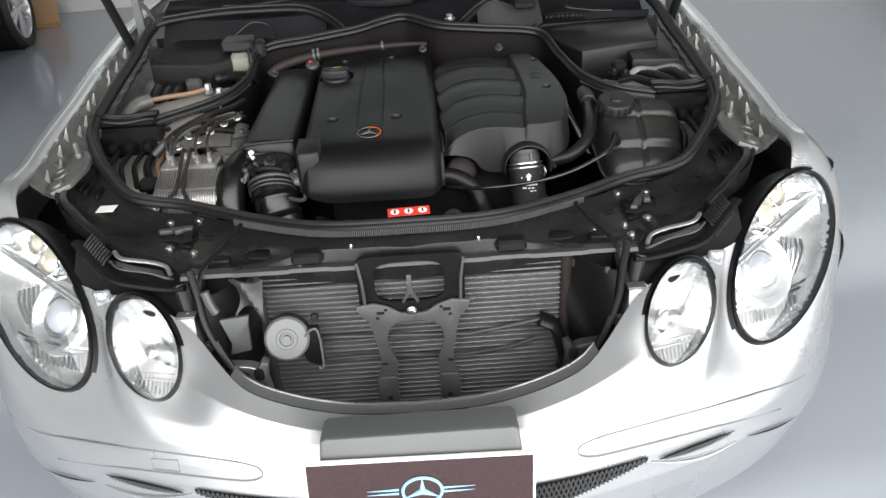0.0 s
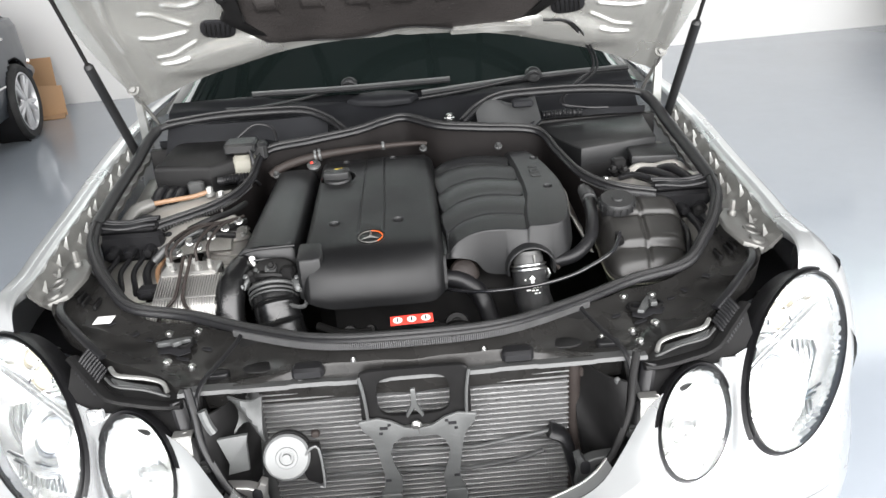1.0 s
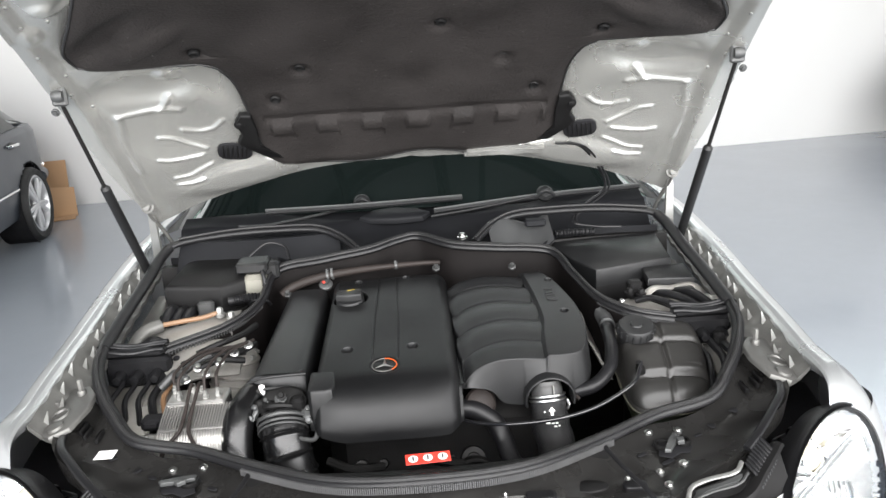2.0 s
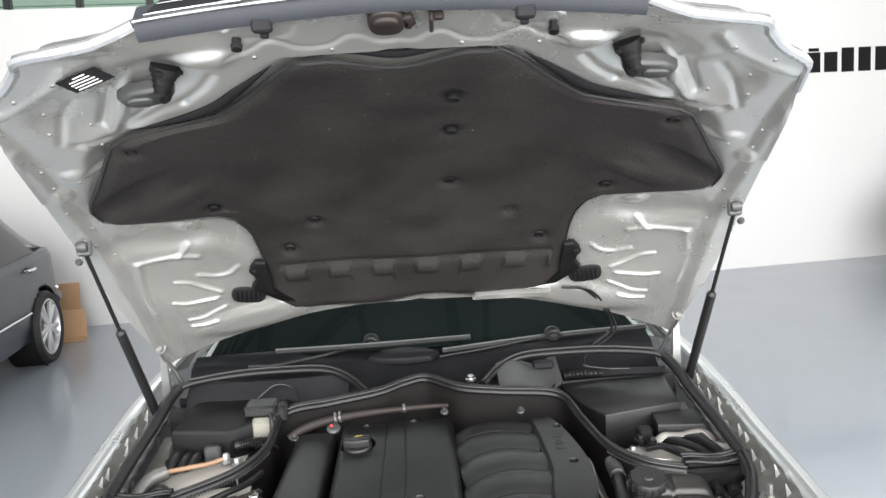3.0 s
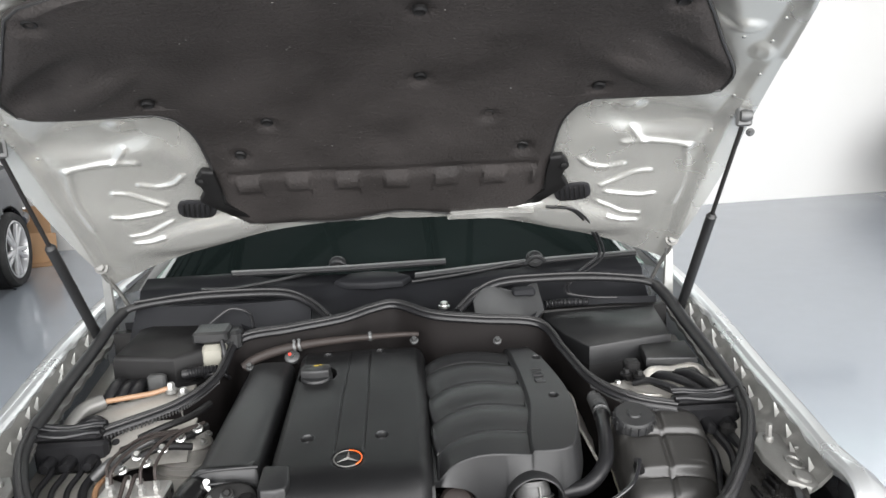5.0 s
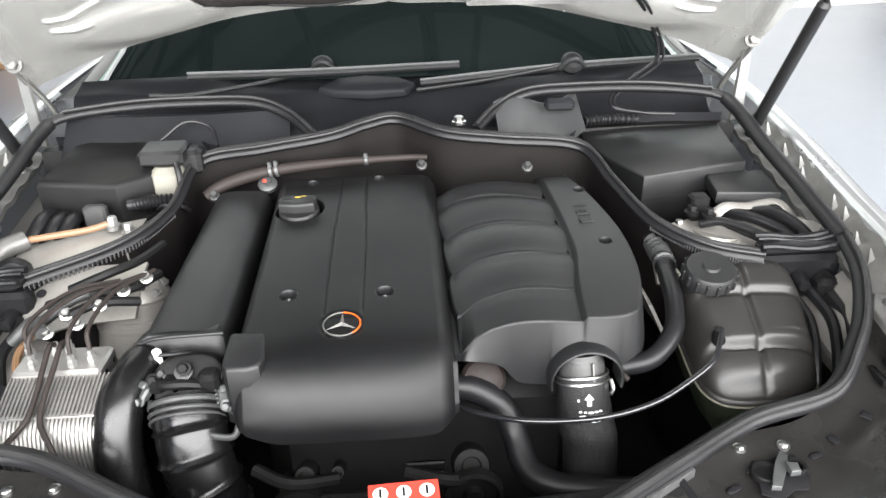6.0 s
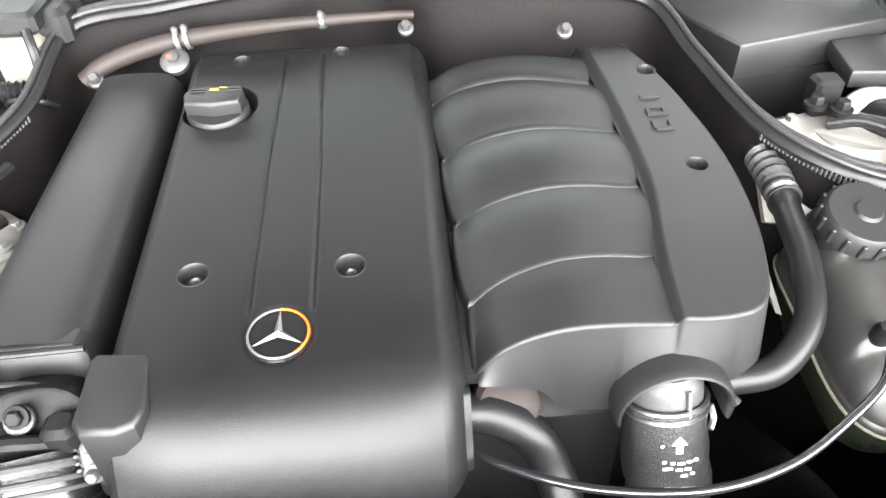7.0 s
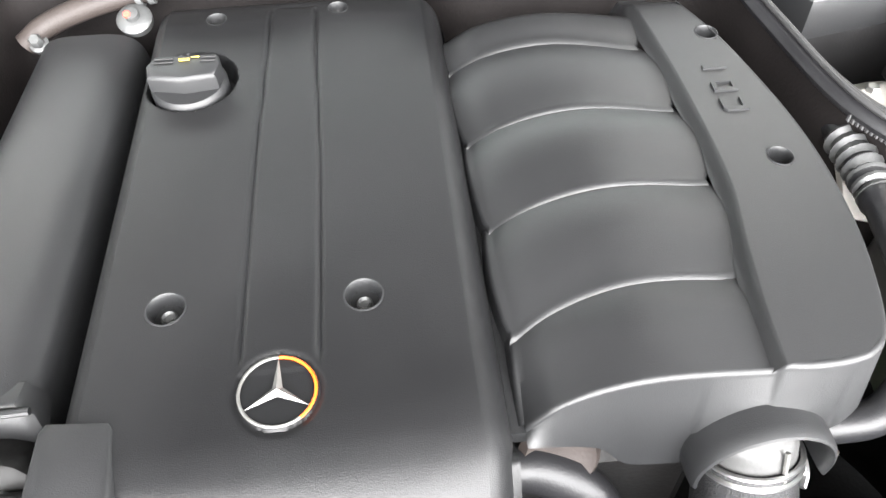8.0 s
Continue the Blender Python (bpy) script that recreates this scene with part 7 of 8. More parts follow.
# raised square letters of the engine type, reading from the front to the rear
TYPE = [("C", 0.9465, [[(0, 0), (0.0165, 0), (0.0165, 0.0042), (0.0055, 0.0042), (0.0042, 0.0055), (0.0042, 0.0175), (0.0055, 0.0188), (0.0165, 0.0188), (0.0165, 0.023), (0.003, 0.023), (0, 0.020)]]),
        ("D", 0.9735, [[(0, 0), (0.0042, 0), (0.0042, 0.023), (0, 0.023)], [(0.0042, 0), (0.013, 0), (0.0165, 0.0035), (0.0165, 0.0195), (0.013, 0.023), (0.0042, 0.023), (0.0042, 0.0188), (0.0115, 0.0188), (0.0122, 0.018), (0.0122, 0.005), (0.0115, 0.0042), (0.0042, 0.0042)]]),
        ("I", 1.0065, [[(0, 0), (0.0048, 0), (0.0048, 0.023), (0, 0.023)]])]
for ch, y0, strokes in TYPE:
    bm = BM()
    for outline in strokes:
        m = Matrix(((0, -1, 0, 0.3345), (1, 0, 0, y0), (0.0895, 0, 1, slope_z(y0) + 0.004), (0, 0, 0, 1)))
        rings = [[m @ Vector((a, b, z)) for a, b in outline] for z in (-0.002, 0.0018, 0.0024)]
        loft(bm, rings)
    part("raised_letter", bm, PLASTIC, engine, weld=False)

# charge-air duct along the side
bm = BM()


def duct(u, v):
    y = 1.17 - 0.44 * v
    z = 0.878 + 0.085 * (y - 1.17) + 0.004
    w = 0.055 + 0.006 * v
    cx = -0.297 - 0.014 * v
    a = math.pi * 1.15 * (u - 0.5)
    s, c = math.sin(a), math.cos(a)
    x = cx + w * math.copysign(abs(s) ** 0.55, s)
    return Vector((x, y - 0.02 * ease(0.03, 0, v), z - 0.052 + 0.055 * math.copysign(abs(c) ** 0.45, c) - 0.02 * ease(0.02, 0, v)))


sheet(bm, duct, 40, 40)
part("charge_duct", bm, PLASTIC, engine, "long matt black charge-air duct")
bm = BM()
prism(bm, [(-0.068, -0.05), (-0.064, 0.012), (-0.05, 0.022), (0.05, 0.024), (0.06, 0.012), (0.062, -0.05)], -0.010, 0.012, 0.005, pose(-0.311, 0.735, 0.822, 82, 0, 0))
part("duct_end", bm, PLASTIC, engine, "lipped end of the duct")
bm = BM()
box(bm, (-0.343, 0.708, 0.820), (0.012, 0.010, 0.028), 0.003)
part("duct_clip", bm, WHITE, engine, "white duct clip")

# throttle flange, clamp and corrugated hose
bm = BM()
prism(bm, oval(0, 0, 0.050, 0.044, 22, 2.6), -0.02, 0.02, 0.006, pose(-0.295, 0.685, 0.787, 58, 0, 8))
for dx, dz in ((-0.045, 0.022), (0.04, 0.025), (0.0, 0.04)):
    screw(bm, (-0.295 + dx, 0.668, 0.787 + dz), 0.007, 0.008, (0, -0.8, 0.6))
part("flange", bm, BLACK_SHADE, engine, "cast throttle flange")
bm = BM()
for pts in (((-0.25, 0.67, 0.80), (-0.235, 0.655, 0.79), (-0.232, 0.64, 0.765)), ((-0.345, 0.675, 0.80), (-0.32, 0.655, 0.81), (-0.29, 0.652, 0.812), (-0.255, 0.66, 0.80))):
    tube(bm, pts, 0.007, 8, 6)
box(bm, (-0.262, 0.664, 0.808), (0.03, 0.03, 0.03), 0.006)
box(bm, (-0.335, 0.668, 0.802), (0.022, 0.024, 0.022), 0.005)
part("sensor", bm, PLASTIC2, engine, "black sensor and plug")
HOSE_AX = Vector((0.1, -0.78, -0.62)).normalized()


def hose_ring(bm, s, r, wire, lo=0.0, hi=2 * math.pi):
    """A band round the top of the intake hose, s metres down from its mouth."""
    at = Vector((-0.297, 0.662, 0.772)) + HOSE_AX * s
    e = Vector((1, 0, 0)) - HOSE_AX * HOSE_AX.x
    e.normalize()
    f = e.cross(HOSE_AX)
    n = 30
    tube(bm, [at + r * (e * math.cos(q) + f * math.sin(q)) for q in (lo + (hi - lo) * i / n for i in range(n))], wire, 8, 1, closed=hi - lo > 6.2)


for s0, r0, w0 in ((0.004, 0.050, 0.0045), (0.016, 0.0505, 0.0030), (0.025, 0.0500, 0.0024)):
    bm = BM()
    hose_ring(bm, s0, r0, w0)
    part("clamp_band", bm, GUNMETAL, engine, "worn steel band round the hose")
for at, turn in (((-0.243, 0.652, 0.790), 20), ((-0.352, 0.662, 0.796), -30)):
    bm = BM()
    m = Matrix.Translation(at) @ pose(0, 0, 0, 35, 0, turn)
    box(bm, (0, 0, 0), (0.018, 0.026, 0.014), 0.003, m)
    box(bm, (0.002, 0.006, 0.010), (0.012, 0.010, 0.010), 0.002, m)
    for k in range(4):
        box(bm, (-0.010, -0.010 + 0.006 * k, 0.003), (0.004, 0.003, 0.012), 0.0008, m)
    screw(bm, m @ Vector((0, -0.015, 0.002)), 0.006, 0.010, (0, -0.9, 0.4))
    part("clamp_screw", bm, STEELG, engine, "bright worm screw of the clamp")
bm = BM()
tube(bm, [(-0.345, 0.655, 0.782), (-0.325, 0.628, 0.780), (-0.290, 0.610, 0.772), (-0.255, 0.606, 0.760), (-0.228, 0.612, 0.752), (-0.222, 0.630, 0.766), (-0.224, 0.648, 0.782)], 0.0048, 8, 6)
part("sensor_cable", bm, GUNMETAL, engine, "grey cable looped round the hose")
for pts in (((-0.372, 0.726, 0.832), (-0.345, 0.722, 0.842), (-0.300, 0.720, 0.846), (-0.250, 0.722, 0.846)), ((-0.376, 0.712, 0.818), (-0.345, 0.706, 0.824), (-0.300, 0.702, 0.828), (-0.278, 0.698, 0.824), (-0.262, 0.696, 0.812))):
    bm = BM()
    tube(bm, pts, 0.0030, 8, 6)
    part("duct_lip", bm, PLASTIC, engine, "moulded lip at the duct's end")
for at, r in (((-0.298, 0.672, 0.818), 0.0085), ((-0.366, 0.690, 0.806), 0.0080), ((-0.270, 0.676, 0.810), 0.005), ((-0.330, 0.676, 0.812), 0.005)):
    bm = BM()
    screw(bm, at, r, 0.008, (0, -0.6, 0.8))
    part("bolt", bm, STEELG, engine)
for pts, r in ((((-0.262, 0.690, 0.806), (-0.252, 0.676, 0.800), (-0.246, 0.660, 0.786), (-0.238, 0.652, 0.770)), 0.009), (((-0.328, 0.690, 0.806), (-0.318, 0.674, 0.806), (-0.305, 0.662, 0.800)), 0.010), (((-0.232, 0.690, 0.800), (-0.240, 0.672, 0.792), (-0.252, 0.660, 0.796)), 0.005)):
    bm = BM()
    tube(bm, pts, r, 10, 5, 0.8)
    part("flap_lever", bm, PLASTIC2, engine, "black flap lever and plug")
bm = BM()
tube(bm, [(-0.297, 0.665, 0.775), (-0.292, 0.640, 0.755), (-0.284, 0.615, 0.715), (-0.272, 0.600, 0.665), (-0.26, 0.60, 0.60), (-0.25, 0.61, 0.53)], lambda t: 0.0485 + 0.0042 * math.exp(-(((t * 6.5) % 1 - 0.5) / 0.07) ** 2), 36, 26)
part("corrugated_hose", bm, HOSE, engine, "thick ribbed black intake hose")
bm = BM()
tube(bm, [(-0.365, 0.735, 0.80), (-0.372, 0.700, 0.800), (-0.385, 0.655, 0.782), (-0.388, 0.620, 0.735), (-0.38, 0.60, 0.67), (-0.37, 0.60, 0.58)], 0.032, 18, 8)
part("air_pipe", bm, HOSE, engine, "smooth black air pipe")

# hoses at the front
AX = Vector((0.06, -0.42, -1.0)).normalized()
TOP = Vector((0.2565, 0.690, 0.802))
bm = BM()
tube(bm, [TOP, TOP + AX * 0.012, TOP + AX * 0.034], lambda t: 0.032 + 0.002 * ease(0.3, 0.6, t), 28, 6)
neck = part("pipe_neck", bm, NECK, engine, "dull cast aluminium neck")
bm = BM()
tube(bm, [TOP + AX * 0.004 + Vector((0.010, -0.034, 0.010)), TOP + AX * 0.024 + Vector((0.010, -0.036, 0.004))], 0.002, 6, 1)
part("seam", bm, GUTTER, neck)


def around(at, r, wire):
    """A ring of wire round the hose."""
    e = AX.cross(Vector((1, 0, 0))).normalized()
    f = AX.cross(e)
    tube(bm, [at + r * (e * math.cos(a) + f * math.sin(a)) for a in [2 * math.pi * k / 36 for k in range(36)]], wire, 6, 1, closed=True)


for d in (0.029, 0.038):
    bm = BM()
    around(TOP + AX * d, 0.0375, 0.0022)
    part("hose_clamp", bm, STEEL, neck, "bright wire clamp")
bm = BM()
tube(bm, [TOP + AX * 0.036 + Vector((0.040, -0.008, 0.0)), TOP + AX * 0.048 + Vector((0.042, -0.010, 0.0)), TOP + AX * 0.052 + Vector((0.036, -0.018, 0))], 0.003, 6, 4)
part("clamp_tail", bm, STEEL, neck)
bm = BM()
H0 = TOP + AX * 0.030
tube(bm, [H0, H0 + AX * 0.035, H0 + AX * 0.075 + Vector((0, 0.004, 0)), (0.270, 0.650, 0.68), (0.274, 0.645, 0.60), (0.275, 0.64, 0.5)], lambda t: 0.0355 + 0.0015 * ease(0.0, 0.04, t) + 0.003 * ease(0.15, 0.3, t), 28, 16)
hose = part("boost_hose", bm, WOVEN, engine, "woven black boost hose with white print")
NRM = Vector((0.0, -1.0, 0.42)).normalized()
ARW = Matrix.Translation(H0 + AX * 0.030 + NRM * 0.0368) @ Matrix((Vector((1, 0, 0)), NRM.cross(Vector((1, 0, 0))), NRM)).transposed().to_4x4()
bm = BM()
prism(bm, [(-0.0032, -0.008), (0.0032, -0.008), (0.0032, 0.001), (0.007, 0.001), (0.0, 0.009), (-0.007, 0.001), (-0.0032, 0.001)], 0, 0.001, 0.0003, ARW)
part("hose_arrow", bm, WHITE, hose, "white arrow")
for x, y, w, h in ((-0.013, -0.016, 0.004, 0.0026), (-0.006, -0.0165, 0.004, 0.0026), (0.0015, -0.017, 0.007, 0.0026), (0.0095, -0.0165, 0.005, 0.0026), (0.016, -0.016, 0.004, 0.0026), (-0.010, -0.0225, 0.009, 0.0026), (0.0, -0.0235, 0.006, 0.0026), (0.008, -0.0235, 0.006, 0.0026), (0.005, -0.030, 0.006, 0.0026), (0.013, -0.0295, 0.004, 0.0026), (-0.015, 0.000, 0.003, 0.003)):
    bm = BM()
    box(bm, (x, y, 0.0022 - 12 * x * x), (w, h, 0.0012), 0.0004, ARW)
    part("hose_print", bm, WHITE, hose)
bm = BM()
tube(bm, [(0.02, 0.700, 0.752), (0.065, 0.694, 0.752), (0.105, 0.692, 0.745), (0.142, 0.678, 0.724), (0.160, 0.655, 0.690), (0.172, 0.615, 0.662), (0.205, 0.585, 0.655), (0.27, 0.57, 0.655), (0.38, 0.56, 0.65)], 0.020, 16, 8)
part("coolant_hose", bm, RUBBER, engine, "bent black coolant hose")
bm = BM()
lathe(bm, [(0.033, -0.02), (0.033, 0.012), (0.028, 0.018), (0.020, 0.012), (0.0005, 0.012)], pose(0.118, 0.705, 0.755, 62, 0, 0), 26)
part("thermostat_cover", bm, RUST, engine, "dull metal thermostat cover")
bm = BM()
tube(bm, [(0.07, 0.668, 0.740), (0.105, 0.638, 0.745), (0.16, 0.607, 0.755), (0.22, 0.588, 0.766), (0.28, 0.582, 0.776), (0.34, 0.594, 0.785), (0.395, 0.622, 0.795), (0.437, 0.650, 0.806), (0.456, 0.680, 0.818), (0.464, 0.697, 0.826)], 0.0042, 10, 8)
part("vent_hose", bm, SHINY, engine, "thin black vent hose to the tank")

# belt drive and loose parts before the block, shade put into their near-black colour
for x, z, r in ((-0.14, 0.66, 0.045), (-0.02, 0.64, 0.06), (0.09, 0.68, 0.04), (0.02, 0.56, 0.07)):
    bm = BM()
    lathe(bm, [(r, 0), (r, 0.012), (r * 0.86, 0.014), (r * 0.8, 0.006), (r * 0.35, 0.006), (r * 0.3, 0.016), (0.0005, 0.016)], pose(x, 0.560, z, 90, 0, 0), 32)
    part("pulley", bm, BLACK_SHADE, engine, "dark belt pulley")
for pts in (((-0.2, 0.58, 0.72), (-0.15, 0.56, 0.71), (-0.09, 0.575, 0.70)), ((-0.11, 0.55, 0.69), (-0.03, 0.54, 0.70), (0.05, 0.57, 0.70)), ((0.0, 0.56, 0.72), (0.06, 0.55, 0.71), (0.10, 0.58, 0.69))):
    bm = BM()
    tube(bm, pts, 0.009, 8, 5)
    part("cable", bm, BLACK_SHADE, engine, "dark cable before the block")
bm = BM()
sheet(bm, lambda u, v: Vector((-0.33 + 0.66 * u, 0.425 + 0.045 * v + 0.03 * (2 * u - 1) ** 2, 0.778 - 0.05 * v ** 3)), 24, 8, (0, 0, -0.02))
shroud = part("fan_shroud", bm, PLASTIC2, car, "black fan shroud behind the panel")
warn = BM()
box(warn, (0, 0, 0), (0.082, 0.028, 0.0015), 0.0005, pose(0.0, 0.462, 0.784, 8, 0, 3))
warning = part("warning_label", warn, RED, car, "red warning label with white symbols")
for k in range(3):
    bm = BM()
    prism(bm, oval(-0.027 + 0.027 * k, 0, 0.009, 0.009, 14), 0.0008, 0.0016, 0.0003, pose(0.0, 0.462, 0.784, 8, 0, 3))
    part("symbol", bm, WHITE, warning)
for k in range(3):
    bm = BM()
    box(bm, (-0.027 + 0.027 * k, 0, 0.0018), (0.003, 0.012, 0.0008), 0.0002, pose(0.0, 0.462, 0.784, 8, 0, 3) @ pose(0, 0, 0, 0, 0, 0))
    part("symbol_mark", bm, INK, warning)
bm = BM()
tube(bm, [(-0.372, 1.175, 0.868), (-0.345, 1.185, 0.884), (-0.30, 1.198, 0.896), (-0.24, 1.205, 0.906), (-0.15, 1.208, 0.914), (-0.06, 1.210, 0.918), (0.02, 1.215, 0.918), (0.06, 1.228, 0.912)], lambda t: 0.0125 - 0.006 * ease(0.3, 0.9, t), 12, 8)
fuel = part("fuel_pipe", bm, RUST, engine, "dull brown pipe along the bulkhead")
for x, y, z, r in ((-0.248, 1.204, 0.905, 0.015), (-0.236, 1.205, 0.907, 0.015), (-0.060, 1.210, 0.918, 0.010)):
    bm = BM()
    lathe(bm, [(r * 0.8, -0.003), (r, -0.003), (r, 0.003), (r * 0.8, 0.003)], Matrix.Translation((x, y, z)) @ pose(0, 0, 0, 0, 82, 6), 18, False)
    box(bm, (x, y - 0.006, z + r), (0.008, 0.008, 0.012), 0.002)
    part("pipe_clamp", bm, STEELG, fuel, "small steel pipe clamp")
bm = BM()
lathe(bm, [(0.018, -0.008), (0.019, 0.0), (0.015, 0.004), (0.008, 0.005), (0.007, 0.010), (0.0005, 0.011)], pose(-0.252, 1.178, 0.889, 28, 0, 0), 22)
part("sender_cap", bm, GUNMETAL, fuel, "grimy round sender cap")
bm = BM()
lathe(bm, [(0.004, 0.0), (0.0035, 0.002), (0.0005, 0.0022)], pose(-0.256, 1.172, 0.897, 28, 0, 0), 12)
part("paint_dot", bm, RED, fuel, "red paint dot")
for x, y, z in ((0.05, 1.20, 0.905), (0.255, 1.165, 0.905), (-0.06, 1.215, 0.915), (-0.355, 1.17, 0.87)):
    bm = BM()
    screw(bm, (x, y, z), 0.007, 0.014, (0, -0.6, 0.8))
    part("stud", bm, GUNMETAL, engine)

# ---- coolant tank ----
tank = thing("coolant_tank", "black-painted coolant tank with a ribbed cap", "tank", (0.53, 0.75, 0.62))
T_OUT = [(0.452, 0.868), (0.50, 0.885), (0.60, 0.892), (0.645, 0.872), (0.645, 0.80), (0.632, 0.74), (0.620, 0.692), (0.602, 0.662), (0.560, 0.644), (0.490, 0.640), (0.452, 0.656), (0.4385, 0.70), (0.443, 0.78)]
t_line = [(p.x, p.y) for p in curve([(x, y, 0) for x, y in T_OUT], 20, True)]
T_TOP = [(0.60, 0.752), (0.650, 0.762), (0.664, 0.776), (0.680, 0.785), (0.699, 0.791), (0.704, 0.797), (0.709, 0.804), (0.75, 0.8185), (0.788, 0.832), (0.793, 0.838), (0.80, 0.842), (0.84, 0.853), (0.90, 0.859)]


def tank_top(x, y):
    """Two sloping terraces with a groove along the middle."""
    h = soft(T_TOP, y) - 0.10 * max(0.0, x - 0.55) * (0.6 if y > 0.72 else 1.0)
    h -= 0.0055 * math.exp(-((x - 0.529 - 0.10 * (y - 0.7)) / 0.0055) ** 2)
    h -= (0.006 * math.exp(-((y - 0.7005) / 0.0055) ** 2) + 0.004 * math.exp(-((y - 0.787) / 0.0055) ** 2)) * ease(0.462, 0.490, x)
    return h


bm = BM()
cx, cy = 0.540, 0.765
steps = [1.0 - 0.30 * (i / 26) ** 1.6 for i in range(27)] + [0.70 - 0.0175 * i for i in range(1, 40)]
rings = []
for k, z in ((0.985, 0.722), (1.008, 0.726), (1.010, 0.731), (1.004, 0.735), (0.992, 0.737)):
    rings.append([Vector((cx + (x - cx) * k, cy + (y - cy) * k, z + 0.10 * (y - 0.66))) for x, y in t_line])
for k in steps:
    lift = (1 - k ** 7) ** 0.55 if k < 1 else 0.0
    ring = []
    for x, y in t_line:
        px, py = cx + (x - cx) * k * 0.985, cy + (y - cy) * k * 0.985
        foot = 0.738 + 0.10 * (y - 0.66)
        ring.append(Vector((px, py, foot + (tank_top(px, py) - foot) * lift)))
    rings.append(ring)
loft(bm, rings)
part("shell", bm, TANKM, tank, "glossy black upper shell with pressed grooves")
bm = BM()
loft(bm, [[Vector((cx + (x - cx) * k, cy + (y - cy) * k, z + 0.10 * (y - 0.66) * g)) for x, y in t_line] for k, z, g in ((0.45, 0.61, 0), (0.74, 0.655, 0.3), (0.90, 0.692, 0.7), (0.985, 0.724, 1))])
part("lower_half", bm, COOLANT, tank, "translucent greenish lower half")
bm = BM()
tube(bm, [(cx + (x - cx) * 1.010, cy + (y - cy) * 1.010, 0.7285 + 0.10 * (y - 0.66)) for x, y in t_line[::5]], 0.0022, 6, 2, closed=True)
part("seam", bm, SEAM, tank, "pale moulding seam round the tank")
bm = BM()
CAPT = pose(0.4885, 0.818, 0.838, 14, 0, 0) @ Matrix.Scale(1.19, 4)
lathe(bm, [(0.030, -0.03), (0.030, 0.0), (0.034, 0.002), (0.034, 0.018), (0.031, 0.022), (0.012, 0.022), (0.010, 0.025), (0.0005, 0.025)], CAPT, 40)
tcap = part("cap", bm, PLASTIC, tank, "ribbed black screw cap")
for k in range(16):
    a = 2 * math.pi * k / 16
    bm = BM()
    box(bm, (0.0345 * math.cos(a), 0.0345 * math.sin(a), 0.010), (0.004, 0.004, 0.016), 0.001, CAPT)
    part("rib", bm, PLASTIC, tcap)
bm = BM()
lathe(bm, [(0.010, -0.01), (0.009, 0.008), (0.006, 0.012), (0.005, 0.024), (0.0005, 0.025)], pose(0.465, 0.704, 0.806, 20, -20, 0), 14)
part("nipple", bm, PLASTIC2, tank)
bm = BM()
tube(bm, [(0.452, 1.03, 0.835), (0.447, 0.965, 0.838), (0.442, 0.90, 0.836), (0.432, 0.835, 0.832), (0.423, 0.78, 0.824), (0.405, 0.725, 0.806), (0.365, 0.690, 0.785), (0.32, 0.690, 0.772)], lambda t: 0.0145 + (0.004 * max(0, math.sin(t * 130)) if 0.2 < t < 0.36 else 0), 14, 10)
part("air_conditioning_hose", bm, RUBBER, engine, "thick black hose beside the tank")
bm = BM()
tube(bm, [(0.446, 0.955, 0.838), (0.443, 0.91, 0.837), (0.440, 0.875, 0.835)], lambda t: 0.0170 + 0.0025 * math.sin(t * 40), 14, 10)
part("crimp", bm, GUNMETAL, engine, "crimped metal hose end")
bm = BM()
sheet(bm, lambda u, v: Vector((0.392 + 0.035 * u + 0.006 * math.sin(6 * v), 1.04 - 0.24 * v, 0.825 - 0.02 * v - 0.07 * u + 0.008 * math.sin(9 * v))), 8, 16, (0.008, 0, -0.004))
part("heat_shield", bm, PALE, engine, "pale heat shield beside the hose")

# ---- control box and module on the other rear corner ----
ecu = thing("control_box", "matt black control box with a flat lid", "box", (0.57, 1.23, 0.80))
bm = BM()
E_OUT = [(0.474, 1.118), (0.688, 1.154), (0.705, 1.340), (0.55, 1.352), (0.402, 1.352), (0.397, 1.31), (0.428, 1.20)]
prism(bm, E_OUT, 0.846, 0.896, 0.005, None, lambda x, y: 0.085 * (y - 1.118) + 0.03 * (x - 0.474))
part("lid", bm, PLASTIC, ecu)
bm = BM()
prism(bm, [(x * 0.995 + 0.002, y * 0.995 + 0.006) for x, y in E_OUT], 0.76, 0.85, 0.004)
part("tray", bm, PLASTIC2, ecu)
bm = BM()
tube(bm, [(0.405, 1.333, 0.940), (0.46, 1.338, 0.941), (0.525, 1.334, 0.940)], lambda t: 0.010 + 0.0018 * math.sin(t * 80), 12, 30)
part("corrugated_sleeve", bm, RUBBER, ecu, "short corrugated cable sleeves")
module = thing("fuse_module", "small black lidded module on a steel bracket", "module", (0.66, 1.13, 0.82))
bm = BM()
prism(bm, [(0.594, 1.058), (0.712, 1.046), (0.722, 1.150), (0.604, 1.140)], 0.862, 0.884, 0.005, None, lambda x, y: 0.05 * (y - 1.1))
part("lid", bm, PLASTIC, module)
bm = BM()
tube(bm, [(0.572, 1.015, 0.852), (0.602, 1.028, 0.866), (0.65, 1.038, 0.860), (0.70, 1.046, 0.864), (0.720, 1.018, 0.852), (0.728, 0.985, 0.83)], 0.013, 8, 6, 0.4)
tube(bm, [(0.705, 1.02, 0.80), (0.72, 0.995, 0.82), (0.735, 1.01, 0.835)], 0.02, 8, 6, 0.6)
part("bracket", bm, PALE, module, "bright bent steel bracket")
bm = BM()
box(bm, (0.553, 1.04, 0.862), (0.035, 0.03, 0.05), 0.005)
screw(bm, (0.535, 1.02, 0.86), 0.009, 0.014)
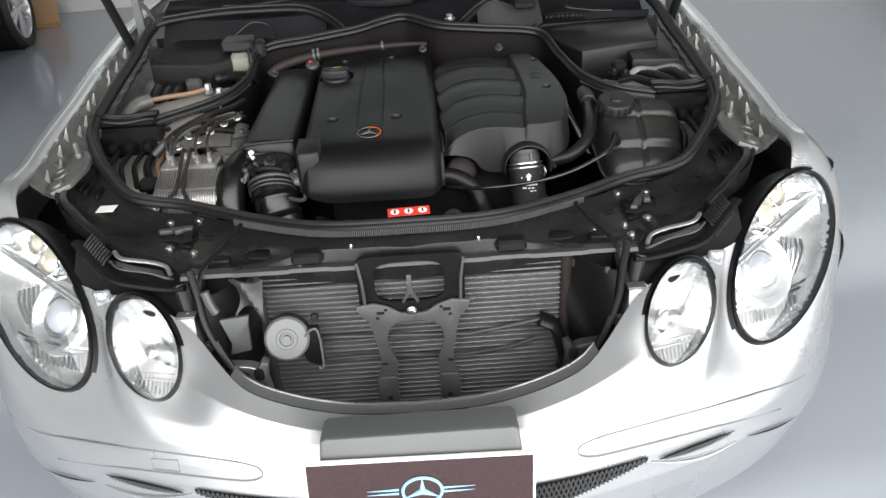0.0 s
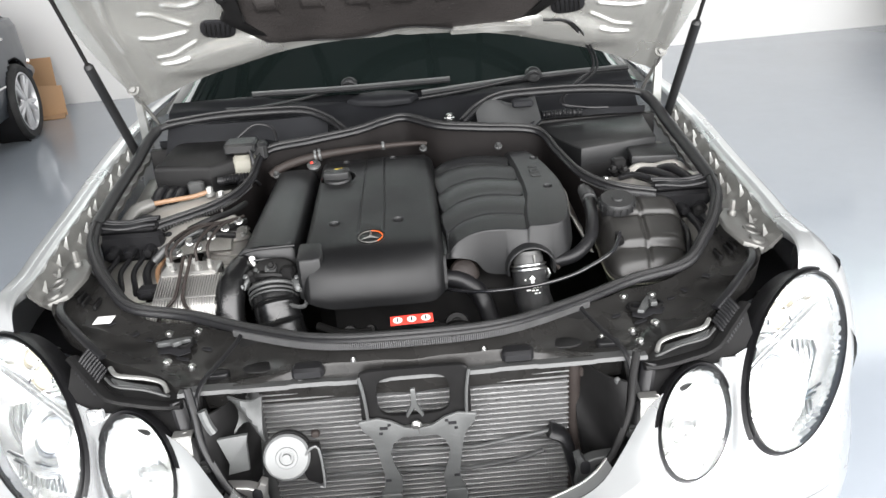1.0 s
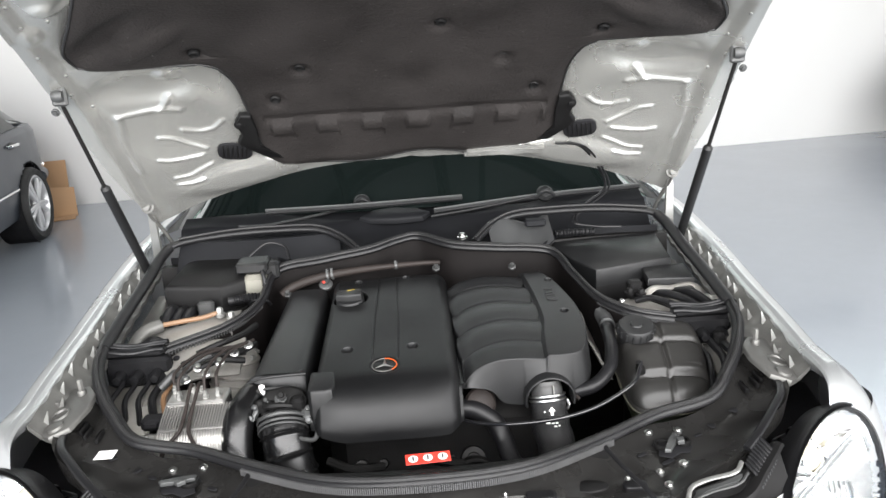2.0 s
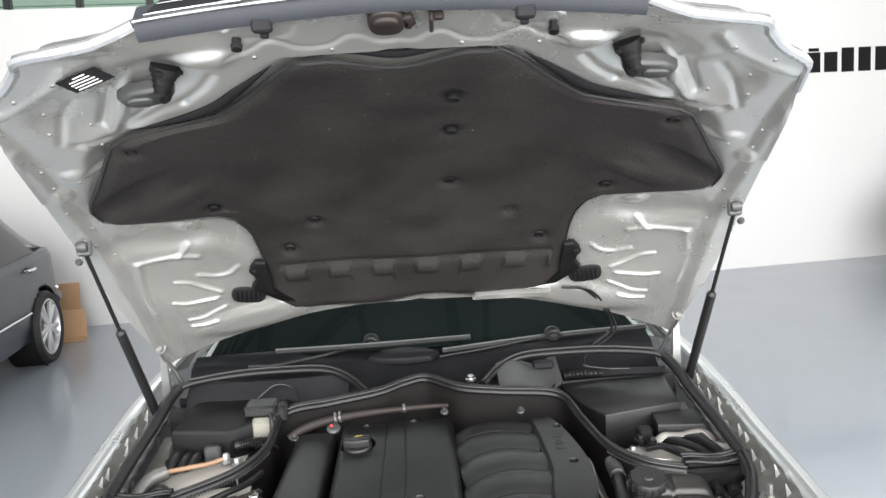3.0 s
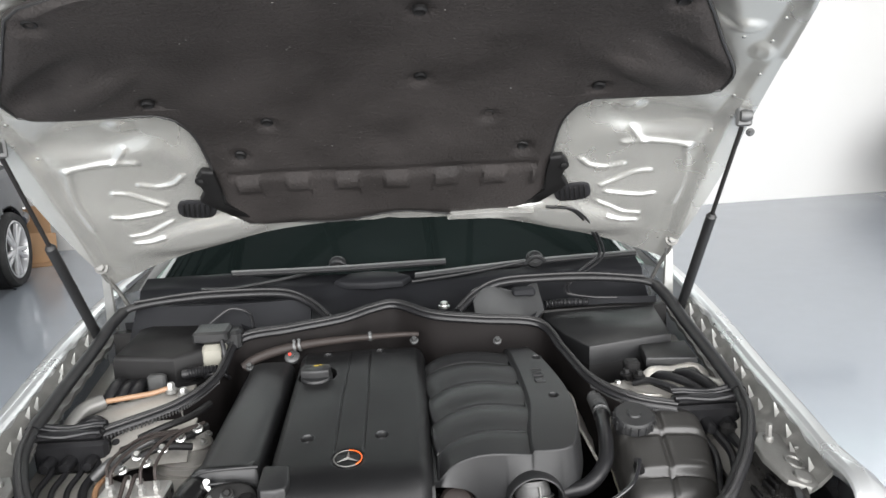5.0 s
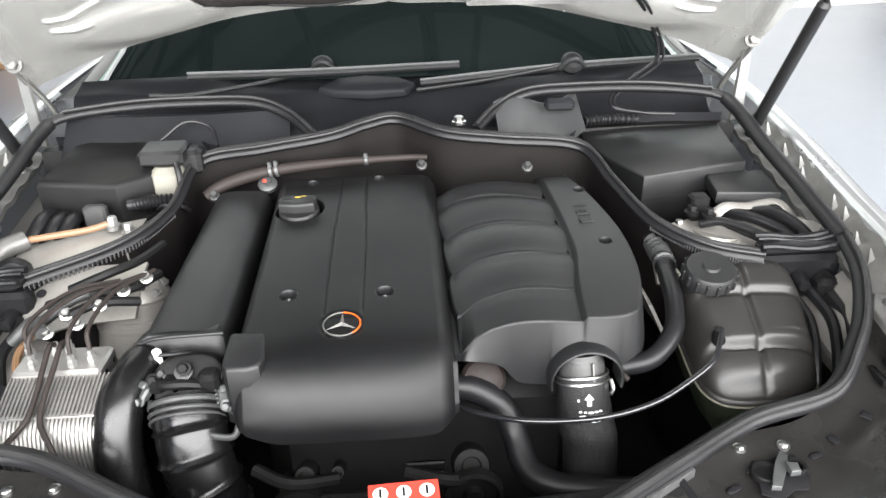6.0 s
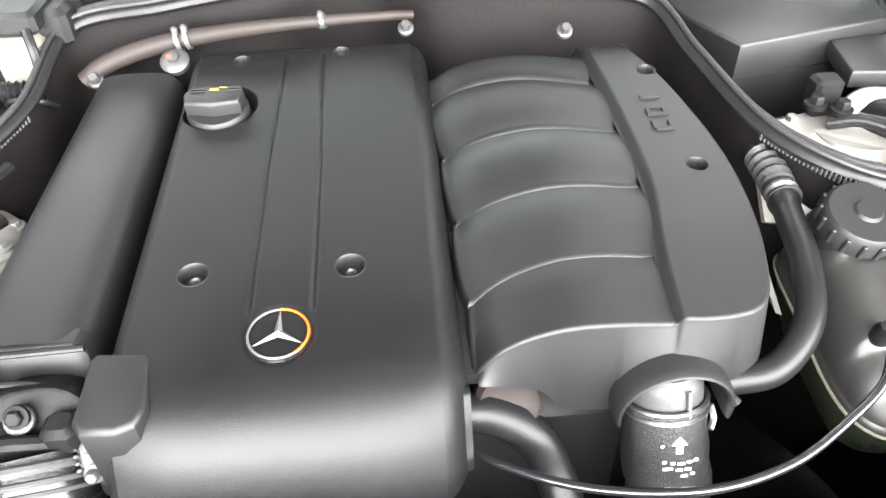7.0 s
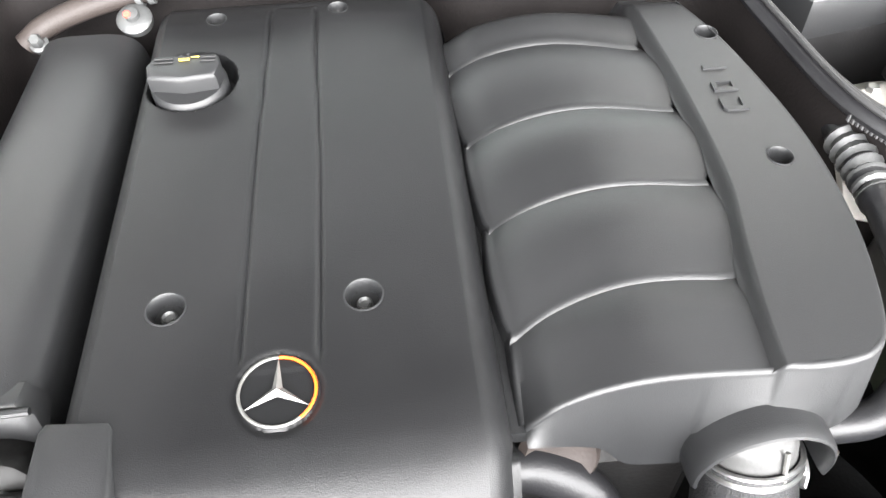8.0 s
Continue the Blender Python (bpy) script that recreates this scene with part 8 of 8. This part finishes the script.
screw(bm, (0.56, 1.005, 0.86), 0.009, 0.014)
part("relay", bm, PLASTIC2, module)
bm = BM()
for k, (x0, y0) in enumerate(((0.60, 1.02), (0.64, 1.0), (0.67, 1.03), (0.57, 0.98))):
    tube(bm, [(x0, y0 + 0.04, 0.83), (x0 + 0.03, y0, 0.845), (x0 + 0.06, y0 - 0.03, 0.83), (x0 + 0.08, y0 - 0.06, 0.80)], 0.010, 8, 6)
part("cable", bm, PLASTIC2, module, "black cables under the module")

bm = BM()
sheet(bm, lambda u, v: Vector((0.485 + 0.235 * u, 0.90 + 0.05 * u + 0.13 * v, 0.818 + 0.014 * v + 0.02 * u + 0.012 * math.sin(3.1 * u) * math.sin(3.1 * v))), 16, 12, (0, 0, -0.02))
part("tower_top", bm, PALE, module, "pale painted tower top under the module")
for pts, r in (([(0.60, 1.03, 0.85), (0.625, 0.99, 0.862), (0.665, 0.945, 0.855), (0.69, 0.90, 0.835)], 0.010), ([(0.655, 1.03, 0.85), (0.675, 0.99, 0.865), (0.70, 0.94, 0.855), (0.71, 0.90, 0.835)], 0.012), ([(0.545, 1.0, 0.846), (0.58, 0.98, 0.858), (0.63, 0.93, 0.85), (0.655, 0.89, 0.83)], 0.008)):
    bm = BM()
    tube(bm, pts, r, 10, 6)
    part("cable", bm, RUBBER, module, "black cable over the tower")
bm = BM()
prism(bm, [(0.700, 0.985), (0.735, 0.990), (0.742, 0.950), (0.722, 0.925), (0.705, 0.945)], 0.845, 0.858, 0.004)
part("bracket_end", bm, PALE, module, "pale folded bracket end")

bm = BM()
sheet(bm, lambda u, v: Vector((0.44 + 0.19 * u, 0.955 - 0.10 * u - 0.06 * v, 0.838 - 0.01 * u - 0.05 * v + 0.008 * math.sin(4 * u))), 14, 8, (0, 0.006, -0.006))
part("tower_flank", bm, PALE, module, "pale panel below the seal")

# bolts, cap and plate below the front of the cover, blackened to imitate shade
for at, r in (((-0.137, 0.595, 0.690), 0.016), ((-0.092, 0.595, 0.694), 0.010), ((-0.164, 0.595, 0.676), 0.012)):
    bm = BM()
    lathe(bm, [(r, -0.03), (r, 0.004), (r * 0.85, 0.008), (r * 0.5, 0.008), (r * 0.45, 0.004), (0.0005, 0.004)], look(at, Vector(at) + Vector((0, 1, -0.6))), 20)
    part("idler_bolt", bm, BLACK_SHADE, engine, "round bolt, shade put into its black")
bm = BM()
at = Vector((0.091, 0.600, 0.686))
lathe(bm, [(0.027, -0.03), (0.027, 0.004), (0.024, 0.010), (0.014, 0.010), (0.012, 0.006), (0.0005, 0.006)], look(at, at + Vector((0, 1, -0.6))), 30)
part("pulley_cap", bm, BLACK_SHADE, engine, "black round pulley cap")
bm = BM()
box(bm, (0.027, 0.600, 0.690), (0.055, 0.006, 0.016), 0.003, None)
part("cast_plate", bm, BLACK_SHADE, engine, "dull cast plate")


# ---- brake hydraulics and fuse box on the other side ----
abs_unit = thing("brake_unit", "ribbed cast-aluminium brake hydraulic unit", "hydraulic unit", (-0.46, 0.69, 0.62))
bm = BM()
box(bm, (-0.482, 0.724, 0.772), (0.124, 0.062, 0.084), 0.004)
part("valve_block", bm, ALU, abs_unit, "machined aluminium valve block")
bm = BM()
for dz, dy in ((0.026, 0.016), (0.026, -0.014), (-0.004, 0.018), (-0.008, -0.012)):
    lathe(bm, [(0.0045, 0), (0.0045, 0.0012), (0.0005, 0.0013)], Matrix.Translation((-0.4205, 0.724 + dy, 0.772 + dz)) @ pose(0, 0, 0, 0, 90, 0), 12)
part("bore", bm, INK, abs_unit, "dark bores in the side of the block")
FLANK = [(0.694, 0.804), (0.668, 0.795), (0.642, 0.785), (0.628, 0.779), (0.615, 0.766), (0.606, 0.742), (0.604, 0.70)]


def profile_slab(bm, x0, x1, off):
    """A slice of the pump housing between two x, its skin off metres proud."""
    c = (0.67, 0.72)
    line = []
    for y, z in FLANK:
        d = Vector((y - c[0], z - c[1])).normalized() * off
        line.append((y + d.x, z + d.y))
    line += [(line[-1][0], 0.64), (0.694, 0.64)]
    loft(bm, [[Vector((x, y, z)) for y, z in line] for x in (x0, x0 + 0.0004, x1 - 0.0004, x1)])


bm = BM()
profile_slab(bm, -0.546, -0.408, 0.0)
body = part("pump_housing", bm, ALU, abs_unit, "finned aluminium housing")
for k in range(25):
    bm = BM()
    profile_slab(bm, -0.544 + 0.00555 * k, -0.5415 + 0.00555 * k, 0.0042)
    part("fin", bm, ALU, body)
bm = BM()
box(bm, (-0.477, 0.635, 0.7835), (0.132, 0.010, 0.004), 0.0015, pose(0, 0, 0, 0, 0, 0))
part("rim", bm, ALU, body)
UNIONS = [(-0.535, 0.742), (-0.518, 0.712), (-0.495, 0.738), (-0.478, 0.742), (-0.462, 0.708), (-0.438, 0.718)]
for x, y in UNIONS:
    bm = BM()
    lathe(bm, [(0.0075, 0), (0.0075, 0.010), (0.0052, 0.012), (0.0052, 0.020), (0.0005, 0.021)], pose(x, y, 0.813, 0, 0, 0), 6)
    part("union", bm, DULL, abs_unit, "pipe union")
for pts in (((-0.495, 0.738, 0.83), (-0.494, 0.722, 0.838), (-0.494, 0.690, 0.822), (-0.494, 0.652, 0.802), (-0.498, 0.622, 0.786), (-0.522, 0.600, 0.764), (-0.535, 0.592, 0.735)),
            ((-0.478, 0.742, 0.83), (-0.477, 0.722, 0.840), (-0.478, 0.688, 0.824), (-0.480, 0.650, 0.804), (-0.478, 0.620, 0.786), (-0.462, 0.598, 0.764), (-0.452, 0.590, 0.730))):
    bm = BM()
    tube(bm, pts, 0.0040, 8, 6)
    part("brake_pipe", bm, RUST, abs_unit, "dull brown brake pipe over the fins")
for pts in (((-0.535, 0.742, 0.83), (-0.536, 0.750, 0.852), (-0.522, 0.790, 0.862), (-0.490, 0.835, 0.866), (-0.440, 0.870, 0.858)),
            ((-0.518, 0.712, 0.83), (-0.516, 0.722, 0.856), (-0.500, 0.770, 0.868), (-0.470, 0.820, 0.870), (-0.420, 0.860, 0.860)),
            ((-0.462, 0.708, 0.83), (-0.462, 0.720, 0.858), (-0.458, 0.770, 0.868), (-0.440, 0.820, 0.872), (-0.405, 0.880, 0.862)),
            ((-0.438, 0.718, 0.83), (-0.440, 0.730, 0.856), (-0.436, 0.780, 0.866), (-0.424, 0.830, 0.868), (-0.395, 0.900, 0.858))):
    bm = BM()
    tube(bm, pts, 0.0034, 8, 6)
    part("brake_pipe", bm, RUST, abs_unit, "thin bent brake pipe")
bm = BM()
lathe(bm, [(0.030, 0), (0.032, 0.010), (0.032, 0.050), (0.028, 0.058), (0.026, 0.070), (0.0005, 0.072)], pose(-0.530, 0.632, 0.742, 0, -88, 0), 26)
motor = part("pump_motor", bm, ALU, abs_unit, "round ribbed pump motor")
for k in range(5):
    bm = BM()
    lathe(bm, [(0.031, 0), (0.0345, 0.001), (0.0345, 0.003), (0.031, 0.004)], pose(-0.536 - 0.009 * k, 0.632, 0.742, 0, -88, 0), 26, False)
    part("rib", bm, ALU, motor)
bm = BM()
box(bm, (-0.572, 0.690, 0.776), (0.046, 0.034, 0.026), 0.005)
box(bm, (-0.572, 0.672, 0.779), (0.030, 0.010, 0.014), 0.003)
part("plug", bm, INK, abs_unit)
for k, (x, c) in enumerate(((-0.66, RUBBER), (-0.63, RUBBER), (-0.60, RUBBER), (-0.575, COPPER), (-0.69, RUBBER))):
    bm = BM()
    tube(bm, [(x, 0.845, 0.81), (x + 0.005, 0.825, 0.80), (x - 0.004, 0.78, 0.785), (x + 0.012, 0.73, 0.765), (x + 0.02, 0.68, 0.72)], 0.006 if k != 2 else 0.009, 8, 6)
    part("cable", bm, c, abs_unit, "hanging cable")
bm = BM()
tube(bm, [(-0.56, 0.80, 0.815), (-0.50, 0.83, 0.85), (-0.46, 0.86, 0.845), (-0.42, 0.90, 0.83)], 0.009, 10, 6)
tube(bm, [(-0.58, 0.78, 0.81), (-0.545, 0.79, 0.838), (-0.52, 0.76, 0.835)], 0.010, 10, 6)
part("hose", bm, GUNMETAL, abs_unit, "dark bent hose")
for pts in (((-0.52, 0.87, 0.845), (-0.47, 0.88, 0.862), (-0.43, 0.93, 0.86), (-0.41, 1.0, 0.855)), ((-0.55, 0.85, 0.83), (-0.49, 0.84, 0.852), (-0.43, 0.87, 0.842), (-0.40, 0.93, 0.835)), ((-0.50, 0.80, 0.84), (-0.455, 0.82, 0.848), (-0.41, 0.85, 0.83))):
    bm = BM()
    tube(bm, pts, 0.008, 8, 6)
    part("cable", bm, PLASTIC2, abs_unit, "dark wire bundle")
bm = BM()
lathe(bm, [(0.062, -0.09), (0.060, -0.045), (0.0595, -0.042), (0.0625, -0.040), (0.0625, -0.036), (0.0585, -0.034), (0.058, -0.024), (0.0615, -0.022), (0.0615, -0.018), (0.0575, -0.016), (0.055, 0.012), (0.0575, 0.014), (0.0585, 0.018), (0.0560, 0.022), (0.046, 0.036), (0.030, 0.046), (0.012, 0.050), (0.0005, 0.050)], pose(-0.458, 0.945, 0.775, -8, 6, 0), 40)
shield = part("cast_housing", bm, PALE, abs_unit, "round pale cast housing with a flange and ridges")
for k in range(4):
    bm = BM()
    a = -1.9 + 0.75 * k
    screw(bm, Vector((-0.458 + 0.050 * math.cos(a), 0.945 + 0.050 * math.sin(a), 0.800)), 0.007, 0.008)
    part("bolt", bm, DULL, shield)
bm = BM()
sheet(bm, lambda u, v: Vector((-0.595 + 0.165 * u, 0.905 + 0.06 * u - 0.10 * v, 0.835 + 0.012 * u - 0.03 * v - 0.02 * v * v + 0.010 * math.sin(4 * u))), 16, 10, (0, 0.006, -0.006))
part("tower_flank", bm, PALE, abs_unit, "pale sealer-coated panel with a hole")
bm = BM()
lathe(bm, [(0.008, 0), (0.008, 0.0015), (0.0005, 0.0016)], Matrix.Translation((-0.575, 0.885, 0.832)) @ pose(0, 0, 0, 25, 0, 0), 14)
part("hole", bm, INK, abs_unit)
for x, y, z in ((-0.50, 0.80, 0.842), (-0.455, 0.815, 0.846), (-0.43, 0.85, 0.85), (-0.52, 0.77, 0.83), (-0.405, 0.885, 0.852), (-0.475, 0.775, 0.84)):
    bm = BM()
    screw(bm, (x, y, z), 0.007, 0.012, (0.2, -0.6, 0.8))
    part("fitting", bm, STEEL, abs_unit, "bright pipe fitting")
fuse = thing("fuse_box", "black lidded fuse box with plugs", "fuse box", (-0.58, 1.22, 0.78))
bm = BM()
prism(bm, [(-0.672, 1.145), (-0.52, 1.122), (-0.462, 1.165), (-0.462, 1.32), (-0.60, 1.335), (-0.655, 1.30)], 0.84, 0.925, 0.012, None, lambda x, y: 0.12 * (y - 1.14))
part("lid", bm, PLASTIC2, fuse)
bm = BM()
prism(bm, [(-0.69, 1.125), (-0.50, 1.105), (-0.45, 1.16), (-0.455, 1.32), (-0.66, 1.34)], 0.76, 0.852, 0.006)
part("tray", bm, PLASTIC2, fuse)
bm = BM()
box(bm, (-0.555, 1.098, 0.868), (0.042, 0.022, 0.05), 0.005)
part("plug", bm, GUNMETAL, fuse, "pale grey plug")
bm = BM()
for x, z in ((-0.62, 0.862), (-0.595, 0.862), (-0.645, 0.868)):
    tube(bm, [(x, 1.12, z), (x, 1.085, z + 0.006), (x - 0.01, 1.05, z - 0.015), (x - 0.03, 1.02, z - 0.05)], 0.014, 10, 6)
part("cable", bm, RUBBER, fuse, "thick black leads")
bm = BM()
tube(bm, [(-0.50, 1.115, 0.882), (-0.455, 1.12, 0.886), (-0.40, 1.13, 0.882)], lambda t: 0.0125 + 0.002 * math.sin(t * 90), 12, 14)
part("corrugated_sleeve", bm, RUBBER, fuse, "corrugated cable sleeve")
bm = BM()
tube(bm, [(-0.64, 1.015, 0.868), (-0.60, 1.018, 0.872), (-0.55, 1.035, 0.872), (-0.515, 1.05, 0.876)], 0.0062, 8, 6)
part("ochre_cable", bm, COPPER, fuse, "ochre sleeved cable")
for at, r, h in (((-0.508, 1.05, 0.868), 0.009, 0.022), ((-0.478, 1.04, 0.862), 0.009, 0.018), ((-0.555, 0.955, 0.845), 0.008, 0.01)):
    bm = BM()
    screw(bm, at, r, h)
    part("bolt", bm, DULL, fuse)
bm = BM()
tube(bm, [(-0.70, 0.95, 0.835), (-0.68, 0.99, 0.86), (-0.65, 1.02, 0.865)], 0.018, 10, 6)
part("pale_hose", bm, GUTTER, fuse, "pale foil-wrapped hose")
bm = BM()
tube(bm, [(-0.695, 0.93, 0.82), (-0.655, 0.96, 0.848), (-0.625, 0.955, 0.835), (-0.61, 0.93, 0.82)], 0.013, 8, 6)
tube(bm, [(-0.67, 0.91, 0.82), (-0.64, 0.93, 0.842), (-0.615, 0.915, 0.82)], 0.012, 8, 6)
part("hose_loop", bm, RUBBER, fuse, "looped black hose")

reservoir = thing("brake_fluid_reservoir", "milky brake fluid reservoir under a grey valve block", "reservoir", (-0.43, 1.2, 0.82))
bm = BM()
box(bm, (-0.440, 1.195, 0.895), (0.065, 0.07, 0.075), 0.012)
part("bottle", bm, CREAM, reservoir, "milky plastic bottle")
bm = BM()
box(bm, (-0.445, 1.205, 0.950), (0.085, 0.075, 0.03), 0.006)
box(bm, (-0.40, 1.22, 0.93), (0.045, 0.05, 0.05), 0.008)
part("valve", bm, PLASTIC, reservoir, "grey valve on top")
for pts, r in (([(-0.415, 1.165, 0.945), (-0.408, 1.150, 0.92), (-0.412, 1.150, 0.885), (-0.42, 1.16, 0.86)], 0.006),
               ([(-0.47, 1.27, 0.955), (-0.42, 1.29, 0.985), (-0.37, 1.28, 0.975), (-0.355, 1.25, 0.945)], 0.004),
               ([(-0.45, 1.12, 0.87), (-0.43, 1.10, 0.885), (-0.40, 1.105, 0.88), (-0.395, 1.13, 0.86)], 0.004)):
    bm = BM()
    tube(bm, pts, r, 8, 8)
    part("hose", bm, RUBBER, reservoir)

# leads and pipes at the other strut tower
loom = thing("wiring_loom", "black cables beside the coolant tank", "cables", (0.68, 0.8, 0.7))
for x, r in ((0.665, 0.009), (0.69, 0.012), (0.632, 0.007)):
    bm = BM()
    tube(bm, [(x, 0.85, 0.81), (x + 0.003, 0.825, 0.80), (x + 0.01, 0.77, 0.785), (x - 0.006, 0.71, 0.76), (x - 0.02, 0.66, 0.70)], r, 8, 6)
    part("cable", bm, RUBBER, loom)
bm = BM()
box(bm, (0.69, 0.828, 0.80), (0.03, 0.03, 0.05), 0.008)
part("connector", bm, PLASTIC2, loom)
bm = BM()
sheet(bm, lambda u, v: Vector((0.655 + 0.07 * u, 0.62 + 0.22 * v, 0.74 + 0.06 * u + 0.03 * v)), 6, 10, (0, 0, -0.01))
part("bracket", bm, BAY, loom, "pale sheet bracket")
# straps that hang over the slam panel
for sx in (-1, 1):
    bm = BM()
    tube(bm, [(sx * 0.320, 0.480, 0.797), (sx * 0.324, 0.448, 0.784), (sx * 0.346, 0.385, 0.775), (sx * 0.370, 0.322, 0.765), (sx * 0.377, 0.297, 0.73), (sx * 0.372, 0.285, 0.69)], 0.005, 8, 6, 0.6)
    ob = solo("cable_strap", bm, RUBBER, "black cable led over the slam panel", "cable", group="cables over the slam panel")

bm = BM()
sheet(bm, lambda u, v: Vector((-0.665 + 0.20 * u, 0.93 + 0.05 * u + 0.115 * v, 0.836 + 0.016 * u + 0.012 * v + 0.008 * math.sin(3.1 * u) * math.sin(3.1 * v))), 16, 12, (0, 0, -0.02))
part("tower_top", bm, PALE, fuse, "pale painted tower top")
bm = BM()
sheet(bm, lambda u, v: Vector((-0.705 + 0.15 * u, 0.68 + 0.17 * v, 0.745 + 0.030 * v - 0.02 * u + 0.02 * math.sin(3.1 * u))), 14, 10, (0, 0, -0.01))
part("wing_panel", bm, PALE, fuse, "pale bare inner wing panel")
